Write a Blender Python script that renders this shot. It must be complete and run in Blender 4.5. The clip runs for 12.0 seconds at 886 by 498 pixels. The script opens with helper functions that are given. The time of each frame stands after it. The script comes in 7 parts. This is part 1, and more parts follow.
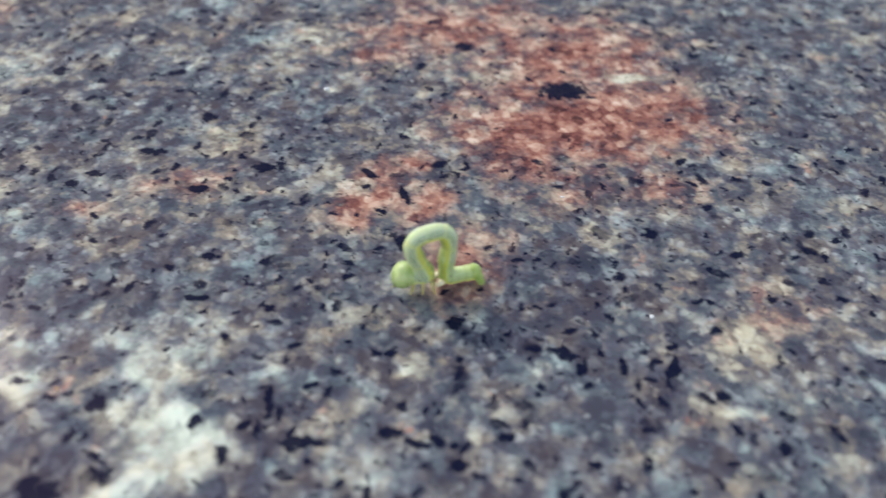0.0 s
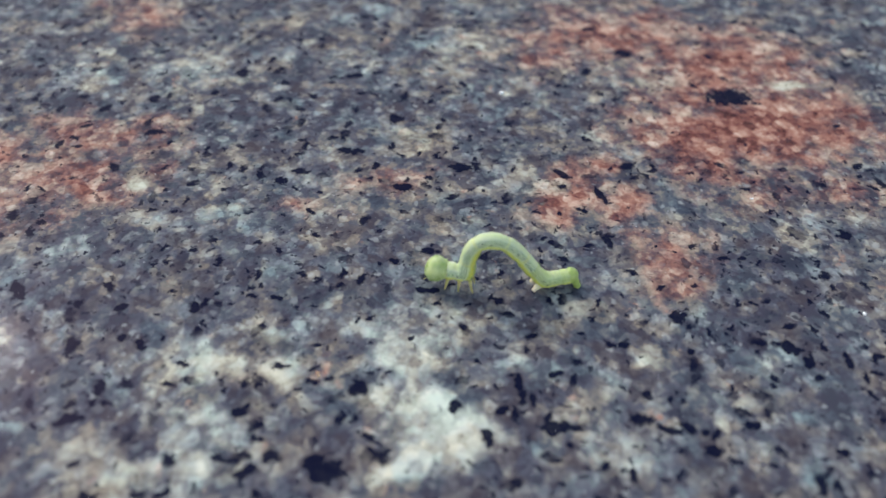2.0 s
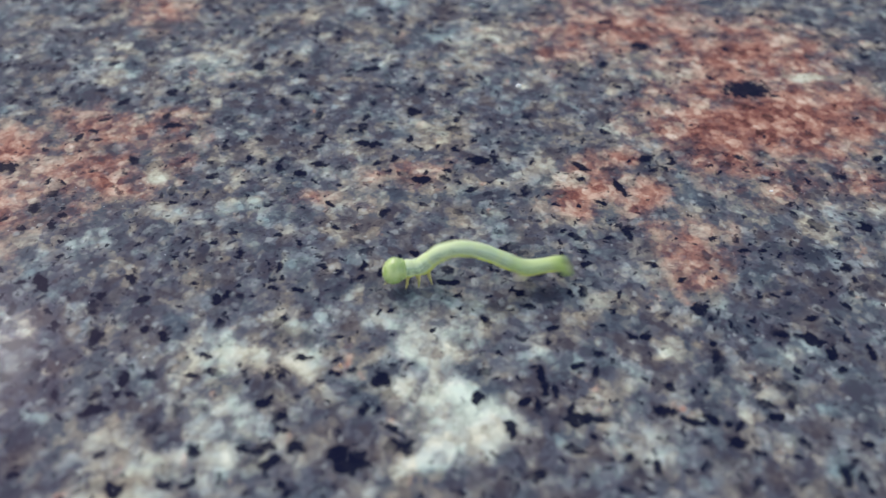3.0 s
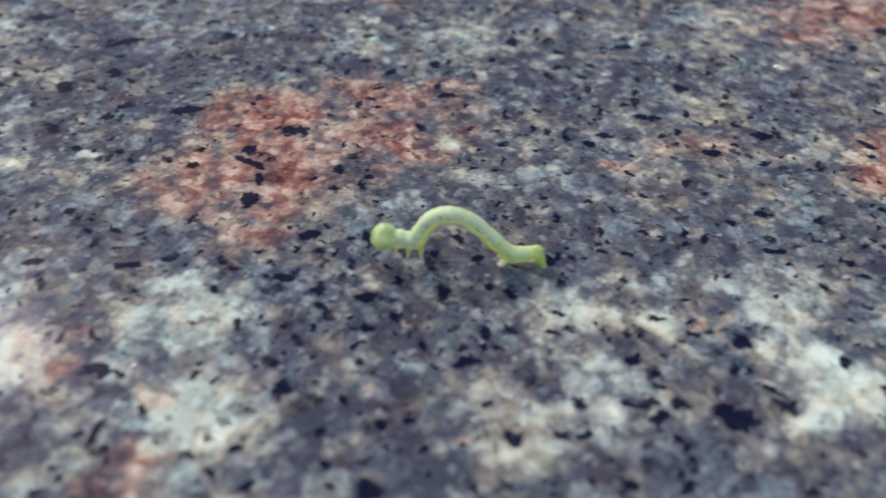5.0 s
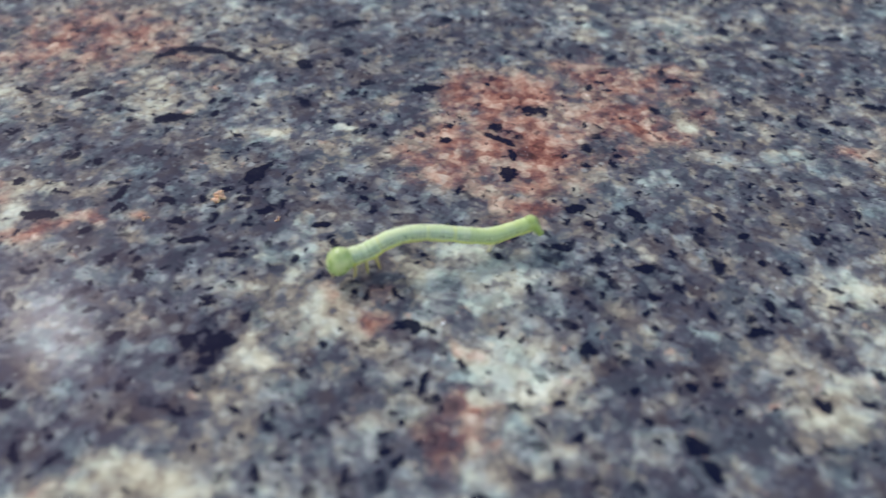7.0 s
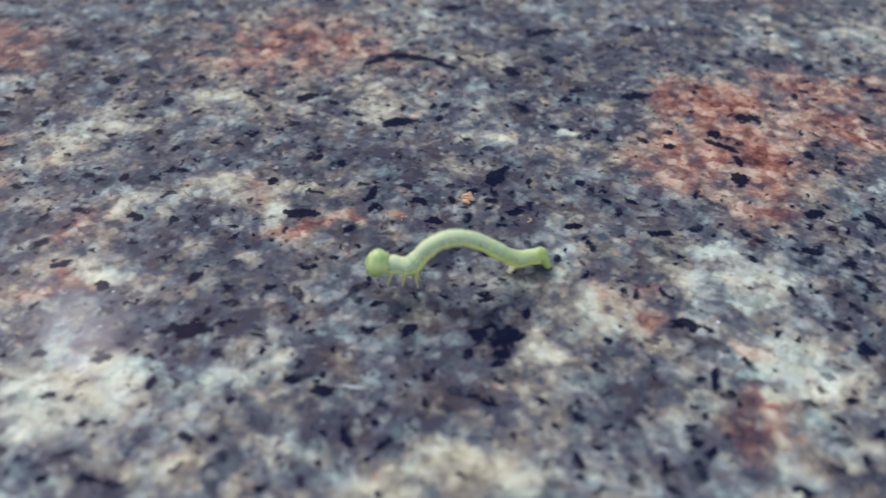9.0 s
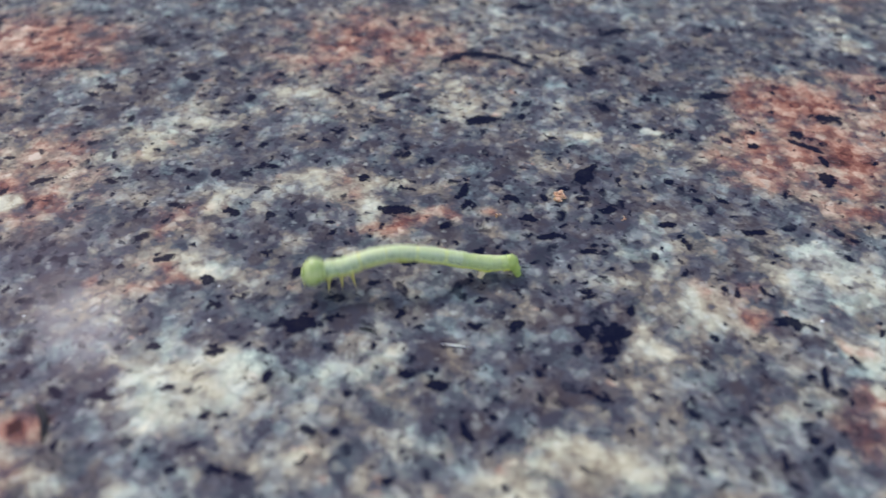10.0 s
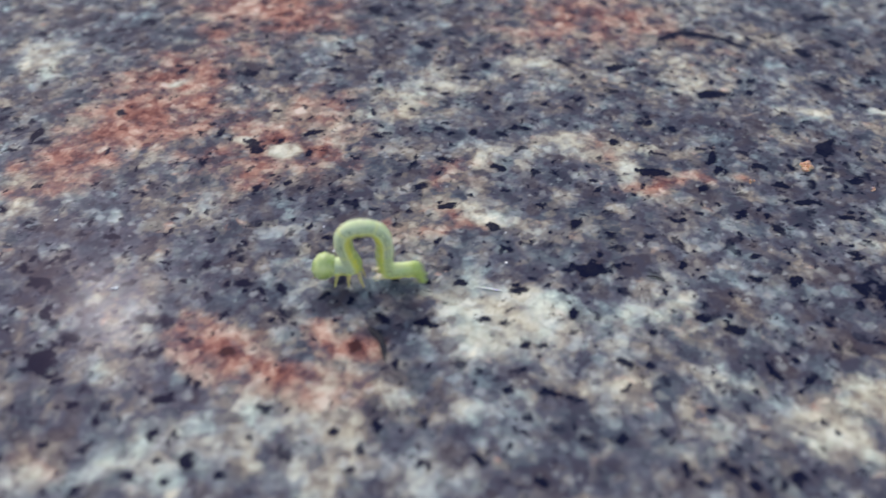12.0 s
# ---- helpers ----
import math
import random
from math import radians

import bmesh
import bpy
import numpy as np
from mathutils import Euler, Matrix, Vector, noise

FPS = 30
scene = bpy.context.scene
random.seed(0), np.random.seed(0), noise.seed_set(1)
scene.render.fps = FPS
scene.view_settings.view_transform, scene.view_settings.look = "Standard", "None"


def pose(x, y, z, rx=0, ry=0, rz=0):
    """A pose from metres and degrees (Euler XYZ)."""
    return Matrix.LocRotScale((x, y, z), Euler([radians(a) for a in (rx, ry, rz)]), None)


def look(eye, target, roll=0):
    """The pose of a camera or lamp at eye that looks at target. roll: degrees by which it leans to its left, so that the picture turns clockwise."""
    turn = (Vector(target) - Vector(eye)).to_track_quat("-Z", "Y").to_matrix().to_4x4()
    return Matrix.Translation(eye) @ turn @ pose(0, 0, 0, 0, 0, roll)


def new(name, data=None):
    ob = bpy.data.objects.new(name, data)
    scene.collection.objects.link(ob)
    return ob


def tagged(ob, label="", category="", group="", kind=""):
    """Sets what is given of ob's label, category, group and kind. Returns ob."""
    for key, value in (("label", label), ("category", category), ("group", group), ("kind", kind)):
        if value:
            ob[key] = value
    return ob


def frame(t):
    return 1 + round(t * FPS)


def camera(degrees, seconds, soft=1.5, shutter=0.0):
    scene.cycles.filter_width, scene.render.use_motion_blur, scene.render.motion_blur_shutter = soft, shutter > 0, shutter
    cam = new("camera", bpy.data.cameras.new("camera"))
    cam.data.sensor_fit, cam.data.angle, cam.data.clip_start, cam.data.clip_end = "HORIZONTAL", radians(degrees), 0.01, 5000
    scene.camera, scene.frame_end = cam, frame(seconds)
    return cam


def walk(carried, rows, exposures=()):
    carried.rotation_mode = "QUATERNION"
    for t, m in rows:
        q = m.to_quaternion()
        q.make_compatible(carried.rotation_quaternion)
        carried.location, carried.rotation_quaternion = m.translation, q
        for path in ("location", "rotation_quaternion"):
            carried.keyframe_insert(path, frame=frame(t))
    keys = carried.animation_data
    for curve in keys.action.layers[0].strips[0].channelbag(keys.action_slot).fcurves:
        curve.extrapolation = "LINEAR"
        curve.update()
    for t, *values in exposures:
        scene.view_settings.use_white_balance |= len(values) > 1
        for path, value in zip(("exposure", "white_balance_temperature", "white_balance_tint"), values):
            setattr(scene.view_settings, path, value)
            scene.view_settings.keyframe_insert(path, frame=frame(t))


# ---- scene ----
cam = camera(60, 12.0, soft=1.5, shutter=0.4)
cam.data.dof.use_dof = True
cam.data.dof.focus_distance = 0.0805
cam.data.dof.aperture_fstop = 18
walk(cam, [
    (0, pose(0.05646, -0.04553, 0.05452, 43.89, -1.36, -2.41)),
    (0.1, pose(0.05457, -0.04533, 0.05464, 43.97, -1.38, -2.35)),
    (0.2, pose(0.05306, -0.04519, 0.05475, 44.05, -1.39, -2.30)),
    (0.3, pose(0.05172, -0.04544, 0.05487, 44.14, -1.41, -2.25)),
    (0.4, pose(0.05032, -0.04582, 0.05498, 44.21, -1.42, -2.19)),
    (0.5, pose(0.04881, -0.04613, 0.05511, 44.26, -1.45, -2.11)),
    (0.6, pose(0.04703, -0.04635, 0.05527, 44.29, -1.49, -1.96)),
    (0.7, pose(0.04425, -0.04705, 0.05546, 44.32, -1.55, -1.74)),
    (0.8, pose(0.04158, -0.04771, 0.05564, 44.34, -1.62, -1.50)),
    (0.9, pose(0.03965, -0.04778, 0.05578, 44.36, -1.67, -1.29)),
    (1, pose(0.03826, -0.04793, 0.05583, 44.37, -1.69, -1.18)),
    (1.1, pose(0.03677, -0.04882, 0.05579, 44.39, -1.67, -1.15)),
    (1.2, pose(0.03550, -0.04881, 0.05569, 44.40, -1.62, -1.16)),
    (1.3, pose(0.03456, -0.04850, 0.05557, 44.42, -1.56, -1.18)),
    (1.4, pose(0.03413, -0.04808, 0.05547, 44.43, -1.50, -1.21)),
    (1.5, pose(0.03428, -0.04756, 0.05542, 44.43, -1.48, -1.23)),
    (1.6, pose(0.03505, -0.04745, 0.05546, 44.42, -1.48, -1.26)),
    (1.7, pose(0.03547, -0.04746, 0.05554, 44.39, -1.48, -1.35)),
    (1.8, pose(0.03565, -0.04757, 0.05564, 44.36, -1.48, -1.45)),
    (1.9, pose(0.03578, -0.04764, 0.05572, 44.32, -1.48, -1.54)),
    (2, pose(0.03575, -0.04777, 0.05575, 44.30, -1.48, -1.57)),
    (2.1, pose(0.03592, -0.04720, 0.05573, 44.28, -1.46, -1.58)),
    (2.2, pose(0.03599, -0.04664, 0.05567, 44.27, -1.39, -1.59)),
    (2.3, pose(0.03618, -0.04658, 0.05561, 44.26, -1.31, -1.59)),
    (2.4, pose(0.03658, -0.04713, 0.05555, 44.24, -1.22, -1.58)),
    (2.5, pose(0.03673, -0.04784, 0.05553, 44.22, -1.16, -1.55)),
    (2.6, pose(0.03641, -0.04783, 0.05555, 44.10, -1.11, -1.47)),
    (2.7, pose(0.03600, -0.04788, 0.05557, 44.00, -1.08, -1.39)),
    (4.3, pose(0.01942, -0.04855, 0.05295, 44.63, -1.24, -1.09)),
    (4.4, pose(0.01780, -0.04882, 0.05262, 44.77, -1.37, -0.91)),
    (4.5, pose(0.01591, -0.04945, 0.05231, 44.87, -1.49, -0.67)),
    (4.6, pose(0.01400, -0.04996, 0.05213, 44.87, -1.48, -0.45)),
    (4.7, pose(0.01159, -0.05065, 0.05197, 44.85, -1.45, -0.13)),
    (4.8, pose(0.00909, -0.05085, 0.05184, 44.82, -1.41, 0.24)),
    (4.9, pose(0.00660, -0.05107, 0.05174, 44.80, -1.37, 0.56)),
    (5, pose(0.00468, -0.05114, 0.05167, 44.80, -1.33, 0.78)),
    (5.1, pose(0.00281, -0.05172, 0.05163, 44.80, -1.31, 0.91)),
    (5.2, pose(0.00115, -0.05265, 0.05159, 44.81, -1.29, 1.03)),
    (5.3, pose(0.00054, -0.05309, 0.05156, 44.83, -1.27, 1.12)),
    (5.4, pose(0.00030, -0.05282, 0.05154, 44.85, -1.25, 1.19)),
    (5.5, pose(0.00000, -0.05133, 0.05153, 44.88, -1.23, 1.23)),
    (5.6, pose(-0.00065, -0.05106, 0.05154, 44.92, -1.19, 1.24)),
    (5.7, pose(-0.00100, -0.05081, 0.05157, 44.98, -1.15, 1.23)),
    (5.8, pose(-0.00141, -0.05078, 0.05161, 45.05, -1.10, 1.21)),
    (5.9, pose(-0.00168, -0.05109, 0.05166, 45.11, -1.06, 1.20)),
    (6, pose(-0.00182, -0.05137, 0.05171, 45.13, -1.03, 1.22)),
    (6.1, pose(-0.00234, -0.05131, 0.05179, 45.13, -1.01, 1.28)),
    (6.2, pose(-0.00343, -0.05160, 0.05190, 45.13, -0.99, 1.37)),
    (6.3, pose(-0.00465, -0.05199, 0.05201, 45.12, -0.98, 1.50)),
    (6.4, pose(-0.00597, -0.05230, 0.05210, 45.12, -0.96, 1.66)),
    (6.5, pose(-0.00744, -0.05269, 0.05214, 45.11, -0.95, 1.85)),
    (6.6, pose(-0.00989, -0.05347, 0.05206, 45.08, -0.93, 2.15)),
    (6.7, pose(-0.01255, -0.05454, 0.05188, 45.01, -0.92, 2.60)),
    (6.8, pose(-0.01437, -0.05549, 0.05166, 44.92, -0.90, 3.12)),
    (6.9, pose(-0.01579, -0.05596, 0.05148, 44.84, -0.88, 3.62)),
    (7, pose(-0.01762, -0.05604, 0.05140, 44.76, -0.86, 4.03)),
    (7.1, pose(-0.01886, -0.05623, 0.05148, 44.69, -0.83, 4.36)),
    (7.2, pose(-0.02050, -0.05692, 0.05168, 44.62, -0.80, 4.65)),
    (7.3, pose(-0.02243, -0.05776, 0.05194, 44.55, -0.76, 4.91)),
    (7.4, pose(-0.02466, -0.05840, 0.05218, 44.51, -0.71, 5.13)),
    (7.5, pose(-0.02612, -0.05856, 0.05233, 44.49, -0.65, 5.30)),
    (7.6, pose(-0.02631, -0.05864, 0.05242, 44.50, -0.49, 5.35)),
    (7.7, pose(-0.02628, -0.05878, 0.05247, 44.53, -0.37, 5.36)),
    (9.3, pose(-0.04452, -0.06134, 0.05281, 45.26, -0.36, 6.02)),
    (9.4, pose(-0.04575, -0.06175, 0.05280, 45.23, -0.42, 6.21)),
    (9.5, pose(-0.04638, -0.06203, 0.05279, 45.19, -0.48, 6.37)),
    (9.6, pose(-0.04686, -0.06204, 0.05281, 45.17, -0.49, 6.36)),
    (9.7, pose(-0.04721, -0.06191, 0.05287, 45.15, -0.50, 6.32)),
    (9.8, pose(-0.04755, -0.06195, 0.05293, 45.13, -0.51, 6.26)),
    (9.9, pose(-0.04826, -0.06189, 0.05299, 45.12, -0.51, 6.21)),
    (10, pose(-0.04935, -0.06190, 0.05301, 45.12, -0.51, 6.19)),
    (10.1, pose(-0.05104, -0.06143, 0.05298, 45.14, -0.51, 6.23)),
    (10.2, pose(-0.05335, -0.06134, 0.05290, 45.19, -0.50, 6.32)),
    (10.3, pose(-0.05493, -0.06176, 0.05281, 45.26, -0.49, 6.44)),
    (10.4, pose(-0.05564, -0.06264, 0.05272, 45.33, -0.48, 6.53)),
    (10.5, pose(-0.05574, -0.06346, 0.05267, 45.39, -0.48, 6.57)),
    (10.6, pose(-0.05647, -0.06399, 0.05264, 45.44, -0.50, 6.56)),
    (10.7, pose(-0.05757, -0.06421, 0.05262, 45.49, -0.55, 6.55)),
    (10.8, pose(-0.05877, -0.06449, 0.05260, 45.53, -0.62, 6.55)),
    (10.9, pose(-0.05959, -0.06477, 0.05258, 45.57, -0.69, 6.57)),
    (11, pose(-0.06036, -0.06439, 0.05258, 45.60, -0.76, 6.61)),
    (11.1, pose(-0.06171, -0.06465, 0.05264, 45.62, -0.84, 6.75)),
    (11.2, pose(-0.06365, -0.06522, 0.05277, 45.64, -0.94, 7.01)),
    (11.3, pose(-0.06558, -0.06611, 0.05294, 45.66, -1.03, 7.33)),
    (11.4, pose(-0.06690, -0.06742, 0.05308, 45.67, -1.11, 7.67)),
    (11.5, pose(-0.06723, -0.06851, 0.05314, 45.67, -1.13, 7.96)),
    (11.6, pose(-0.06757, -0.06948, 0.05311, 45.63, -1.12, 8.23)),
    (11.7, pose(-0.06833, -0.07049, 0.05303, 45.53, -1.07, 8.53)),
    (11.8, pose(-0.06975, -0.07104, 0.05294, 45.39, -1.01, 8.85)),
    (11.9, pose(-0.07145, -0.07133, 0.05283, 45.25, -0.95, 9.18)),
    (12, pose(-0.07265, -0.07198, 0.05274, 45.12, -0.90, 9.49)),
], exposures=[(0.0, 0.60, 8650, 14), (0.5, 0.47, 8350, 13), (1.0, 0.41, 8350, 13), (7.7, 0.41, 8350, 13), (12.0, 0.41, 8350, 19)])
# ---------------------------------------------------------------- world and light
MM = 0.001
SUN_WAY = Vector((-0.48, 0.525, 0.703)).normalized()

world = bpy.data.worlds.new("overcast_sky")
scene.world = world
world.use_nodes = True
wn = world.node_tree.nodes
sky = wn.new("ShaderNodeTexSky")
sky.sky_type = "NISHITA"
sky.sun_disc = False
sky.sun_elevation = math.asin(SUN_WAY.z)
sky.sun_rotation = math.atan2(SUN_WAY.x, SUN_WAY.y)
sky.air_density, sky.dust_density, sky.ozone_density = 1.0, 0.6, 1.0
wn["Background"].inputs["Strength"].default_value = 0.262
world.node_tree.links.new(sky.outputs[0], wn["Background"].inputs["Color"])

sun = new("sun", bpy.data.lights.new("sun", "SUN"))
sun.data.energy, sun.data.angle, sun.data.color = 1.48, radians(5.0), (0.75, 0.86, 1.0)
sun.matrix_world = look(SUN_WAY, (0, 0, 0))


# ---------------------------------------------------------------- materials
def material(name):
    m = bpy.data.materials.new(name)
    m.use_nodes = True
    return m, m.node_tree.nodes, m.node_tree.links, m.node_tree.nodes["Principled BSDF"]


def ramp(nodes, stops):
    r = nodes.new("ShaderNodeValToRGB")
    e = r.color_ramp.elements
    while len(e) < len(stops):
        e.new(0.5)
    for k, (p, c) in enumerate(stops):
        e[k].position = p
        e[k].color = (c, c, c, 1) if isinstance(c, (int, float)) else (*c, 1)
    return r


class Graph:
    """Short calls for the node graphs of the materials; places are in millimetres."""

    def __init__(self, name):
        self.m, self.n, self.l, self.b = material(name)
        tc = self.n.new("ShaderNodeTexCoord")
        self.place = self.vec("MULTIPLY", tc.outputs["Object"], (1000, 1000, 1000))

    def put(self, value, socket):
        if hasattr(value, "links"):
            self.l.new(value, socket)
        else:
            socket.default_value = value

    def vec(self, op, a, b):
        k = self.n.new("ShaderNodeVectorMath")
        k.operation = op
        self.put(a, k.inputs[0]), self.put(b, k.inputs[1])
        return k.outputs[0]

    def math(self, op, a, b=0.0, c=0.0, clamp=False):
        k = self.n.new("ShaderNodeMath")
        k.operation, k.use_clamp = op, clamp
        self.put(a, k.inputs[0]), self.put(b, k.inputs[1]), self.put(c, k.inputs[2])
        return k.outputs[0]

    def noise(self, per_mm, detail=3.0, rough=0.55, where=None, colour=False, distort=0.0):
        k = self.n.new("ShaderNodeTexNoise")
        self.l.new(where or self.place, k.inputs["Vector"])
        k.inputs["Scale"].default_value, k.inputs["Detail"].default_value = per_mm, detail
        k.inputs["Roughness"].default_value, k.inputs["Distortion"].default_value = rough, distort
        return k.outputs["Color" if colour else "Fac"]

    def cells(self, per_mm, where=None, feature="F1", out="Color", soft=0.0):
        k = self.n.new("ShaderNodeTexVoronoi")
        k.feature = feature
        if soft:
            k.inputs["Smoothness"].default_value = soft
        self.l.new(where or self.place, k.inputs["Vector"])
        k.inputs["Scale"].default_value = per_mm
        return k.outputs[out]

    def flecks(self, per_mm, where, dense, length, width, outer=1.40, inner=0.60):
        """Dark slivers, each turned its own way: half length and half width in mm; dense: the share of places that hold one."""
        k = self.n.new("ShaderNodeTexVoronoi")
        k.voronoi_dimensions = "2D"
        k.inputs["Scale"].default_value = per_mm
        self.l.new(where, k.inputs["Vector"])
        rnd = self.split(k.outputs["Color"])
        turn = self.n.new("ShaderNodeVectorRotate")
        turn.rotation_type = "Z_AXIS"
        self.l.new(self.vec("SUBTRACT", where, k.outputs["Position"]), turn.inputs["Vector"])
        self.l.new(self.math("MULTIPLY", rnd[0], 6.2832), turn.inputs["Angle"])
        x, y, z = self.split(turn.outputs[0])
        size = self.math("MULTIPLY_ADD", self.math("MULTIPLY", rnd[1], rnd[1]), 1.0, 0.35)
        u, w = self.math("DIVIDE", x, self.math("MULTIPLY", size, length)), self.math("DIVIDE", y, self.math("MULTIPLY", size, width))
        r = self.math("SQRT", self.math("ADD", self.math("MULTIPLY", u, u), self.math("MULTIPLY", w, w)))
        return self.math("MULTIPLY", self.span(r, outer, inner), self.math("LESS_THAN", rnd[2], dense))

    def span(self, value, low, high, to0=0.0, to1=1.0):
        k = self.n.new("ShaderNodeMapRange")
        k.interpolation_type = "SMOOTHSTEP"
        self.put(value, k.inputs["Value"])
        for s, v in zip(("From Min", "From Max", "To Min", "To Max"), (low, high, to0, to1)):
            self.put(v, k.inputs[s])
        return k.outputs[0]

    def mix(self, f, a, b):
        k = self.n.new("ShaderNodeMix")
        k.data_type = "RGBA"
        self.put(f, k.inputs[0])
        for v, s in ((a, k.inputs[6]), (b, k.inputs[7])):
            self.put((*v, 1) if isinstance(v, tuple) else v, s)
        return k.outputs[2]

    def ramp(self, f, stops):
        r = ramp(self.n, stops)
        self.l.new(f, r.inputs[0])
        return r.outputs[0]

    def split(self, v):
        k = self.n.new("ShaderNodeSeparateXYZ")
        self.l.new(v, k.inputs[0])
        return k.outputs

    def bump(self, height, strength, dist):
        k = self.n.new("ShaderNodeBump")
        k.inputs["Strength"].default_value, k.inputs["Distance"].default_value = strength, dist
        self.l.new(height, k.inputs["Height"])
        self.l.new(k.outputs[0], self.b.inputs["Normal"])


def granite_material():
    g = Graph("polished_granite")
    at = g.n.new("ShaderNodeAttribute")
    at.attribute_name = "mineral"
    iron, feld, mica = g.split(at.outputs["Color"])
    warm = at.outputs["Alpha"]
    at = g.n.new("ShaderNodeAttribute")
    at.attribute_name = "smoky"
    smoke = at.outputs["Fac"]
    # coordinates pushed about, so that the crystals are ragged
    wob = g.vec("SUBTRACT", g.noise(0.7, 3, colour=True), (0.5, 0.5, 0.5))
    at1 = g.vec("ADD", g.place, g.vec("MULTIPLY", wob, (1.8, 1.8, 0)))
    wob2 = g.vec("SUBTRACT", g.noise(1.9, 3, 0.62, colour=True), (0.5, 0.5, 0.5))
    at2 = g.vec("ADD", g.place, g.vec("MULTIPLY", wob2, (0.6, 0.6, 0)))
    at3 = g.vec("ADD", g.place, g.vec("MULTIPLY", wob2, (1.25, 1.25, 0)))
    cell = g.split(g.cells(0.42, at1, "SMOOTH_F1", soft=0.30))
    chip = g.split(g.cells(0.95, at2, "SMOOTH_F1", soft=0.22))
    grain = g.split(g.cells(2.3, at2, "SMOOTH_F1", soft=0.25))
    cloud = g.noise(0.14, 3, 0.6)
    mottle = g.noise(0.40, 4, 0.58)
    fine = g.noise(2.4, 3, 0.6)
    gap = g.noise(0.32, 4, 0.6, g.vec("ADD", g.place, (23, 12, 4)))
    feld = g.math("MULTIPLY", feld, g.span(g.math("MULTIPLY_ADD", feld, 0.28, gap), 0.34, 0.70))
    # lightness of the quartz and feldspar ground
    v = g.math("MULTIPLY_ADD", cell[0], 0.19, g.math("MULTIPLY", chip[0], 0.16))
    v = g.math("MULTIPLY_ADD", grain[0], 0.09, v)
    v = g.math("MULTIPLY_ADD", g.math("SUBTRACT", mottle, 0.5), 0.42, v)
    v = g.math("MULTIPLY_ADD", g.math("SUBTRACT", cloud, 0.5), 0.22, v)
    v = g.math("MULTIPLY_ADD", g.math("SUBTRACT", fine, 0.5), 0.05, v)
    bead = g.cells(0.95, at2, out="Distance")
    v = g.math("MULTIPLY_ADD", g.math("SUBTRACT", 0.45, bead), 0.07, v)
    smoky = g.span(g.noise(0.33, 3, 0.55, g.vec("ADD", g.place, (11, 70, 2))), 0.54, 0.68)
    v = g.math("MULTIPLY_ADD", g.math("MULTIPLY", smoky, g.math("SUBTRACT", 1.0, feld)), -0.04, v)
    v = g.math("MULTIPLY_ADD", g.math("MULTIPLY", smoke, g.math("MULTIPLY_ADD", feld, -0.5, 1.0)), -0.070, v)
    v = g.math("MULTIPLY_ADD", feld, 0.28, v)
    v = g.math("MULTIPLY_ADD", warm, 0.07, v)
    v = g.math("MULTIPLY_ADD", v, 1.80, -0.122)
    grey = g.ramp(v, GREY)
    # each crystal leans to blue, green or brown
    hue = g.math("MULTIPLY_ADD", g.math("SUBTRACT", g.math("MULTIPLY_ADD", chip[1], 0.45, g.math("MULTIPLY", cell[1], 0.55)), 0.5), 0.42, g.noise(0.24, 3, 0.6, g.vec("ADD", g.place, (5, 31, 8))))
    grey = g.vec("MULTIPLY", grey, g.ramp(hue, TINT))
    tanf = g.span(g.noise(0.19, 3, 0.6, g.vec("ADD", g.place, (40, 7, 3))), 0.42, 0.63, 0.0, 0.66)
    tanf = g.math("MAXIMUM", tanf, g.span(g.math("MULTIPLY_ADD", g.math("SUBTRACT", mottle, 0.5), 1.4, warm), 0.1, 1.0, 0.0, 0.85))
    tanf = g.math("MAXIMUM", tanf, g.span(iron, 0.0, 0.35, 0.0, 0.75))
    tanf = g.math("MAXIMUM", tanf, g.math("MULTIPLY", feld, 0.42))
    tanf = g.math("MULTIPLY", tanf, g.span(v, 0.10, 0.40))
    ground = g.mix(tanf, grey, g.ramp(v, TAN))
    # pale crystals among the grey
    pale = g.flecks(0.34, g.vec("ADD", at1, (3.1, 1.7, 0)), g.math("MULTIPLY_ADD", smoke, -0.12, 0.40), 0.95, 0.62)
    pale = g.math("MULTIPLY", pale, g.math("MULTIPLY_ADD", grain[1], 0.25, 0.14))
    ground = g.mix(pale, ground, g.mix(g.span(hue, 0.35, 0.65), (0.42, 0.46, 0.43), (0.52, 0.45, 0.34)))
    milk = g.flecks(0.85, g.vec("ADD", at2, (1.3, 5.9, 0)), g.math("MULTIPLY_ADD", feld, 0.25, 0.24), 0.46, 0.36, 1.4, 0.5)
    ground = g.mix(g.math("MULTIPLY", milk, g.math("MULTIPLY_ADD", chip[1], 0.30, 0.05)), ground, (0.54, 0.57, 0.52))
    # iron-stained feldspar
    iron = g.math("MAXIMUM", iron, g.math("MULTIPLY", g.math("MULTIPLY", g.span(g.noise(0.42, 3, 0.55, g.vec("ADD", g.place, (17, 3, 9))), 0.56, 0.70), g.span(tanf, 0.08, 0.4)), 0.42))
    redf = g.math("MULTIPLY_ADD", g.math("SUBTRACT", mottle, 0.5), 1.2, iron)
    redf = g.math("MULTIPLY_ADD", g.math("SUBTRACT", fine, 0.5), 0.5, redf)
    redf = g.math("MULTIPLY_ADD", g.math("SUBTRACT", gap, 0.5), -1.1, redf)
    redf = g.math("MULTIPLY", g.span(redf, 0.10, 0.95), g.span(iron, 0.0, 0.25))
    redf = g.math("MULTIPLY", redf, g.span(feld, 0.25, 0.8, 1.0, 0.12))
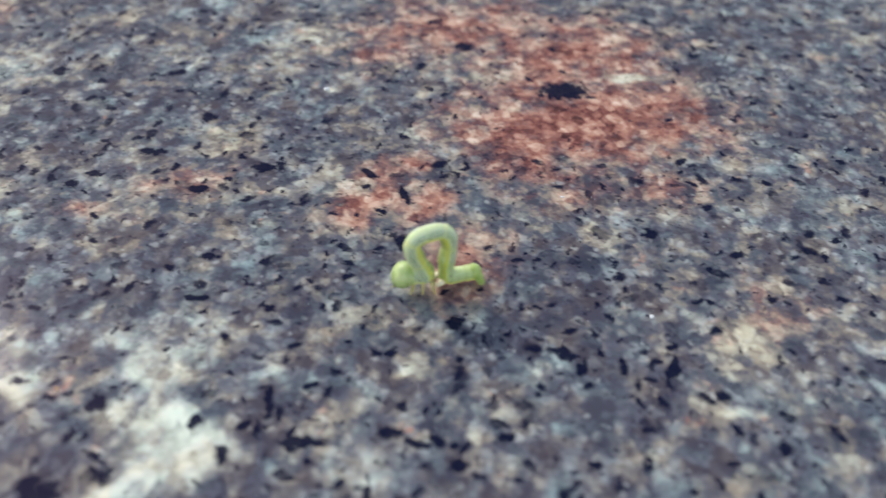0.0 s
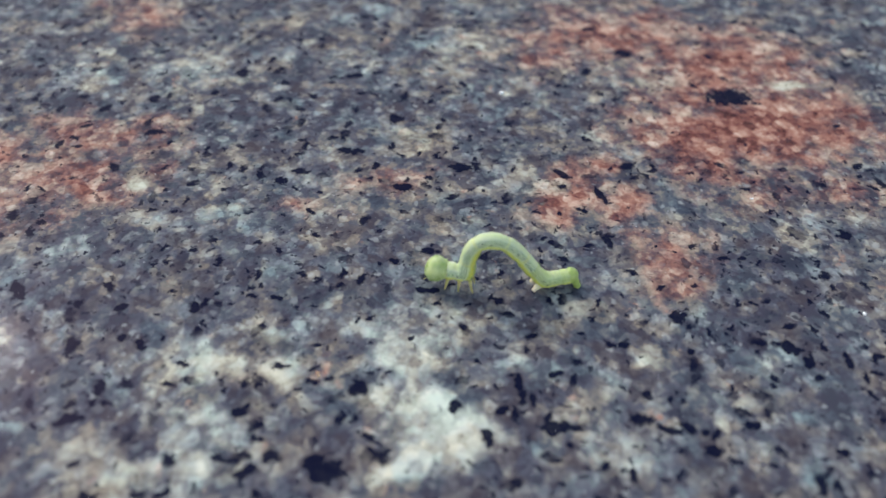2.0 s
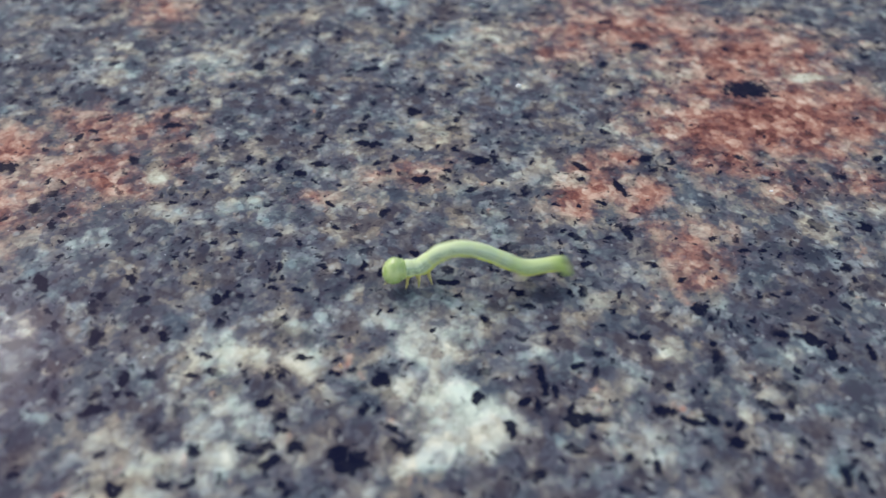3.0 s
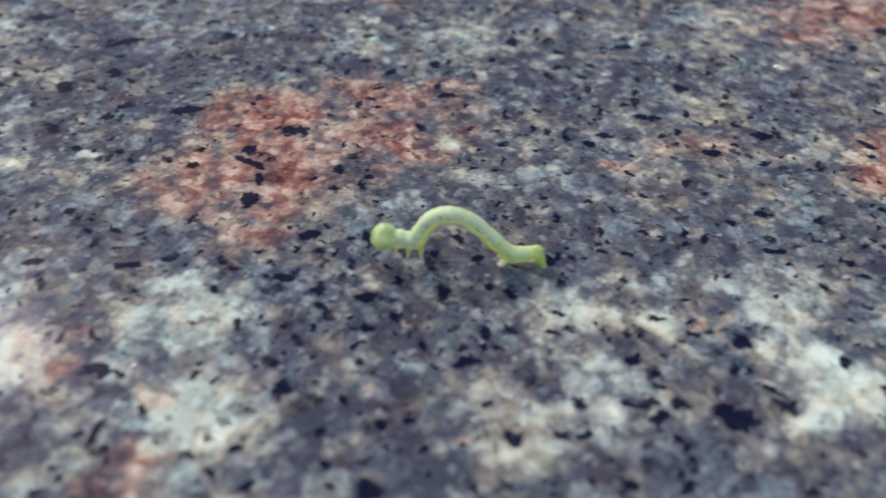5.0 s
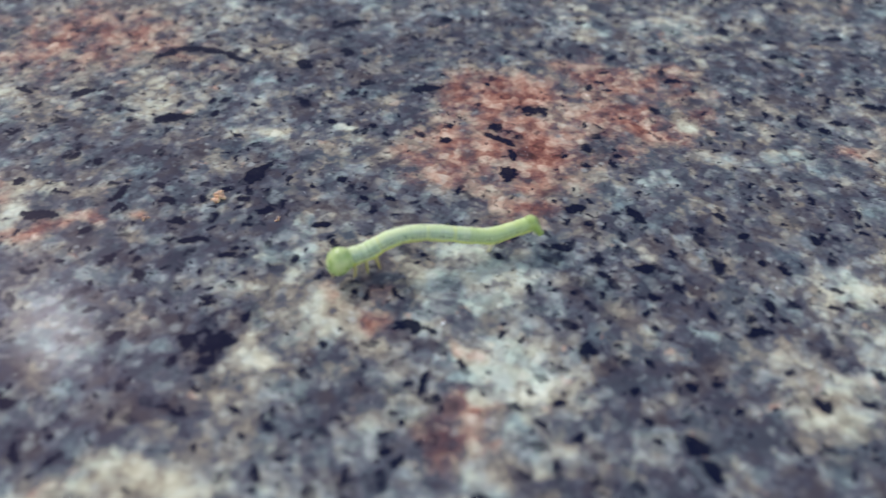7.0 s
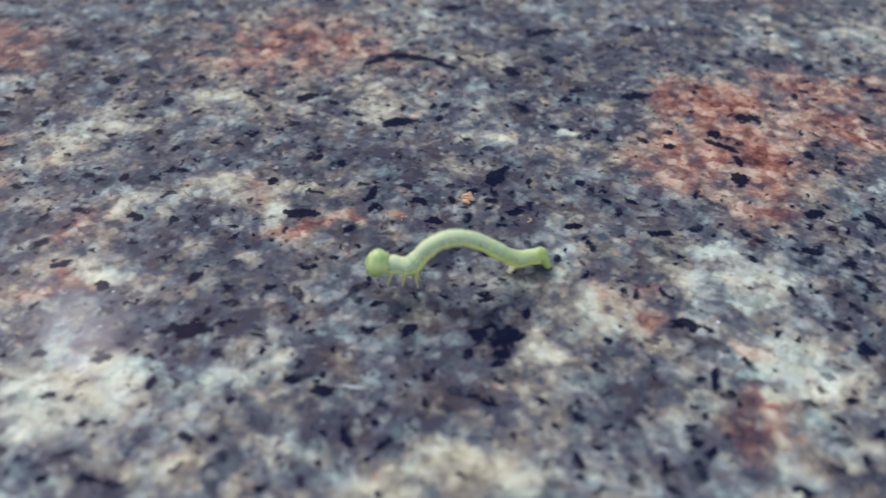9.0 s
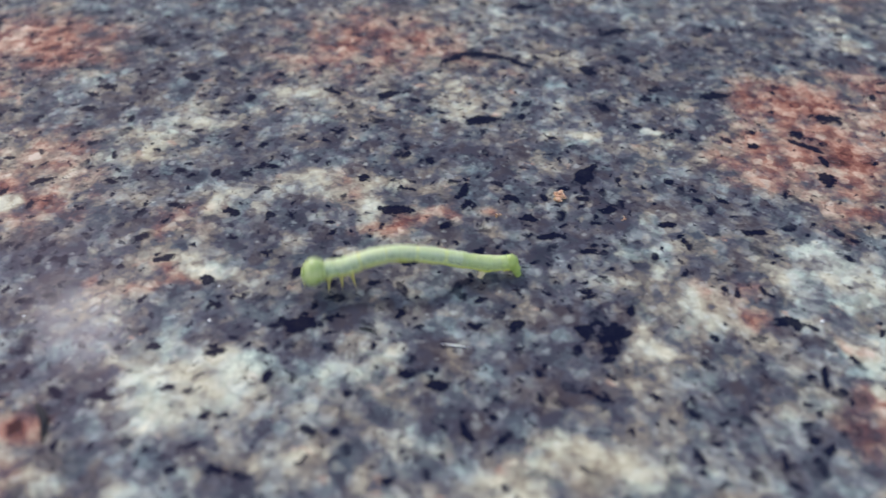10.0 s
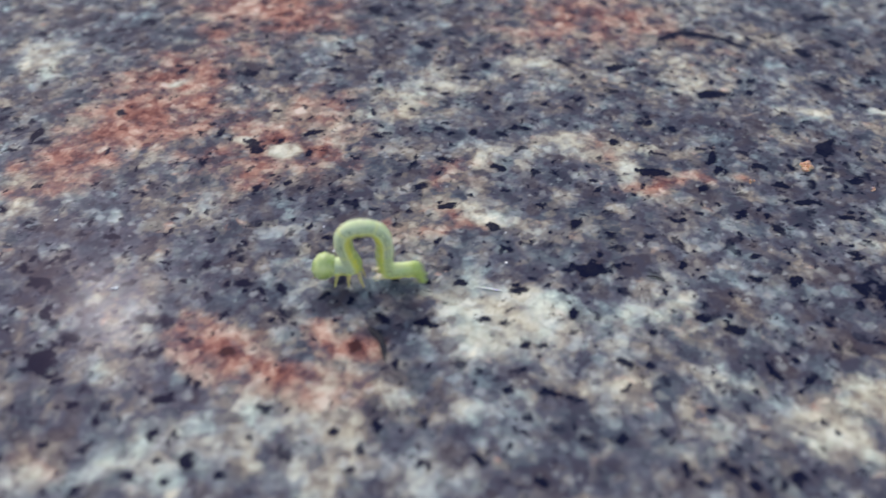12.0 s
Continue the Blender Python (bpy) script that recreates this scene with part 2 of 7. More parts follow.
    redv = g.math("MULTIPLY_ADD", g.math("SUBTRACT", v, 0.42), 0.95, g.math("MULTIPLY_ADD", iron, -0.27, g.math("MULTIPLY_ADD", gap, 0.6, 0.48)))
    redv = g.math("MULTIPLY_ADD", g.math("SUBTRACT", fine, 0.5), 0.22, redv)
    redv = g.math("MULTIPLY_ADD", g.math("SUBTRACT", chip[2], 0.5), 0.34, redv)
    ground = g.mix(g.math("MULTIPLY", redf, 0.92), ground, g.ramp(redv, RED))
    # dark mica lying a little under the polish: soft blue-grey blots
    dense = g.math("MULTIPLY_ADD", feld, -0.45, g.span(cloud, 0.36, 0.62, 0.56, 0.38))
    dense = g.math("MULTIPLY_ADD", iron, -0.42, dense)
    dense = g.math("MULTIPLY_ADD", g.math("SUBTRACT", g.noise(0.22, 3, 0.6, g.vec("ADD", g.place, (61, 15, 6))), 0.5), 2.0, dense)
    dense = g.math("MULTIPLY_ADD", smoke, 0.2, dense)
    blot = g.flecks(0.30, g.vec("ADD", at1, (7.7, 4.3, 0)), dense, 1.45, 0.95, 2.0, 0.2)
    ground = g.mix(g.math("MULTIPLY", blot, 0.42), ground, (0.016, 0.020, 0.036))
    # small dark flecks everywhere, denser in the grey clouds
    small = g.flecks(0.55, at3, g.math("SUBTRACT", dense, 0.02), 0.72, 0.33, 1.30, 0.75)
    tiny = g.flecks(1.4, at3, g.math("MULTIPLY", dense, 0.55), 0.24, 0.12, 1.3, 0.7)
    middle = g.flecks(0.36, g.vec("ADD", at3, (0.8, 2.3, 0)), g.math("MULTIPLY", dense, 0.66), 0.80, 0.46, 1.35, 0.65)
    # the large dark flecks, broken into flakes
    edge = g.math("MULTIPLY_ADD", g.math("SUBTRACT", g.noise(1.2, 3, 0.6), 0.5), 1.45, mica)
    edge = g.math("MULTIPLY_ADD", g.math("SUBTRACT", g.split(g.cells(2.2, at2))[2], 0.5), 0.45, edge)
    large = g.span(edge, 0.30, 0.52)
    veil = g.math("MULTIPLY", g.span(mica, 0.05, 0.75), 0.45)
    depth = g.span(g.noise(0.55, 2, 0.5, g.vec("ADD", g.place, (33, 9, 1))), 0.34, 0.52, 0.60, 1.0)
    dark = g.math("MAXIMUM", g.math("MAXIMUM", small, middle), g.math("MULTIPLY", tiny, 0.8))
    dark = g.math("MAXIMUM", g.math("MULTIPLY", dark, depth), g.math("MAXIMUM", large, veil))
    dark = g.math("MULTIPLY", dark, g.span(g.noise(4.5, 2), 0.2, 0.5, 0.88, 0.98))
    colour = g.mix(dark, ground, (0.004, 0.006, 0.019))
    # white specks mixed into the colour, painted as glints of fresh quartz
    glint = g.span(g.noise(5.5, 1, 0.4), 0.79, 0.82)
    colour = g.mix(glint, colour, (0.75, 0.75, 0.72))
    g.l.new(colour, g.b.inputs["Base Color"])
    # worn polish: a broad sheen under a thin remnant of gloss
    g.l.new(g.span(g.noise(0.4, 3), 0.3, 0.7, SHEEN[1] - 0.04, SHEEN[1] + 0.04), g.b.inputs["Roughness"])
    g.b.inputs["Specular IOR Level"].default_value = SHEEN[0]
    # pink tint in the material stands in for lavender light in the reflections
    g.b.inputs["Specular Tint"].default_value = (1.0, 0.6, 1.0, 1.0)
    g.b.inputs["Coat Weight"].default_value = SHEEN[2]
    g.b.inputs["Coat Roughness"].default_value = 0.08
    g.bump(g.noise(1.5, 4, 0.6), 0.10, 0.00005)
    return g.m


SHEEN = (0.012, 0.28, 0.012)  # specular level, roughness, remnant gloss
GREY = [(0.0, (0.054, 0.053, 0.068)), (0.2, (0.088, 0.092, 0.108)), (0.40, (0.157, 0.175, 0.180)),
        (0.60, (0.285, 0.332, 0.310)), (0.80, (0.45, 0.51, 0.44)), (1.0, (0.66, 0.70, 0.58))]
TINT = [(0.22, (0.86, 1.0, 1.03)), (0.38, (0.95, 1.01, 0.99)), (0.48, (1.01, 0.98, 1.02)), (0.58, (1.10, 0.98, 0.92)), (0.76, (1.22, 0.97, 0.83))]
TAN = [(0.0, (0.04, 0.036, 0.034)), (0.25, (0.115, 0.092, 0.078)), (0.45, (0.255, 0.195, 0.140)), (0.7, (0.46, 0.40, 0.275)), (1.0, (0.62, 0.59, 0.45))]
RED = [(0.0, (0.055, 0.018, 0.016)), (0.25, (0.20, 0.066, 0.050)), (0.5, (0.38, 0.17, 0.120)), (0.75, (0.57, 0.36, 0.26)), (1.0, (0.66, 0.50, 0.40))]
GRANITE = granite_material()


def skin_material(name, band, green=0.0):
    """Pale green skin: whitish back lines, yellow stripe low on the side. band: yellow of a fold between segments."""
    g = Graph(name)
    x, y, z = g.split(g.place)
    at = g.n.new("ShaderNodeAttribute")
    at.attribute_name = "along"
    run = g.n.new("ShaderNodeCombineXYZ")
    for a, b in zip((at.outputs["Fac"], y, z), run.inputs):
        g.l.new(a, b)
    run = run.outputs[0]
    lean = g.math("ARCTAN2", z, g.math("ABSOLUTE", y))
    wav = g.noise(1.1, 3, where=run)
    up = g.math("MULTIPLY_ADD", g.math("SUBTRACT", wav, 0.5), 0.13, g.math("DIVIDE", g.math("ADD", lean, 1.5708), 3.1416))
    pale, line = (0.56, 0.63, 0.39), (0.10, 0.20, 0.13)
    col = g.ramp(up, [(0.0, (0.24, 0.32, 0.09)), (0.22, (0.32, 0.40, 0.11)), (0.28, (0.60, 0.58, 0.06)), (0.375, (0.64, 0.62, 0.09)),
                      (0.42, (0.48, 0.56, 0.24)), (0.515, pale), (0.530, line), (0.550, line), (0.565, pale), (0.595, pale), (0.612, line), (0.630, line), (0.645, pale),
                      (0.675, pale), (0.692, (0.16, 0.27, 0.18)), (0.708, (0.16, 0.27, 0.18)), (0.725, pale), (0.755, (0.34, 0.45, 0.30)), (0.785, pale), (0.88, (0.54, 0.62, 0.35)), (1.0, (0.50, 0.59, 0.30))])
    broken = g.math("MULTIPLY", g.span(g.noise(1.6, 3, 0.6, g.vec("ADD", run, (2, 8, 5))), 0.46, 0.62), g.span(up, 0.14, 0.24))
    col = g.mix(g.math("MULTIPLY", broken, g.span(up, 0.50, 0.40, 0.0, 0.6)), col, (0.44, 0.52, 0.22))
    if band:
        col = g.mix(g.math("MULTIPLY", g.span(g.math("ABSOLUTE", x), 0.48, 0.05), band), col, (0.66, 0.66, 0.18))
    col = g.mix(g.math("MULTIPLY", g.span(g.noise(1.3, 4, 0.6, g.vec("ADD", run, (9, 4, 2))), 0.50, 0.72), 0.6), col, (0.60, 0.66, 0.37))
    if green:
        col = g.mix(green, col, (0.38, 0.48, 0.12))
    g.l.new(col, g.b.inputs["Base Color"])
    g.b.inputs["Roughness"].default_value = 0.36
    g.b.inputs["Subsurface Weight"].default_value = 0.35
    g.b.inputs["Subsurface Radius"].default_value = (0.5, 0.7, 0.25)
    g.b.inputs["Subsurface Scale"].default_value = 0.0003
    g.bump(g.noise(1.0, 3, 0.6, g.vec("MULTIPLY", run, (5.0, 1.2, 1.2))), 0.8, 0.00016)
    return g.m


def plain_material(name, a, b, per_mm, rough, soft=0.0, bump=0.2, shine=0.5):
    g = Graph(name)
    g.l.new(g.mix(g.span(g.noise(per_mm, 4, 0.6), 0.3, 0.7), a, b), g.b.inputs["Base Color"])
    g.l.new(g.span(g.noise(per_mm * 0.6, 2), 0.3, 0.7, rough * 0.8, rough * 1.2), g.b.inputs["Roughness"])
    g.b.inputs["Specular IOR Level"].default_value = shine
    if soft:
        g.b.inputs["Subsurface Weight"].default_value = soft
        g.b.inputs["Subsurface Radius"].default_value = (0.5, 0.7, 0.25)
        g.b.inputs["Subsurface Scale"].default_value = 0.0003
    g.bump(g.noise(per_mm * 2, 3), bump, 0.00005)
    return g.m


SKIN = skin_material("caterpillar_skin", 0.0)
FOLD = skin_material("caterpillar_skin_fold", 0.42)
HIND = skin_material("caterpillar_skin_hind", 0.0, 0.6)
LOIN = skin_material("caterpillar_skin_loin", 0.0, 0.42)
HEAD_GREEN = plain_material("head_capsule_green", (0.26, 0.37, 0.12), (0.46, 0.53, 0.23), 0.8, 0.30, 0.30, 0.12)
TAIL_GREEN = plain_material("clasper_green", (0.24, 0.35, 0.085), (0.38, 0.47, 0.14), 1.2, 0.4, 0.3)
LEG_PALE = plain_material("leg_pale_amber", (0.40, 0.36, 0.12), (0.50, 0.42, 0.18), 1.5, 0.35, 0.3)
PROLEG_PINK = plain_material("proleg_cream", (0.66, 0.58, 0.36), (0.76, 0.66, 0.48), 1.5, 0.4, 0.3)
RIDGE = plain_material("side_ridge_yellow", (0.50, 0.54, 0.10), (0.74, 0.70, 0.14), 1.1, 0.36, 0.3)
SPOT = plain_material("seta_black", (0.012, 0.012, 0.012), (0.03, 0.03, 0.025), 4.0, 0.5)
CRUMB = plain_material("orange_crumb", (0.40, 0.14, 0.05), (0.86, 0.60, 0.42), 1.6, 0.5, 0.2)
GRIT = plain_material("white_grit", (0.78, 0.77, 0.74), (0.85, 0.85, 0.84), 2.0, 0.25)
# near-white colour for the sliver that stands in for a glint
GLINT_WHITE = plain_material("glint_white", (0.78, 0.78, 0.74), (0.85, 0.85, 0.82), 1.2, 0.12, 0.2)
BARK = plain_material("dark_splinter", (0.010, 0.011, 0.018), (0.030, 0.028, 0.032), 1.2, 0.6, shine=0.1)


# ---------------------------------------------------------------- building helpers
def part(name, bm, mat, parent=None, label=""):
    me = bpy.data.meshes.new(name)
    bm.to_mesh(me)
    bm.free()
    me.shade_smooth()
    for m in mat if isinstance(mat, (list, tuple)) else [mat]:
        me.materials.append(m)
    ob = new(name, me)
    ob.parent = parent
    return tagged(ob, label)


def tube(bm, path, radii, sides=12, squash=1.0, mat=0):
    """Skin round a line of points (mm), closed at both ends."""
    rings = []
    for k, (p, r) in enumerate(zip(path, radii)):
        a, b = path[max(k - 1, 0)], path[min(k + 1, len(path) - 1)]
        d = (Vector(b) - Vector(a)).normalized()
        s = d.cross(Vector((0, 1, 0)) if abs(d.y) < 0.9 else Vector((1, 0, 0))).normalized()
        u = d.cross(s)
        rings.append([bm.verts.new((Vector(p) + r * (math.cos(q) * s * squash + math.sin(q) * u)) * MM)
                      for q in (2 * math.pi * j / sides for j in range(sides))])
    for a, b in zip(rings, rings[1:]):
        for j in range(sides):
            bm.faces.new((a[j], a[(j + 1) % sides], b[(j + 1) % sides], b[j])).material_index = mat
    bm.faces.new(rings[0][::-1]).material_index = mat
    bm.faces.new(rings[-1]).material_index = mat
    bmesh.ops.recalc_face_normals(bm, faces=bm.faces)


def lump(bm, at, size, rough=0.0, mat=0, cuts=2):
    """A rounded grain at a place, with half sizes in mm."""
    made = bmesh.ops.create_icosphere(bm, subdivisions=cuts, radius=1.0)["verts"]
    for v in made:
        n = 1 + rough * noise.noise(v.co * 1.7 + Vector(at) * 3.1)
        v.co = Vector([(a + n * c * s) * MM for a, c, s in zip(at, v.co, size)])
    for f in {f for v in made for f in v.link_faces}:
        f.material_index = mat


# ---------------------------------------------------------------- the granite slab
LO, HI, STEP = (-168.0, -62.0), (136.0, 68.0), 0.27
gx = np.r_[-700, -500, -350, -250, np.arange(LO[0], HI[0], STEP), 240, 340, 480, 700]
gy = np.r_[-260, -180, -110, np.arange(LO[1], HI[1], STEP), 110, 170, 260, 440]
GX, GY = np.meshgrid(gx, gy)


def cloth_noise(size, seed):
    """Smooth random values over the slab, with features of that many mm."""
    rng = np.random.default_rng(seed)
    u, v = (GX + 800) / size, (GY + 400) / size
    table = rng.random((int(v.max()) + 3, int(u.max()) + 3))
    i, j = v.astype(int), u.astype(int)
    a, b = v - i, u - j
    a, b = a * a * (3 - 2 * a), b * b * (3 - 2 * b)
    low = table[i, j] * (1 - b) + table[i, j + 1] * b
    high = table[i + 1, j] * (1 - b) + table[i + 1, j + 1] * b
    return low * (1 - a) + high * a - 0.5


WX = GX + 4.0 * cloth_noise(5.0, 1) + 1.6 * cloth_noise(1.7, 2)
WY = GY + 4.0 * cloth_noise(5.0, 3) + 1.6 * cloth_noise(1.7, 4)
FX = GX + 0.55 * cloth_noise(1.1, 5)
FY = GY + 0.55 * cloth_noise(1.1, 6)
IRON, FELD, MICA, WARM, SMOKE = (np.zeros_like(GX) for _ in range(5))


def patch(field, px, py, x, y, a, b, turn, strength, sharp):
    """Lays one rounded mineral patch into a field of the slab: middle, half axes in mm, turn in degrees."""
    reach = 2.2 * a + 4
    j0, j1 = np.searchsorted(gx, (x - reach, x + reach))
    i0, i1 = np.searchsorted(gy, (y - reach, y + reach))
    s = np.s_[i0:i1, j0:j1]
    c, d = math.cos(radians(turn)), math.sin(radians(turn))
    u, v = px[s] - x, py[s] - y
    r = np.sqrt(((u * c + v * d) / a) ** 2 + ((v * c - u * d) / b) ** 2)
    field[s] = np.maximum(field[s], strength * np.clip((1 + sharp - r) / (2 * sharp), 0, 1))


def iron_stain(x, y, a, b, turn, strength):
    patch(IRON, WX, WY, x, y, a, b, turn, strength, 0.80)


def feldspar(x, y, a, b, turn, strength):
    px, py = (FX, FY) if strength > 0.85 and a < 2.6 else (WX, WY)  # single crystals keep their outline
    patch(FELD, px, py, x, y, a, b, turn, strength, 0.40 if strength > 0.85 else 0.62)


def warm_cloud(x, y, a, b, turn, strength):
    patch(WARM, WX, WY, x, y, a, b, turn, strength, 0.6)


def smoky_quartz(x, y, a, b, turn, strength):
    patch(SMOKE, WX, WY, x, y, a, b, turn, strength, 0.7)


def mica(x, y, a, b, turn):
    patch(MICA, FX, FY, x, y, 0.9 * a, 0.9 * b, turn, 1.0, 0.55)


iron_stain(86.4, 36.6, 7.9, 3.3, 3, 0.5)
iron_stain(84.0, 16.3, 4.2, 2.8, 59, 0.5)
iron_stain(78.2, 20.7, 9.3, 3.3, 2, 0.7)
iron_stain(77.9, 28.2, 14.8, 7.9, 5, 1)
iron_stain(77.2, 41.9, 11.9, 8.0, 10, 0.85)
iron_stain(73.9, 15.6, 6.9, 3.8, 8, 0.45)
iron_stain(70.4, 24.4, 7.2, 5.5, 15, 0.9)
iron_stain(65.2, 49.0, 10.4, 7.9, 10, 0.8)
iron_stain(62.6, 2.2, 3.1, 2.1, 14, 0.5)
iron_stain(61.6, 6.5, 4.3, 3.2, 18, 0.55)
iron_stain(59.3, 44.6, 5.5, 4.9, 23, 0.5)
iron_stain(58.0, 12.0, 3.6, 2.3, -36, 0.8)
iron_stain(56.3, 18.6, 2.9, 1.9, 6, 0.8)
iron_stain(53.3, 44.7, 7.8, 5.2, 40, 0.6)
iron_stain(52.8, 14.3, 4.1, 3.0, 10, 0.9)
iron_stain(33.7, 16.7, 5.1, 2.5, -1, 0.45)
iron_stain(27.8, -8.4, 0.6, 0.5, -14, 0.8)
iron_stain(24.8, 13.1, 5.0, 2.6, -3, 0.35)
iron_stain(8.2, 19.3, 3.2, 2.9, 57, 0.45)
iron_stain(4.5, 25.8, 4.8, 3.5, 8, 0.55)
iron_stain(1.7, 15.0, 2.9, 1.9, -13, 0.8)
iron_stain(1.4, 24.9, 7.0, 3.7, -6, 0.6)
iron_stain(-2.2, 17.8, 8.2, 4.9, -11, 0.7)
iron_stain(-2.6, 52.9, 5.7, 4.3, -54, 0.7)
iron_stain(-3.5, 24.8, 7.1, 4.4, 3, 0.6)
iron_stain(-11.4, 13.3, 5.3, 4.9, -54, 0.85)
iron_stain(-12.2, 7.7, 4.1, 3.6, -14, 0.75)
iron_stain(-13.9, 2.2, 3.9, 3.2, -12, 0.6)
iron_stain(-14.9, 20.8, 6.8, 4.9, -2, 0.9)
iron_stain(-17.8, 12.0, 6.4, 5.0, -9, 0.75)
iron_stain(-18.0, -16.6, 1.6, 0.8, -73, 0.7)
iron_stain(-18.2, -23.9, 2.4, 2.6, -27, 0.58)
iron_stain(-20.7, 8.6, 4.8, 3.6, -10, 0.65)
iron_stain(-24.7, -14.6, 2.1, 1.5, -57, 0.5)
iron_stain(-28.1, -12.7, 2.5, 2.3, 46, 0.45)
iron_stain(-49.8, -3.2, 1.4, 1.0, -4, 0.5)
iron_stain(-53.6, 24.6, 5.1, 3.9, -4, 0.35)
iron_stain(-58.8, -5.7, 3.6, 1.3, 4, 0.8)
iron_stain(-60.6, 26.4, 7.0, 4.2, 7, 0.5)
iron_stain(-65.6, -1.9, 4.2, 2.3, -1, 0.4)
iron_stain(-67.8, 30.0, 9.8, 6.4, -3, 0.65)
iron_stain(-70.4, 27.7, 10.4, 7.0, 19, 0.55)
iron_stain(-70.4, 30.4, 10.0, 6.1, 4, 0.5)
iron_stain(-79.3, -15.6, 1.9, 1.5, -11, 0.5)
iron_stain(-81.3, -8.2, 3.1, 2.5, -10, 0.45)
iron_stain(-82.7, -10.4, 4.1, 2.5, -58, 0.4)
iron_stain(-83.4, -17.6, 2.7, 1.4, 10, 0.5)
iron_stain(-84.4, -36.9, 2.2, 1.8, 2, 0.45)
iron_stain(-86.7, -16.5, 1.2, 1.0, -26, 0.5)
iron_stain(-87.8, -31.5, 2.3, 1.9, 2, 0.85)
iron_stain(-88.7, -38.8, 4.9, 2.2, 8, 0.6)
iron_stain(-91.3, -36.5, 4.7, 2.9, -9, 0.75)
iron_stain(-96.3, -35.0, 3.7, 2.7, -38, 0.95)
iron_stain(-98.6, -1.1, 4.7, 2.7, 8, 0.55)
iron_stain(-99.8, 0.4, 5.7, 3.8, -18, 0.5)
iron_stain(-100.0, -32.8, 1.6, 1.3, -23, 0.6)
iron_stain(-101.5, -1.4, 5.9, 2.1, 4, 0.55)
iron_stain(-102.1, -7.1, 7.1, 5.4, -1, 0.6)
iron_stain(-102.9, -12.3, 3.6, 2.8, -3, 0.6)
iron_stain(-107.1, -47.7, 2.7, 1.8, -12, 0.3)
iron_stain(-110.5, 23.8, 8.7, 6.0, -19, 0.85)
iron_stain(-111.8, -1.1, 4.8, 3.4, -1, 0.6)
iron_stain(-114.7, 23.1, 8.5, 5.8, 4, 0.8)
iron_stain(-115.8, 14.9, 4.8, 4.0, -30, 0.6)
iron_stain(-118.9, 3.8, 7.1, 4.7, 31, 0.8)
iron_stain(-119.0, -5.3, 7.3, 5.5, 27, 0.9)
iron_stain(-122.4, -13.4, 5.4, 4.4, 39, 0.9)
feldspar(86.2, -4.4, 3.8, 3.1, 32, 0.6)
feldspar(85.4, 35.6, 3.1, 1.5, 5, 0.95)
feldspar(82.8, -13.2, 1.8, 0.8, -28, 0.8)
feldspar(67.8, -7.2, 3.1, 2.4, -69, 0.6)
feldspar(61.7, -14.3, 2.8, 2.0, 8, 0.4)
feldspar(55.2, -9.3, 1.2, 0.8, 1, 0.75)
feldspar(52.0, -17.1, 3.1, 1.9, -1, 0.5)
feldspar(50.4, -12.8, 3.9, 2.5, 50, 0.5)
feldspar(46.9, 34.1, 0.7, 0.6, 32, 1)
feldspar(45.1, -7.3, 1.5, 1.2, -6, 0.7)
feldspar(42.8, 41.8, 6.1, 3.3, -87, 0.5)
feldspar(41.5, 43.5, 5.7, 4.6, 84, 0.45)
feldspar(40.4, -3.6, 3.0, 1.6, -3, 0.35)
feldspar(37.7, -14.3, 5.2, 3.7, -10, 0.95)
feldspar(37.5, 26.1, 3.3, 2.7, -10, 0.55)
feldspar(36.8, -1.3, 3.7, 2.5, 34, 0.55)
feldspar(35.6, 23.8, 3.6, 3.0, 45, 0.45)
feldspar(35.2, -3.9, 4.4, 3.0, -2, 0.85)
feldspar(34.7, -6.0, 3.9, 3.4, -41, 0.9)
feldspar(33.2, -18.5, 3.1, 1.4, -2, 0.8)
feldspar(25.9, 41.5, 5.0, 4.0, 41, 0.4)
feldspar(21.4, -4.4, 3.6, 1.3, -2, 0.45)
feldspar(21.3, -8.0, 4.3, 1.8, -5, 0.8)
feldspar(19.2, -18.7, 3.1, 1.6, -6, 0.6)
feldspar(18.5, -14.8, 3.3, 2.0, -58, 0.7)
feldspar(18.3, -7.6, 3.6, 2.5, 15, 0.65)
feldspar(16.3, 21.7, 4.2, 2.5, -76, 0.45)
feldspar(14.7, 20.6, 3.2, 3.2, 25, 0.4)
feldspar(12.0, -17.6, 4.9, 2.1, -5, 0.55)
feldspar(11.5, -20.6, 4.0, 2.3, -2, 0.5)
feldspar(10.4, -22.1, 3.8, 2.3, 6, 0.45)
feldspar(8.4, 39.2, 4.2, 3.4, -55, 0.45)
feldspar(8.4, 9.7, 3.5, 2.1, -8, 0.35)
feldspar(-1.7, 7.3, 3.5, 1.9, -10, 0.35)
feldspar(-3.2, -4.4, 3.1, 1.2, 2, 0.45)
feldspar(-4.2, 37.8, 4.5, 3.1, -17, 0.45)
feldspar(-4.5, 5.5, 3.9, 1.6, -1, 0.35)
feldspar(-9.5, -21.8, 4.8, 2.7, 2, 0.35)
feldspar(-11.8, -13.9, 4.3, 2.6, 1, 0.5)
feldspar(-12.4, -16.4, 2.6, 2.3, -37, 0.7)
feldspar(-14.2, -17.3, 4.9, 2.4, -63, 0.8)
feldspar(-14.5, -8.6, 4.8, 3.4, 16, 0.8)
feldspar(-14.5, -19.6, 2.8, 2.3, -35, 0.8)
feldspar(-15.9, -7.4, 4.8, 3.4, -39, 0.9)
feldspar(-16.3, -19.1, 2.9, 2.6, -60, 0.75)
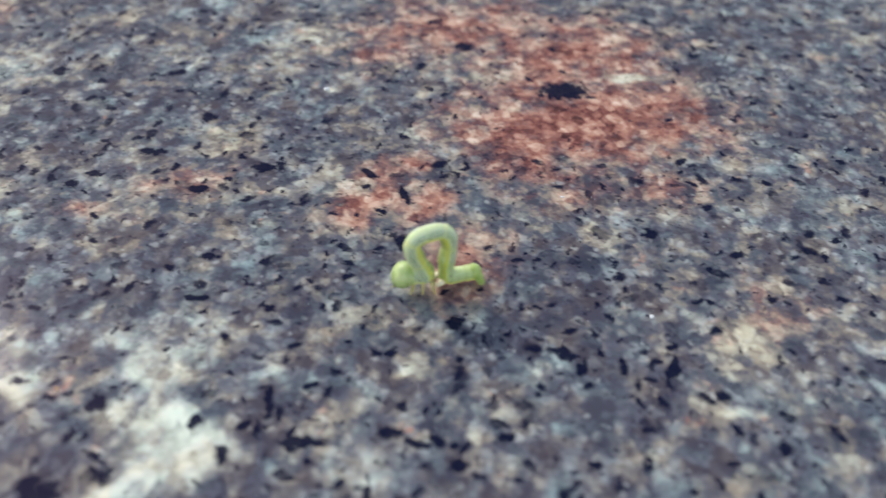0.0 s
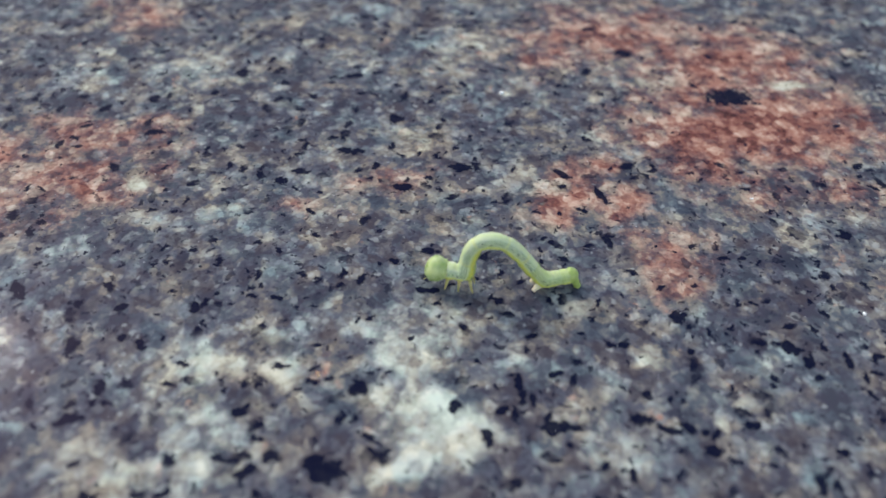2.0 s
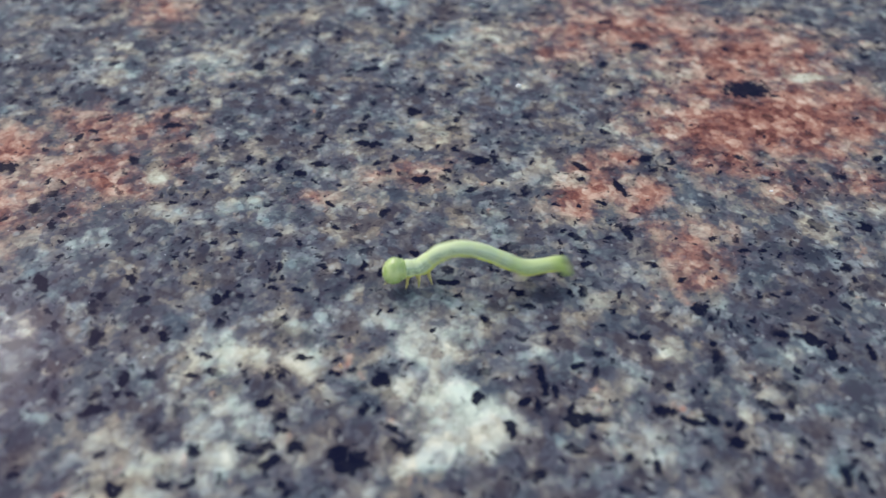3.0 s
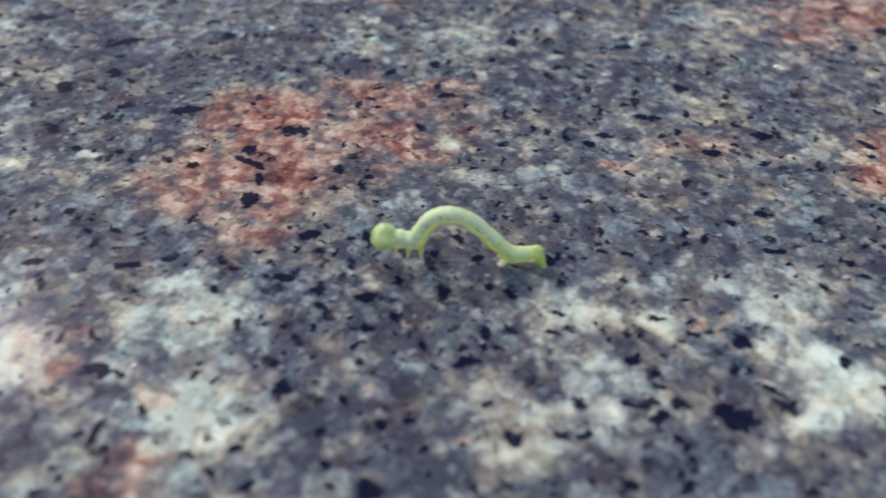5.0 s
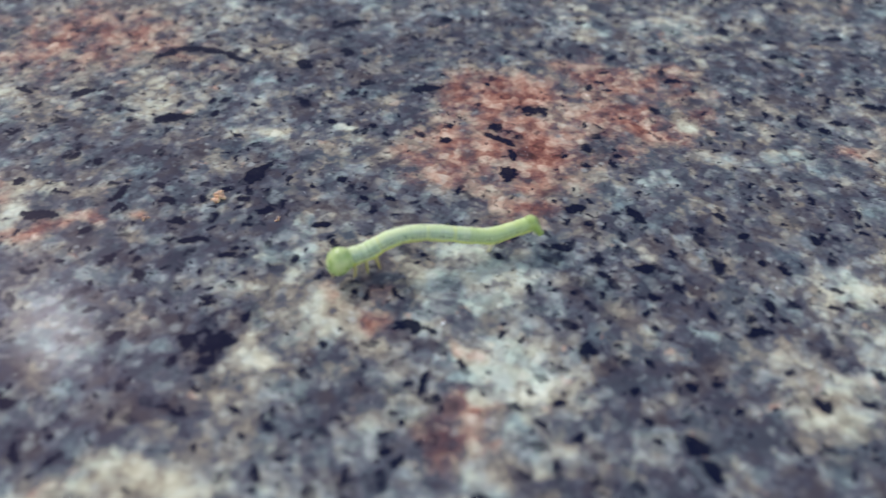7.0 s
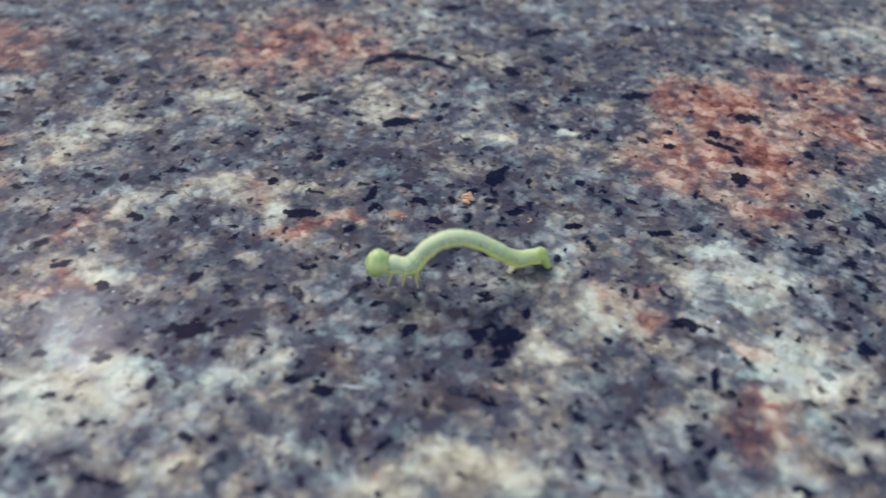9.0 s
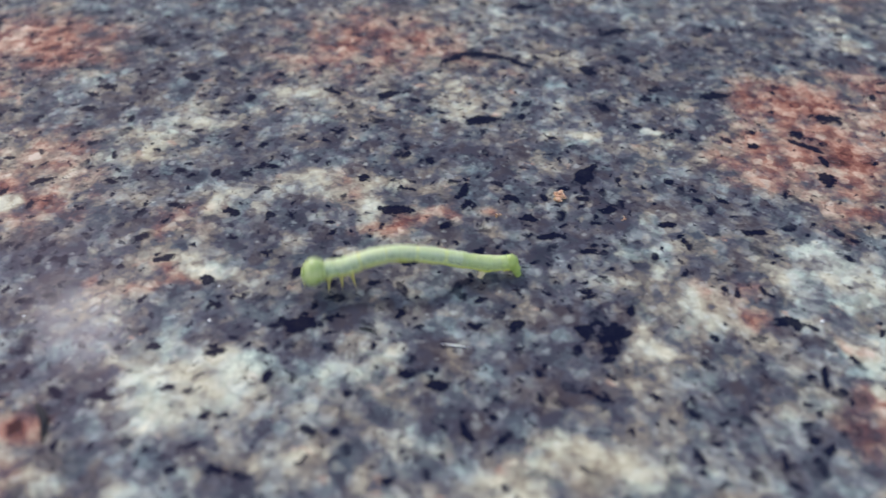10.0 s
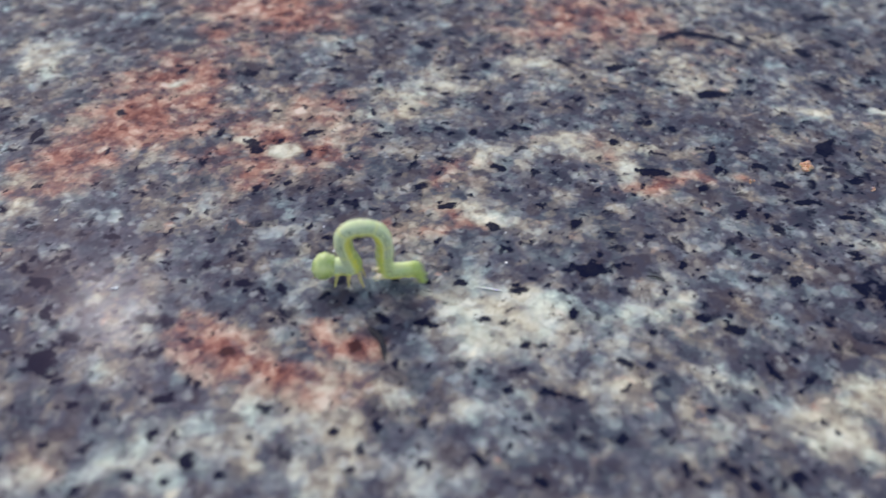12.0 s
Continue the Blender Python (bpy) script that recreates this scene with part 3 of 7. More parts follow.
feldspar(-17.4, -29.6, 2.2, 1.8, 25, 0.7)
feldspar(-18.6, -13.0, 3.8, 2.4, -1, 0.5)
feldspar(-21.5, -9.1, 3.5, 2.7, -19, 0.75)
feldspar(-23.9, -23.1, 1.7, 1.0, -4, 0.7)
feldspar(-24.4, 3.4, 4.2, 1.8, 7, 0.4)
feldspar(-29.9, -14.3, 3.3, 2.5, 26, 0.7)
feldspar(-32.0, -4.2, 2.6, 1.4, -5, 0.55)
feldspar(-32.8, 13.1, 1.2, 0.8, -7, 0.9)
feldspar(-33.8, -19.3, 3.5, 2.6, -31, 0.75)
feldspar(-34.4, -6.2, 5.1, 3.0, 12, 0.45)
feldspar(-37.5, -11.0, 2.4, 1.1, 5, 0.5)
feldspar(-40.0, -31.6, 7.1, 2.7, 4, 0.75)
feldspar(-42.2, 10.8, 3.3, 1.7, -4, 0.65)
feldspar(-43.8, 28.0, 5.4, 2.7, -2, 0.45)
feldspar(-46.0, -33.9, 4.2, 2.7, 58, 0.7)
feldspar(-53.5, 36.8, 5.5, 3.9, -24, 0.5)
feldspar(-54.3, -30.4, 2.9, 2.2, -30, 0.45)
feldspar(-54.9, 16.0, 4.1, 2.4, 7, 0.4)
feldspar(-55.1, -32.4, 2.7, 2.5, -47, 0.4)
feldspar(-55.5, 18.0, 4.1, 2.4, 2, 0.45)
feldspar(-59.6, -23.5, 4.5, 2.9, -49, 0.7)
feldspar(-61.5, -0.8, 3.6, 1.3, 6, 0.6)
feldspar(-62.7, -32.0, 2.6, 0.9, 6, 0.55)
feldspar(-62.8, -2.9, 2.0, 1.5, -36, 0.7)
feldspar(-64.7, -33.0, 3.5, 2.2, 0, 0.5)
feldspar(-71.3, -1.1, 2.5, 2.3, -28, 0.6)
feldspar(-74.2, -26.9, 6.0, 3.4, -1, 0.85)
feldspar(-74.3, 15.4, 4.2, 3.4, -8, 0.5)
feldspar(-76.0, -14.5, 2.1, 1.2, 0, 0.95)
feldspar(-76.1, -35.8, 2.7, 1.8, -11, 0.5)
feldspar(-77.5, -4.6, 3.5, 1.8, 3, 0.4)
feldspar(-77.9, -44.0, 4.2, 1.8, 10, 0.5)
feldspar(-80.0, -13.6, 2.8, 1.8, -6, 0.5)
feldspar(-82.6, -36.3, 3.5, 1.9, 1, 0.6)
feldspar(-85.0, 7.6, 5.3, 3.3, -2, 0.5)
feldspar(-86.0, -34.6, 2.2, 2.0, -19, 0.5)
feldspar(-86.5, -43.1, 5.2, 2.7, 8, 0.6)
feldspar(-88.3, -29.7, 1.7, 1.5, -56, 0.5)
feldspar(-89.0, 4.5, 6.1, 3.6, 11, 0.4)
feldspar(-92.1, -41.3, 3.6, 1.8, 7, 0.5)
feldspar(-95.4, -3.6, 1.6, 1.1, -10, 0.6)
feldspar(-96.0, -44.3, 3.9, 2.2, 4, 0.7)
feldspar(-99.2, -47.3, 3.8, 1.8, 5, 0.75)
feldspar(-100.9, 15.2, 4.0, 2.5, -6, 0.5)
feldspar(-100.6, -7.4, 2.4, 1.5, 4, 1)
feldspar(-103.2, -21.2, 3.9, 1.8, 8, 0.4)
feldspar(-107.3, -48.2, 2.7, 1.7, -9, 0.6)
feldspar(-116.8, 2.3, 2.1, 1.1, 18, 0.8)
feldspar(-125.6, -20.2, 2.7, 1.9, -26, 0.5)
feldspar(-136.9, 5.0, 5.8, 3.7, -44, 0.95)
feldspar(-86.6, -34.5, 2.1, 1.7, -45, 0.5)
feldspar(-107.8, -38.9, 2.3, 1.8, -8, 0.4)
feldspar(-92.5, -43.0, 3.5, 2.8, 29, 0.5)
feldspar(-81.2, -39.1, 2.7, 2.1, -24, 0.45)
feldspar(-88.0, -38.2, 2.3, 1.8, 13, 0.45)
feldspar(-100.1, -44.6, 2.6, 2.1, -40, 0.45)
feldspar(-94.3, -30.8, 2.0, 1.6, -3, 0.35)
feldspar(-102.0, -28.7, 2.5, 2.0, 34, 0.35)
feldspar(-32.0, -17.1, 3.1, 2.5, -19, 0.45)
feldspar(-21.9, -22.2, 2.5, 2.0, 18, 0.4)
feldspar(-25.5, -24.2, 2.4, 1.9, -35, 0.4)
feldspar(-5.7, -21.2, 2.5, 2.0, 2, 0.45)
feldspar(-10.4, -17.9, 3.1, 2.5, 39, 0.4)
feldspar(-23.4, -9.2, 2.9, 2.3, -14, 0.4)
feldspar(-0.8, -13.7, 2.8, 2.2, 23, 0.3)
feldspar(7.7, -15.1, 3.6, 2.9, -30, 0.35)
feldspar(14.8, -10.9, 2.8, 2.3, 7, 0.35)
feldspar(22.2, -15.8, 2.7, 2.2, 44, 0.35)
feldspar(30.5, -2.5, 2.6, 2.1, -9, 0.3)
feldspar(-33.4, -19.8, 2.8, 2.2, 28, 0.5)
feldspar(-26.1, -25.0, 2.6, 2.1, -25, 0.4)
feldspar(-22.2, -20.6, 3.2, 2.5, 12, 0.45)
feldspar(-34.9, -24.7, 2.6, 2.1, -41, 0.35)
feldspar(-14.9, -24.1, 3.0, 2.4, -4, 0.45)
feldspar(-62.3, -3.6, 1.3, 1.1, 20, 1)
warm_cloud(86.2, -4.4, 7.0, 4.8, 40, 0.8)
warm_cloud(59.4, 1.5, 8.4, 4.4, 4, 0.5)
warm_cloud(59.0, -11.5, 4.0, 2.3, 6, 0.4)
warm_cloud(56.4, 23.7, 7.1, 6.1, 36, 0.5)
warm_cloud(51.3, 20.4, 9.2, 6.0, 60, 0.6)
warm_cloud(47.4, 10.9, 7.0, 3.4, -1, 0.5)
warm_cloud(43.9, 44.9, 7.3, 4.6, 85, 0.6)
warm_cloud(42.8, 41.8, 6.8, 3.7, -87, 0.6)
warm_cloud(37.7, -14.8, 5.4, 3.5, -7, 0.35)
warm_cloud(37.5, 26.1, 4.0, 3.2, -10, 0.9)
warm_cloud(36.1, 14.6, 7.0, 3.8, 11, 0.7)
warm_cloud(35.3, 24.8, 4.3, 3.3, -89, 0.8)
warm_cloud(33.8, -12.9, 3.1, 2.5, 42, 0.6)
warm_cloud(32.5, -14.4, 1.4, 1.3, -23, 0.6)
warm_cloud(30.9, 17.2, 7.3, 4.6, -6, 0.6)
warm_cloud(29.6, 12.2, 7.2, 3.5, -1, 0.6)
warm_cloud(21.3, -8.0, 4.3, 2.0, -6, 0.6)
warm_cloud(21.1, 12.8, 8.7, 4.2, -5, 0.5)
warm_cloud(19.1, -8.7, 4.9, 2.6, -5, 0.7)
warm_cloud(15.9, 38.0, 7.2, 4.2, 19, 0.6)
warm_cloud(14.7, 20.6, 4.2, 3.8, 89, 0.5)
warm_cloud(14.1, 14.9, 5.5, 3.6, -9, 0.6)
warm_cloud(11.5, -20.1, 4.2, 2.8, -3, 0.8)
warm_cloud(6.8, 47.6, 7.0, 4.4, -7, 0.4)
warm_cloud(5.1, 43.3, 9.0, 5.5, -7, 0.5)
warm_cloud(3.1, -9.0, 1.9, 0.9, -2, 0.6)
warm_cloud(1.5, 9.8, 7.0, 3.3, -6, 0.35)
warm_cloud(-11.8, -20.0, 2.7, 2.4, -32, 0.5)
warm_cloud(-29.9, -14.3, 4.7, 2.8, -8, 0.7)
warm_cloud(-33.6, -20.3, 2.9, 2.3, 1, 0.4)
warm_cloud(-40.0, -31.6, 7.1, 2.7, 4, 0.9)
warm_cloud(-41.9, 10.8, 3.6, 1.8, -5, 0.7)
warm_cloud(-46.1, -34.5, 4.7, 3.1, 58, 0.8)
warm_cloud(-53.5, 36.8, 6.7, 4.8, -37, 0.4)
warm_cloud(-54.9, 16.0, 4.8, 3.0, 7, 0.6)
warm_cloud(-55.5, 18.0, 5.5, 3.0, 2, 0.7)
warm_cloud(-57.3, -26.6, 4.6, 2.1, -61, 0.6)
warm_cloud(-60.3, -6.9, 5.7, 1.7, 7, 0.6)
warm_cloud(-61.0, -33.3, 2.5, 2.1, 45, 0.7)
warm_cloud(-61.5, -0.8, 4.8, 2.3, 6, 0.8)
warm_cloud(-62.8, -31.8, 2.6, 1.0, 5, 0.8)
warm_cloud(-62.9, -2.5, 5.3, 3.4, -6, 0.7)
warm_cloud(-70.5, 14.4, 8.7, 5.3, 16, 0.6)
warm_cloud(-71.3, -1.1, 4.3, 3.8, -7, 0.6)
warm_cloud(-72.5, 12.7, 7.5, 3.6, 6, 0.6)
warm_cloud(-74.2, -26.9, 6.5, 3.9, -3, 0.7)
warm_cloud(-74.3, 15.4, 5.0, 4.2, -16, 0.7)
warm_cloud(-81.3, -9.2, 5.7, 5.4, 82, 0.6)
warm_cloud(-82.1, -12.7, 6.3, 4.5, -12, 0.8)
warm_cloud(-82.6, -15.6, 3.3, 2.2, -3, 0.7)
warm_cloud(-85.0, 7.6, 6.1, 4.3, -8, 0.6)
warm_cloud(-85.5, -18.8, 5.0, 3.2, 9, 0.6)
warm_cloud(-87.6, -39.2, 5.9, 2.7, 9, 0.7)
warm_cloud(-87.9, 3.9, 5.9, 4.2, -5, 0.8)
warm_cloud(-90.1, 3.1, 6.7, 4.1, 10, 0.5)
warm_cloud(-100.9, -1.9, 6.9, 3.4, 1, 0.9)
warm_cloud(-110.1, -16.4, 7.2, 4.4, 2, 0.35)
feldspar(-62.2, -25.8, 3.6, 2.6, 10, 0.55)
warm_cloud(-60.6, -26.6, 5.0, 3.2, 5, 0.5)
warm_cloud(-116.0, 2.0, 5.0, 4.5, 0, 0.5)
warm_cloud(-79.8, -14.7, 2.0, 1.9, 0, 0.8)
warm_cloud(-59.3, 28.1, 4.5, 1.7, 0, 0.6)
warm_cloud(26.8, 14.0, 4.0, 2.7, 0, 0.6)
warm_cloud(83.0, -13.4, 2.8, 2.2, 0, 0.5)
warm_cloud(36.5, 21.2, 3.3, 4.9, 0, 0.6)
warm_cloud(38.7, 12.3, 3.0, 1.9, 0, 0.5)
warm_cloud(-59.8, -3.3, 2.8, 2.0, 0, 0.6)
iron_stain(-115.2, 0.5, 4.6, 4.2, 10, 0.8)
iron_stain(-83.3, -8.3, 2.3, 1.8, 0, 0.5)
iron_stain(-95.8, -4.9, 4.2, 4.9, 0, 0.5)
iron_stain(-25.5, -12.6, 1.6, 1.4, 0, 0.35)
iron_stain(91.6, -1.4, 3.5, 3.2, 0, 0.4)
iron_stain(26.4, -8.2, 1.4, 1.4, 0, 0.35)
iron_stain(38.1, 19.1, 1.9, 2.6, 0, 0.3)
feldspar(-17.8, -24.0, 2.4, 2.5, 0, 0.28)
smoky_quartz(95.0, 45.3, 10.5, 6.8, 46, 0.4)
smoky_quartz(75.2, -11.7, 9.5, 3.6, 63, 0.9)
smoky_quartz(71.9, -2.9, 10.4, 7.1, 20, 0.8)
smoky_quartz(68.9, 18.6, 6.0, 3.9, 11, 0.4)
smoky_quartz(68.4, 3.6, 8.7, 3.8, 4, 0.6)
smoky_quartz(53.1, -16.8, 9.2, 3.0, 0, 0.4)
smoky_quartz(46.6, -13.6, 4.3, 2.7, 3, 0.6)
smoky_quartz(46.2, 24.8, 10.1, 4.4, 1, 0.4)
smoky_quartz(39.5, -0.5, 5.9, 2.8, -0, 0.6)
smoky_quartz(29.8, 34.1, 8.5, 6.2, -3, 0.5)
smoky_quartz(28.7, -17.4, 4.0, 2.4, -4, 0.7)
smoky_quartz(22.7, -12.3, 6.3, 3.4, 9, 0.6)
smoky_quartz(22.5, 1.0, 9.9, 4.6, 6, 0.6)
smoky_quartz(21.0, -22.0, 5.0, 3.2, 18, 0.6)
smoky_quartz(20.6, 35.6, 8.8, 5.4, 10, 0.4)
smoky_quartz(19.6, 25.9, 8.7, 6.5, -10, 0.6)
smoky_quartz(16.3, 23.0, 7.3, 6.1, 50, 0.4)
smoky_quartz(9.0, 1.2, 6.6, 3.8, 6, 0.5)
smoky_quartz(8.1, -11.9, 6.2, 3.2, -8, 0.5)
smoky_quartz(5.7, -0.9, 7.9, 2.7, -3, 0.4)
smoky_quartz(5.6, -4.3, 8.5, 5.4, 60, 0.7)
smoky_quartz(4.3, 52.2, 9.5, 4.7, -3, 0.5)
smoky_quartz(1.1, -21.5, 5.1, 2.8, 2, 0.25)
smoky_quartz(-0.5, 11.9, 7.2, 2.4, 3, 0.4)
smoky_quartz(-1.8, -26.2, 5.5, 3.6, 23, 0.6)
smoky_quartz(-2.3, -17.7, 8.2, 6.1, 45, 0.6)
smoky_quartz(-4.4, -8.5, 5.9, 3.8, 1, 0.5)
smoky_quartz(-6.0, -3.2, 6.8, 4.6, 18, 0.6)
smoky_quartz(-7.0, -16.7, 3.2, 2.6, -8, 0.35)
smoky_quartz(-12.0, 37.8, 6.4, 4.6, -32, 0.5)
smoky_quartz(-13.8, 33.6, 10.6, 5.3, 2, 0.5)
smoky_quartz(-21.0, -25.2, 4.6, 3.2, 41, 0.25)
smoky_quartz(-21.6, 26.8, 10.7, 5.2, 8, 0.4)
smoky_quartz(-24.1, -1.0, 5.9, 3.7, -6, 0.4)
smoky_quartz(-25.0, -20.6, 4.2, 2.9, 8, 0.6)
smoky_quartz(-25.2, -25.5, 4.5, 3.1, 8, 0.5)
smoky_quartz(-34.4, 28.6, 10.4, 7.3, -10, 0.6)
smoky_quartz(-38.4, 18.0, 7.6, 4.2, -4, 0.5)
smoky_quartz(-38.5, -0.8, 6.6, 3.8, -58, 0.4)
smoky_quartz(-39.0, -18.2, 3.9, 2.9, 79, 0.7)
smoky_quartz(-40.9, -24.0, 6.3, 4.0, 25, 0.6)
smoky_quartz(-41.1, -6.2, 7.9, 4.0, 9, 0.6)
smoky_quartz(-41.2, 3.5, 7.2, 3.7, 5, 0.6)
smoky_quartz(-42.8, 24.5, 9.2, 3.9, 6, 0.5)
smoky_quartz(-46.1, 3.9, 9.3, 5.9, 10, 0.5)
smoky_quartz(-48.0, -29.0, 4.9, 2.6, 7, 0.7)
smoky_quartz(-48.3, -25.7, 4.7, 3.6, -15, 0.5)
smoky_quartz(-50.0, -12.2, 6.8, 2.8, 4, 0.5)
smoky_quartz(-50.6, 32.9, 9.3, 6.1, 10, 0.5)
smoky_quartz(-51.7, -30.5, 5.2, 3.8, 56, 0.6)
smoky_quartz(-52.0, -25.8, 4.7, 3.3, 6, 0.6)
smoky_quartz(-53.8, 7.0, 9.4, 5.1, 2, 0.6)
smoky_quartz(-56.9, -39.4, 5.7, 2.4, 13, 0.6)
smoky_quartz(-62.6, -19.1, 5.1, 3.3, 2, 0.5)
smoky_quartz(-63.3, 9.1, 7.8, 4.4, 5, 0.5)
smoky_quartz(-66.1, -19.5, 6.6, 2.6, 5, 0.7)
smoky_quartz(-67.7, -38.8, 6.7, 3.0, 12, 0.5)
smoky_quartz(-68.8, 4.4, 6.3, 3.9, -5, 0.5)
smoky_quartz(-69.3, -7.9, 5.8, 4.8, -15, 0.5)
smoky_quartz(-76.5, -39.3, 5.3, 2.6, 10, 0.5)
smoky_quartz(-77.5, 3.1, 5.2, 4.0, -11, 0.5)
smoky_quartz(-79.0, -17.6, 4.7, 2.1, 3, 0.5)
smoky_quartz(-90.9, -8.0, 6.8, 4.9, 7, 0.4)
smoky_quartz(-91.8, -16.6, 6.3, 3.4, 9, 0.4)
smoky_quartz(-93.7, 20.0, 13.8, 6.0, 11, 0.5)
smoky_quartz(-97.8, 25.4, 9.6, 7.0, -15, 0.6)
smoky_quartz(-100.7, -27.7, 5.3, 2.8, 6, 0.5)
smoky_quartz(-101.0, -41.5, 5.0, 2.6, 4, 0.6)
smoky_quartz(-101.3, 11.4, 6.6, 4.5, -15, 0.5)
smoky_quartz(-106.6, 6.2, 8.4, 5.1, 6, 0.6)
smoky_quartz(-113.8, -36.2, 6.2, 4.3, -25, 0.9)
smoky_quartz(-113.9, -24.8, 6.2, 3.8, -1, 0.5)
smoky_quartz(-127.1, 13.4, 8.3, 4.4, 5, 0.6)
mica(86.4, -15.9, 0.9, 0.6, 43)
mica(81.2, 8.4, 1.0, 0.6, 16)
mica(79.7, -5.7, 0.7, 0.4, 8)
mica(79.2, -8.0, 1.4, 0.5, 69)
mica(77.9, -7.4, 0.6, 0.4, 41)
mica(76.2, 33.5, 3.2, 1.7, 4)
mica(75.2, -7.9, 0.6, 0.4, 55)
mica(71.3, -7.6, 1.0, 0.5, 72)
mica(70.1, -6.0, 1.3, 0.6, -19)
mica(68.9, 5.2, 0.6, 0.4, 20)
mica(64.2, 43.9, 1.1, 1.0, 50)
mica(64.1, -14.1, 0.7, 0.4, -24)
mica(61.0, -2.3, 0.8, 0.6, 7)
mica(60.8, -6.4, 0.5, 0.4, 52)
mica(60.3, -2.8, 0.7, 0.6, 46)
mica(59.9, -14.8, 0.5, 0.4, 33)
mica(58.5, -14.2, 1.0, 0.5, -37)
mica(56.5, -14.2, 1.1, 0.4, -38)
mica(56.4, 14.7, 1.5, 0.4, -66)
mica(52.3, 18.4, 1.2, 0.4, -45)
mica(51.1, -17.8, 0.4, 0.4, 26)
mica(48.5, -14.0, 1.6, 0.5, -1)
mica(48.1, -8.7, 0.7, 0.4, 2)
mica(47.5, -14.1, 1.4, 0.6, 0)
mica(46.5, -4.6, 0.7, 0.4, -2)
mica(44.8, -9.6, 0.8, 0.4, 83)
mica(43.2, -12.3, 0.6, 0.5, 46)
mica(43.0, 0.2, 0.6, 0.3, 44)
mica(41.8, -15.1, 0.9, 0.6, 84)
mica(41.3, 19.6, 1.4, 0.7, 1)
mica(39.2, -12.1, 0.6, 0.5, -18)
mica(37.4, 6.2, 0.9, 0.5, -0)
mica(36.9, 1.1, 1.2, 0.5, -3)
mica(35.3, -4.8, 0.3, 0.3, -82)
mica(34.4, 16.2, 1.3, 0.6, -0)
mica(33.5, 28.8, 1.0, 0.9, -71)
mica(31.0, -10.0, 0.9, 0.7, 43)
mica(30.8, -13.1, 0.5, 0.4, -20)
mica(29.2, 22.3, 0.9, 0.5, 10)
mica(28.7, -17.9, 1.5, 1.0, -5)
mica(28.2, 38.0, 1.0, 0.7, -3)
mica(27.8, 22.5, 1.1, 0.6, -1)
mica(27.7, -17.0, 1.0, 0.7, -16)
mica(27.2, -9.3, 0.6, 0.3, -3)
mica(23.7, -19.6, 0.6, 0.4, 15)
mica(23.0, 18.7, 1.0, 0.5, -3)
mica(22.8, 0.1, 0.7, 0.3, -20)
mica(22.6, -17.8, 0.8, 0.6, 36)
mica(21.1, -12.3, 0.7, 0.5, 13)
mica(21.0, 17.0, 0.9, 0.6, -7)
mica(20.4, 0.4, 0.6, 0.3, -18)
mica(16.5, -19.5, 0.6, 0.4, 12)
mica(15.1, -1.2, 0.8, 0.4, -68)
mica(13.6, 38.6, 0.9, 0.8, -57)
mica(11.3, -5.5, 0.7, 0.4, -51)
mica(9.5, -4.4, 0.5, 0.4, -26)
mica(8.9, -10.0, 0.9, 0.5, -64)
mica(8.4, -0.9, 0.7, 0.4, 14)
mica(7.6, -12.9, 1.0, 0.4, -10)
mica(6.9, -13.2, 1.1, 0.3, -3)
mica(5.4, 25.7, 1.3, 0.5, -2)
mica(4.1, -0.4, 0.8, 0.5, -23)
mica(4.1, -21.4, 0.4, 0.4, 11)
mica(3.8, 32.5, 0.8, 0.6, -50)
mica(3.7, -11.3, 1.0, 0.3, -56)
mica(1.0, -26.4, 1.3, 0.5, -50)
mica(-1.2, -9.6, 0.5, 0.5, 81)
mica(-1.6, 30.4, 0.8, 0.6, 5)
mica(-1.6, -6.1, 1.0, 0.5, 13)
mica(-1.8, 1.3, 1.3, 0.7, -62)
mica(-7.5, -15.8, 0.8, 0.7, -66)
mica(-7.6, 1.5, 1.1, 0.7, 15)
mica(-8.7, -24.3, 0.7, 0.3, 60)
mica(-9.4, -4.0, 1.1, 0.5, 1)
mica(-9.9, -21.4, 0.8, 0.3, 1)
mica(-11.7, 18.2, 1.8, 1.0, 1)
mica(-14.2, 9.6, 1.2, 0.4, -81)
mica(-14.5, 6.5, 1.1, 1.0, -58)
mica(-15.5, 12.3, 2.3, 0.5, -27)
mica(-20.9, -20.7, 1.3, 0.3, 77)
mica(-21.1, 11.6, 0.8, 0.6, -6)
mica(-22.2, -14.5, 0.9, 0.7, -41)
mica(-23.0, -14.4, 1.2, 0.6, 14)
mica(-23.1, 37.9, 0.9, 0.8, -35)
mica(-23.2, -26.7, 0.7, 0.3, 7)
mica(-23.6, -3.0, 1.0, 0.5, -1)
mica(-23.9, 21.7, 1.6, 0.5, 7)
mica(-24.7, 21.4, 1.2, 0.7, -1)
mica(-29.6, -17.0, 0.5, 0.3, -64)
mica(-31.6, 4.2, 0.7, 0.5, -14)
mica(-32.3, -2.6, 1.0, 0.4, 16)
mica(-32.3, -30.4, 0.5, 0.4, 39)
mica(-34.3, 13.9, 0.7, 0.5, -19)
mica(-34.7, 28.6, 1.2, 0.8, -62)
mica(-35.7, 35.8, 2.4, 0.8, 20)
mica(-36.9, -14.7, 0.7, 0.3, -79)
mica(-37.8, -17.7, 0.9, 0.6, 27)
mica(-38.2, -1.3, 0.9, 0.6, 13)
mica(-38.7, -17.6, 1.5, 0.8, 60)
mica(-38.9, -19.6, 0.9, 0.7, 15)
mica(-39.2, -20.8, 0.5, 0.4, -2)
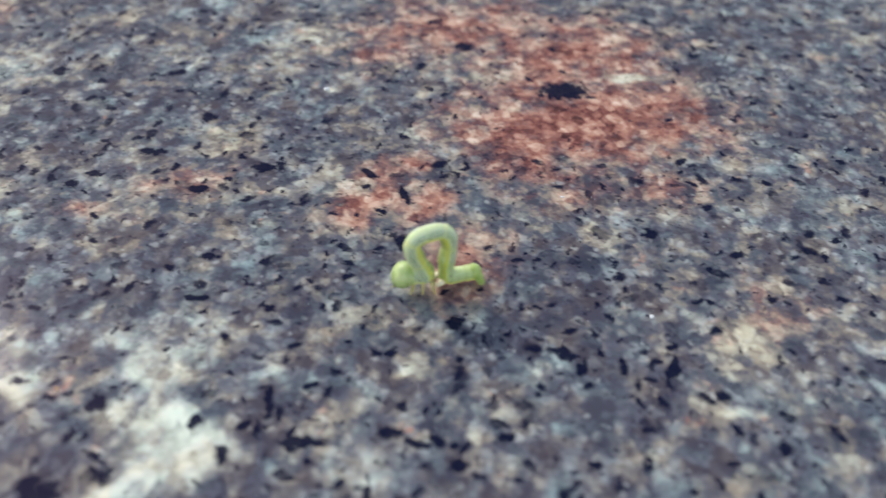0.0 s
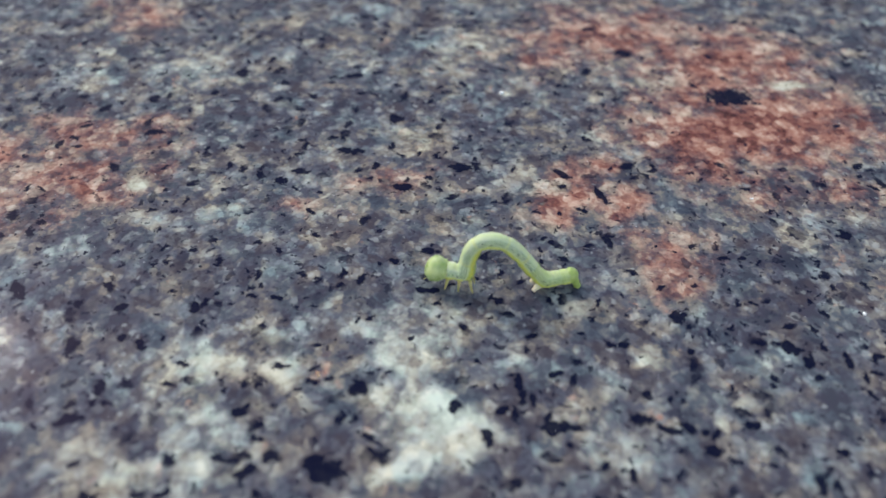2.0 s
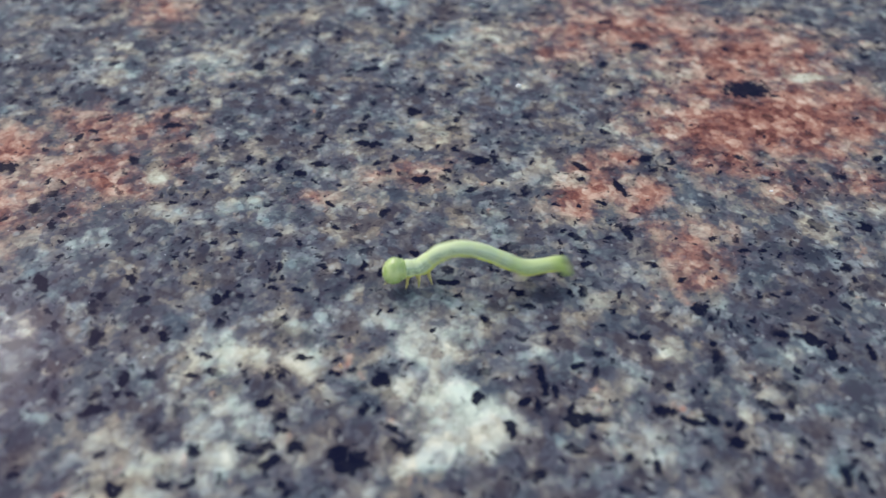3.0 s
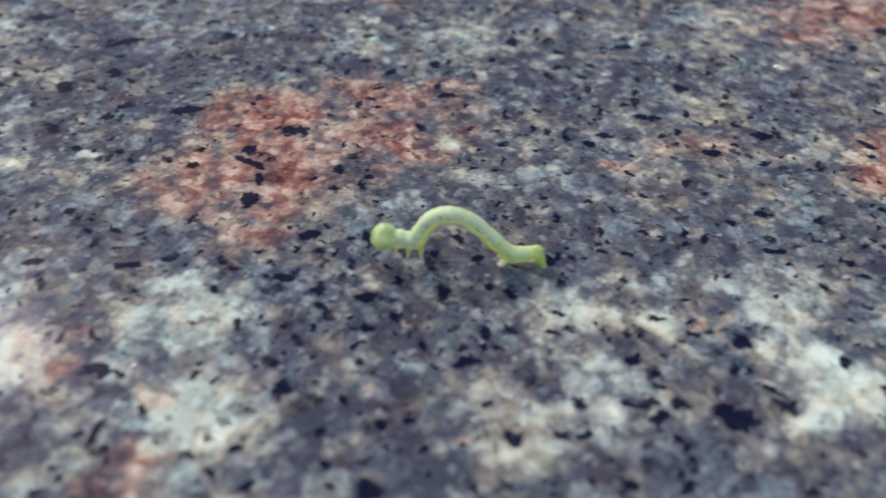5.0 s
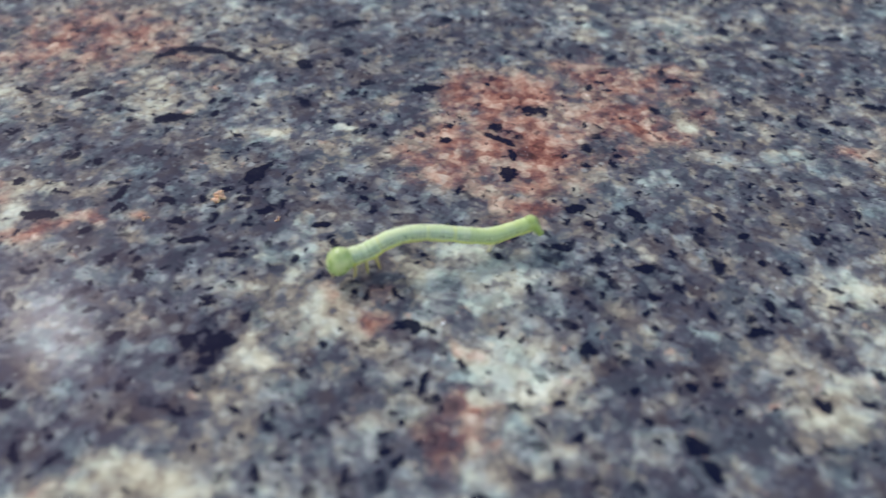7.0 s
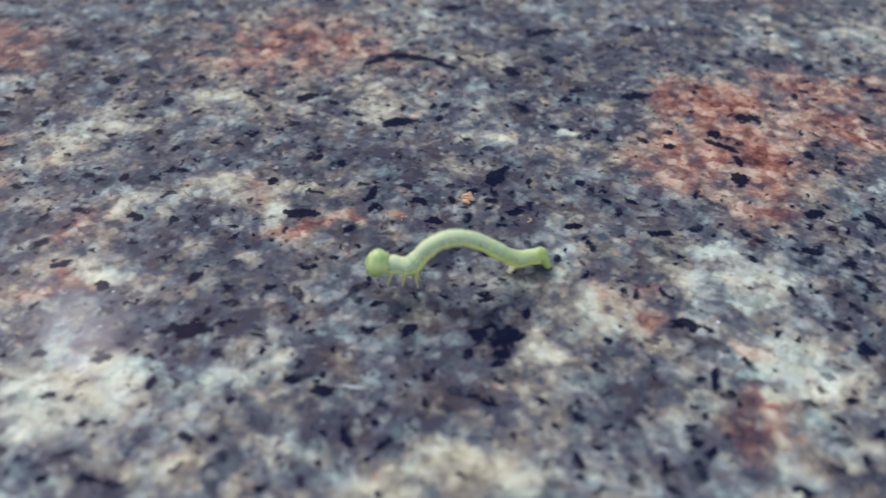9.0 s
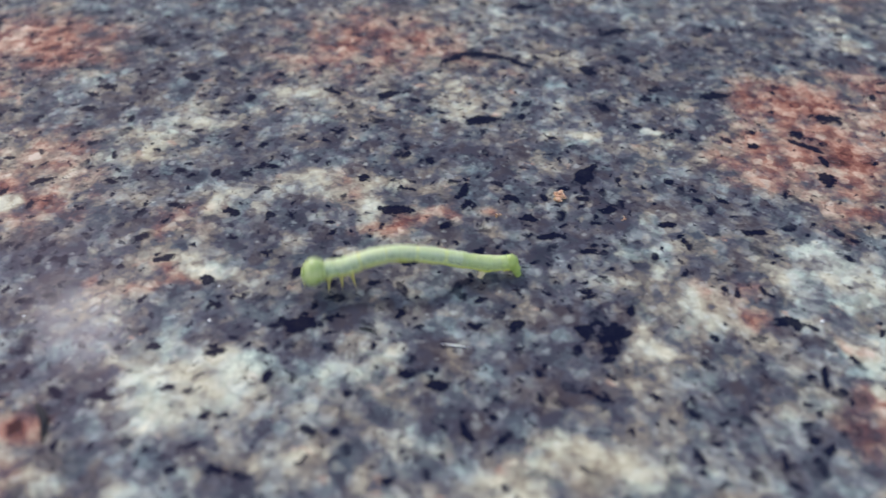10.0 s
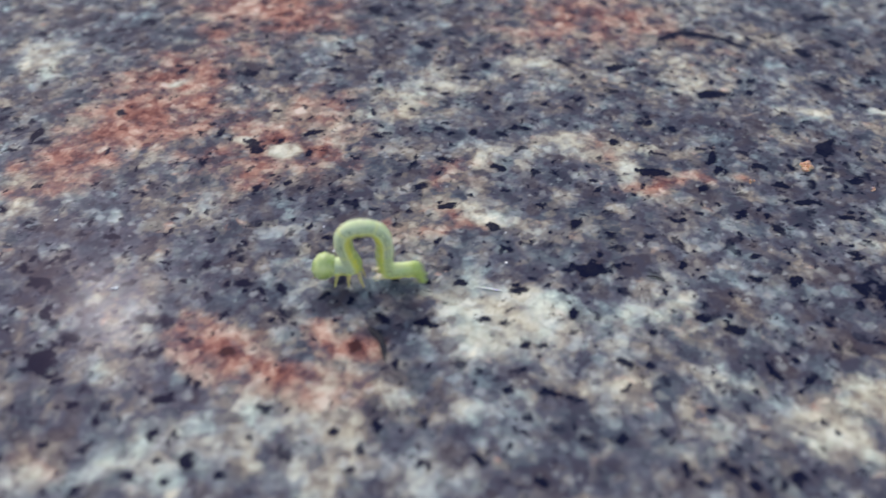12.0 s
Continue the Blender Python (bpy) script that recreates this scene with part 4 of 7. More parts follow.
mica(-39.5, 25.2, 1.0, 0.7, -11)
mica(-39.9, 25.8, 1.0, 0.8, 21)
mica(-40.2, -13.5, 0.8, 0.4, 28)
mica(-40.2, 5.0, 2.0, 0.5, 45)
mica(-40.4, -17.6, 0.7, 0.5, -3)
mica(-40.5, -7.7, 0.9, 0.4, 9)
mica(-40.6, 3.8, 1.7, 0.8, 58)
mica(-43.6, -5.7, 1.1, 0.5, -9)
mica(-44.5, -6.0, 1.0, 0.4, 5)
mica(-46.6, -3.5, 0.9, 0.5, 8)
mica(-47.1, -17.8, 0.7, 0.6, -44)
mica(-48.2, -0.6, 0.9, 0.5, 8)
mica(-48.5, 26.2, 2.5, 0.4, -20)
mica(-48.6, 41.5, 1.7, 0.9, -3)
mica(-48.6, -27.5, 0.4, 0.4, 11)
mica(-50.6, -29.1, 1.3, 0.3, -69)
mica(-50.7, -15.1, 0.7, 0.4, 36)
mica(-50.9, -18.4, 0.4, 0.3, -51)
mica(-51.3, 13.5, 1.0, 0.5, 8)
mica(-52.2, 13.1, 2.0, 0.7, 5)
mica(-53.1, 0.2, 1.3, 0.5, -84)
mica(-53.3, -40.1, 0.6, 0.4, -25)
mica(-53.3, -24.9, 0.9, 0.6, -10)
mica(-53.5, -0.6, 0.8, 0.5, 66)
mica(-54.6, 27.5, 3.0, 0.75, 6)
mica(-51.6, 27.4, 2.6, 0.6, -12)
mica(-56.1, -24.2, 0.7, 0.5, 28)
mica(-56.1, -33.8, 0.5, 0.4, -6)
mica(-57.3, 26.1, 1.7, 0.6, 37)
mica(-57.6, 4.9, 0.7, 0.5, -56)
mica(-57.6, -17.5, 0.8, 0.4, 72)
mica(-58.4, -39.6, 0.7, 0.3, 85)
mica(-59.2, -21.6, 0.4, 0.3, -43)
mica(-60.1, -3.7, 1.7, 0.85, 3)
mica(-60.4, -26.8, 0.3, 0.2, -46)
mica(-60.8, -30.3, 0.5, 0.4, -32)
mica(-64.2, 17.0, 1.5, 0.7, 37)
mica(-64.2, 0.8, 0.7, 0.6, -11)
mica(-65.7, -19.6, 1.2, 0.8, -28)
mica(-67.7, -19.7, 1.0, 0.4, 4)
mica(-69.0, -42.7, 0.6, 0.5, 21)
mica(-71.2, 16.9, 1.2, 0.4, -20)
mica(-71.7, -29.7, 0.5, 0.4, -9)
mica(-72.3, -34.8, 0.5, 0.4, 19)
mica(-72.7, 6.9, 0.7, 0.5, -9)
mica(-72.8, -6.0, 0.7, 0.5, 49)
mica(-75.4, -27.7, 0.7, 0.5, -9)
mica(-76.0, -15.6, 1.0, 0.4, -13)
mica(-76.7, -6.1, 1.0, 0.5, -14)
mica(-80.3, -0.0, 0.7, 0.6, 73)
mica(-80.6, -29.1, 1.2, 0.4, 4)
mica(-81.0, -13.1, 1.1, 0.5, 24)
mica(-85.6, -41.4, 0.5, 0.4, -1)
mica(-89.2, 18.0, 1.1, 0.8, -25)
mica(-92.9, -46.4, 0.5, 0.4, -55)
mica(-95.7, -45.6, 0.8, 0.6, -51)
mica(-97.9, 25.7, 1.5, 1.0, -48)
mica(-98.5, -3.9, 1.5, 0.5, 19)
mica(-98.8, 14.5, 1.3, 0.6, 3)
mica(-99.1, 9.9, 1.1, 0.5, 2)
mica(-100.2, -40.6, 1.0, 0.5, 6)
mica(-103.5, -7.8, 1.0, 0.8, -55)
mica(-104.2, -6.9, 1.2, 0.8, -9)
feldspar(-105.6, -6.6, 1.0, 0.8, 4, 0.9)
feldspar(-19.1, -6.0, 3.6, 1.5, 0, 0.5)
feldspar(-12.6, -9.7, 1.2, 1.3, 0, 0.7)
feldspar(-16.4, -21.4, 1.3, 1.0, 0, 0.9)
feldspar(-7.4, -18.2, 1.1, 1.1, 0, 0.5)
feldspar(5.5, 16.5, 1.3, 1.2, 0, 0.9)
feldspar(-2.0, -4.8, 0.9, 0.6, 0, 0.7)
feldspar(-96.5, -5.5, 1.8, 1.4, 0, 0.6)
feldspar(-71.7, -26.0, 1.2, 0.9, 0, 0.8)
feldspar(-75.0, -35.6, 1.3, 1.2, 0, 0.6)
feldspar(-12.6, 9.1, 2.5, 1.5, 0, 0.45)
feldspar(54.9, -14.2, 1.8, 2.0, 0, 0.4)
feldspar(35.6, -11.7, 2.6, 3.2, 0, 0.5)
feldspar(35.8, -17.1, 2.9, 2.3, 0, 0.6)
feldspar(-56.7, -35.9, 2.7, 2.1, 0, 0.4)
mica(-106.9, -42.3, 0.6, 0.3, 4)
mica(-109.7, 6.9, 1.3, 0.8, 6)
mica(-111.7, -38.9, 1.8, 1.2, -41)
mica(-113.9, -34.3, 0.9, 0.4, -54)
mica(-116.7, -30.7, 1.1, 0.6, 3)
mica(-121.4, -4.1, 0.8, 0.6, -37)
mica(-121.8, -23.4, 0.7, 0.3, 5)
mica(-128.7, -9.9, 1.4, 0.6, 89)
mica(10.7, -20.0, 0.8, 0.8, 0)
mica(-16.1, 14.3, 0.9, 1.0, 0)
mica(0.7, -19.1, 0.6, 0.5, 0)
mica(0.1, -24.5, 1.0, 0.7, 0)
mica(-60.6, -26.7, 0.4, 0.5, 0)
mica(-41.3, -17.8, 0.6, 0.9, 0)
mica(-50.8, -18.4, 0.7, 0.5, 0)
mica(-53.2, 12.7, 1.2, 0.8, 0)
mica(-66.6, -20.1, 1.1, 0.8, 0)
mica(-63.2, -38.0, 0.5, 0.5, 0)


def granite_slab():
    rows_n, cols = GX.shape
    thick = -30.0
    top = np.stack([GX, GY, np.zeros_like(GX)], -1).reshape(-1, 3)
    idx = np.arange(rows_n * cols).reshape(rows_n, cols)
    quads = np.stack([idx[:-1, :-1], idx[:-1, 1:], idx[1:, 1:], idx[1:, :-1]], -1).reshape(-1, 4)
    rim = np.r_[idx[0, :], idx[1:, -1], idx[-1, -2::-1], idx[-2:0:-1, 0]]
    foot = top[rim] + (0, 0, thick)
    base = len(top) + np.arange(len(rim))
    nxt = np.roll(np.arange(len(rim)), -1)
    sides = np.stack([rim[nxt], rim, base, base[nxt]], -1)
    corners = np.array([[gx[0], gy[0]], [gx[-1], gy[0]], [gx[-1], gy[-1]], [gx[0], gy[-1]]])
    under = np.c_[corners, np.full(4, thick)]
    n = len(top) + len(rim)
    verts = np.r_[top, foot, under] * MM
    faces = np.r_[quads, sides, [[n + 3, n + 2, n + 1, n]]]
    me = bpy.data.meshes.new("countertop")
    me.vertices.add(len(verts)), me.loops.add(faces.size), me.polygons.add(len(faces))
    me.vertices.foreach_set("co", verts.ravel())
    me.loops.foreach_set("vertex_index", faces.ravel().astype(np.int32))
    me.polygons.foreach_set("loop_start", np.arange(0, faces.size, 4, dtype=np.int32))
    me.update(calc_edges=True)
    col = np.zeros((len(verts), 4), np.float32)
    col[: len(top), 0], col[: len(top), 1], col[: len(top), 2] = IRON.ravel(), FELD.ravel(), MICA.ravel()
    col[: len(top), 3] = WARM.ravel()
    me.attributes.new("mineral", "FLOAT_COLOR", "POINT").data.foreach_set("color", col.ravel())
    dim = np.zeros(len(verts), np.float32)
    dim[: len(top)] = SMOKE.ravel()
    me.attributes.new("smoky", "FLOAT", "POINT").data.foreach_set("value", dim)
    me.materials.append(GRANITE)
    return tagged(new("countertop", me), "polished grey granite worktop with rust-red and cream mineral patches", "worktop", kind="structure")


granite_slab()


# ---------------------------------------------------------------- the inchworm
inchworm = tagged(new("inchworm"), "small pale green inchworm with yellow side stripe looping across granite", "caterpillar")
TAIL_AT, PROLEG_AT, CREST_AT, THORAX_AT, RINGS = 0, 8, 30, 46, 54


def girth(k):
    """Half thickness of the body at ring k, in mm."""
    swell = 1 - 0.07 * abs(math.cos(math.pi * (k - 19) / 7.4)) ** 6 - 0.03 * abs(math.cos(math.pi * k / 2.6)) ** 3
    if k < 15 or k > 43:  # close wrinkles over the loin and the thorax
        swell -= 0.09 * abs(math.cos(math.pi * k / 3.1)) ** 3
    return swell * float(np.interp(k, (0, 4, 8, 16, 30, 40, 46, 52), (0.70, 0.80, 0.82, 0.76, 0.75, 0.80, 0.88, 0.85)))


def body_ring(k):
    bm = bmesh.new()
    fold = k in (19, 26, 34, 41)
    r, half, sides = girth(k) * (1.02 if fold else 1.0), 0.40 if fold else 0.36, 28
    marks = (-1.0, -0.86, -0.6, -0.25, 0.15, 0.5, 0.8, 1.0)
    tube(bm, [(half * m, 0, 0) for m in marks], [r * (1 - 0.07 * abs(m) ** 2.5) for m in marks], sides)
    for v in bm.verts:
        v.co.z *= 1.04
        if v.co.z < -0.45 * r * MM:
            v.co.z *= 0.91 + 0.14 * abs(math.sin(math.pi * (k - 19) / 7.4)) ** 1.5
    dots = {3: 0.25, 7: -0.1, 9: 0.35, 15: 0.10, 22: 0.25, 30: 0.05, 32: 0.45, 37: 0.2, 44: 0.3, 48: 0.1, 50: 0.35, 52: 0.0}
    if k in dots:
        for side in (-1, 1):
            q = dots[k]
            lump(bm, (0.1, side * r * 0.985 * math.cos(q), r * 1.02 * math.sin(q)), (0.10, 0.05, 0.09), 0, 1, 1)
    lobe = 0.55 + 0.45 * abs(math.sin(math.pi * (k - 19) / 7.4))
    for side in (-1, 1):
        q = -0.40 + 0.05 * math.sin(1.9 * k)
        lump(bm, (0.0, side * r * 0.97 * math.cos(q), r * 1.0 * math.sin(q)), (0.25, 0.12 * lobe, 0.13 * lobe), 0.25, 2, 2)
    ob = part("body_ring", bm, [FOLD if fold else HIND if k < 4 else LOIN if k < 15 else SKIN, SPOT, RIDGE], inchworm, "yellow fold between two segments" if fold else "")
    run = ob.data.attributes.new("along", "FLOAT", "POINT")
    for v in ob.data.vertices:
        run.data[v.index].value = v.co.x / MM + 0.34 * k
    return ob


def thoracic_leg(ring, side, fore, root):
    bm = bmesh.new()
    tube(bm, [(root, 0.40 * side, -0.55), (root + 0.08 * fore, 0.62 * side, -1.0), (root + 0.20 * fore, 0.72 * side, -1.50), (root + 0.32 * fore, 0.66 * side, -2.02), (root + 0.38 * fore, 0.60 * side, -2.28)],
         (0.22, 0.15, 0.105, 0.065, 0.015), 10)
    part("thoracic_leg", bm, LEG_PALE, ring, "pale amber jointed leg")


def proleg(ring, side):
    bm = bmesh.new()
    tube(bm, [(0.10, 0.38 * side, -0.55), (0.16, 0.50 * side, -0.95), (0.18, 0.56 * side, -1.18), (0.18, 0.58 * side, -1.33)], (0.38, 0.29, 0.21, 0.24), 12)
    part("proleg", bm, PROLEG_PINK, ring, "short cream proleg")


def anal_clasper(ring, side):
    bm = bmesh.new()
    tube(bm, [(0.10, 0.16 * side, 0.12), (-0.22, 0.24 * side, -0.18), (-0.46, 0.29 * side, -0.52), (-0.62, 0.33 * side, -0.86), (-0.74, 0.36 * side, -1.12), (-0.90, 0.40 * side, -1.28)],
         (0.52, 0.50, 0.42, 0.35, 0.35, 0.30), 16)
    part("anal_clasper", bm, TAIL_GREEN, ring, "green hind clasper")


def rump(ring):
    bm = bmesh.new()
    lump(bm, (-0.06, 0, 0.08), (0.72, 0.74, 0.80), 0.05, 0, 3)
    part("rump", bm, TAIL_GREEN, ring, "green rounded rump plate")


def head_capsule():
    bm = bmesh.new()
    made = bmesh.ops.create_uvsphere(bm, u_segments=40, v_segments=28, radius=1.0)["verts"]
    for v in made:
        x, y, z = v.co
        cleft = 1 - 0.018 * math.exp(-(y / 0.16) ** 2) * max(0.0, 0.35 + z)
        low = 1 - 0.04 * max(0.0, -z) - 0.10 * max(0.0, z)
        v.co = Vector((x * 1.13 * cleft * (1 - 0.12 * z) - 0.16 * z, y * 1.24 * low, z * 1.36 * cleft)) * MM
    head = part("head", bm, HEAD_GREEN, inchworm, "glossy green two-lobed head capsule")
    bm = bmesh.new()
    tube(bm, [(0.40, 0, -0.70), (0.64, 0, -0.98), (0.78, 0, -1.18), (0.82, 0, -1.27)], (0.46, 0.40, 0.24, 0.09), 14, 1.25)
    part("mouthparts", bm, LEG_PALE, head, "pale mouthparts")
    for side in (-1, 1):
        bm = bmesh.new()
        tube(bm, [(0.74, 0.50 * side, -0.66), (0.98, 0.60 * side, -0.84), (1.16, 0.64 * side, -0.98)], (0.10, 0.07, 0.025), 8)
        part("antenna", bm, LEG_PALE, head)
        bm = bmesh.new()
        for j in range(5):
            q = 0.5 + 0.5 * j
            lump(bm, (0.80 + 0.10 * math.sin(q), 0.74 * side, -0.56 + 0.12 * math.cos(q) - 0.04 * j), (0.05, 0.05, 0.05), 0, 0, 1)
        part("eye_cluster", bm, SPOT, head, "tiny dark eye spots")
    bm = bmesh.new()
    tube(bm, [(-1.10, 0, 0), (-0.95, 0, 0.0), (-0.72, 0, 0), (-0.50, 0, 0)], (0.76, 0.97, 1.02, 0.92), 28)
    part("neck_collar", bm, HEAD_GREEN, head)
    return head


body = [body_ring(k) for k in range(RINGS)]
for side in (-1, 1):
    for k, fore, back in ((47, -0.6, -0.75), (49, 0.0, -0.40), (52, 0.6, -0.16)):
        thoracic_leg(body[k], side, fore, back)
    proleg(body[PROLEG_AT], side)
    anal_clasper(body[0], side)
rump(body[0])
head = head_capsule()


# ---------------------------------------------------------------- small things on the stone
def crumb(x, y, size, grains, seed):
    rng = random.Random(seed)
    bm = bmesh.new()
    for j in range(grains):
        q, d = rng.random() * 6.28, size * (0.15 + 0.75 * rng.random())
        s = size * rng.uniform(0.22, 0.42)
        lump(bm, (d * math.cos(q), d * math.sin(q), s * 0.8 + (0.35 * size if j % 3 == 0 else 0)), (s, s * rng.uniform(0.6, 1), s * 0.8), 0.5, 0, 2)
    ob = part("crumb", bm, CRUMB, None)
    ob.location = (x * MM, y * MM, 0)
    return tagged(ob, "orange-brown clustered crumb of dirt lying on the granite" if size > 0.5 else "tiny orange crumb of dirt on the granite", "crumb", "crumbs on the worktop")


def grit_grain(x, y, size, seed):
    bm = bmesh.new()
    lump(bm, (0, 0, size * 0.45), (size, size * 0.7, size * 0.5), 0.4, 0, 2)
    ob = part("grit_grain", bm, GRIT, None)
    ob.location, ob.rotation_euler = (x * MM, y * MM, 0), (0, 0, seed * 1.3)
    return tagged(ob, "tiny bright white grain of grit on the granite", "grit", "grit on the worktop")


# Added white sliver, shaped as the glint that travels along a silk thread.
def silk_glint():
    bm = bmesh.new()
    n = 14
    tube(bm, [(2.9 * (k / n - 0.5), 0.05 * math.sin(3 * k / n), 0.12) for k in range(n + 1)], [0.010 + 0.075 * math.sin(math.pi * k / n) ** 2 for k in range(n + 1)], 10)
    return tagged(part("silk_glint", bm, GLINT_WHITE, None), "thin white sliver standing in for a glint along a silk thread", "silk strand")


def splinter(x, y, length, wide, turn, mat, label):
    bm = bmesh.new()
    n = 12
    path = [(length * (k / n - 0.5), 0.10 * length * math.sin(math.pi * k / n) ** 2, 0.10 + 0.10 * length * math.sin(math.pi * k / n) * 0.5) for k in range(n + 1)]
    tube(bm, path, [0.02 + wide * math.sin(math.pi * min(1, k / n * 1.05)) ** 0.8 for k in range(n)] + [0.01], 10, 0.6)
    ob = part("splinter", bm, mat, None)
    ob.location, ob.rotation_euler = (x * MM, y * MM, 0), (0, 0, radians(turn))
    return tagged(ob, label, "splinter", "splinters on the worktop")


crumb(-43.2, 0.1, 0.80, 12, 3)
crumb(-36.8, -2.6, 0.34, 5, 8)
crumb(-49.5, -3.6, 0.34, 4, 11)
crumb(27.3, -8.6, 0.36, 5, 15)
grit_grain(46.9, 34.1, 0.34, 0)
grit_grain(78.7, -2.2, 0.22, 1)
grit_grain(72.8, 14.2, 0.14, 2)
grit_grain(-19.8, -14.2, 0.2, 3)
grit_grain(-74.3, -20.4, 0.16, 4)
grit_grain(-109.2, -30.1, 0.22, 5)
grit_grain(-119.3, -22.6, 0.16, 6)
grit_grain(-74.8, -16.2, 0.1, 7)
grit_grain(73.0, 14.2, 0.13, 8)
grit_grain(10.1, -7.6, 0.1, 9)
grit_grain(-90.9, -21.8, 0.14, 10)
grit_grain(-92.8, -18.7, 0.12, 11)
grit_grain(-109.6, -30.2, 0.14, 12)
splinter(-60.1, -20.0, 1.9, 0.09, -15, BARK, "thin dark splinter lying on the granite")
splinter(-84.3, -32.1, 4.3, 0.30, -57, BARK, "long curved dark splinter lying on the red-stained granite")
silk = silk_glint()


# ---------------------------------------------------------------- the crawl
def at(x, y, z, pitch, heading):
    """A pose in millimetres; the length axis points ahead, lifted by pitch."""
    return pose(x * MM, y * MM, z * MM, 0, -pitch, heading)


def between(a, b, n, lift_a, lift_b):
    """n - 1 poses on a smooth bend from pose a to pose b."""
    pa, pb = a.translation, b.translation
    da, db = a.to_3x3().col[0], b.to_3x3().col[0]
    side = (a.to_3x3().col[1] + b.to_3x3().col[1]).normalized()
    chord = (pb - pa).length
    ma, mb = da * chord * lift_a, db * chord * lift_b
    line = []
    for k in range(41):
        u = k / 40
        line.append((2 * u**3 - 3 * u**2 + 1) * pa + (u**3 - 2 * u**2 + u) * ma + (3 * u**2 - 2 * u**3) * pb + (u**3 - u**2) * mb)
    run = [0.0]
    for p, q in zip(line, line[1:]):
        run.append(run[-1] + (q - p).length)
    out = []
    for j in range(1, n):
        s = run[-1] * j / n
        k = max(i for i in range(40) if run[i] <= s)
        f = (s - run[k]) / max(run[k + 1] - run[k], 1e-9)
        x = (line[min(k + 2, 40)] - line[max(k - 1, 0)]).normalized()
        y = (side - x * side.dot(x)).normalized()
        out.append(Matrix.Translation(line[k].lerp(line[k + 1], f)) @ Matrix((x, y, x.cross(y))).transposed().to_4x4())
    return out


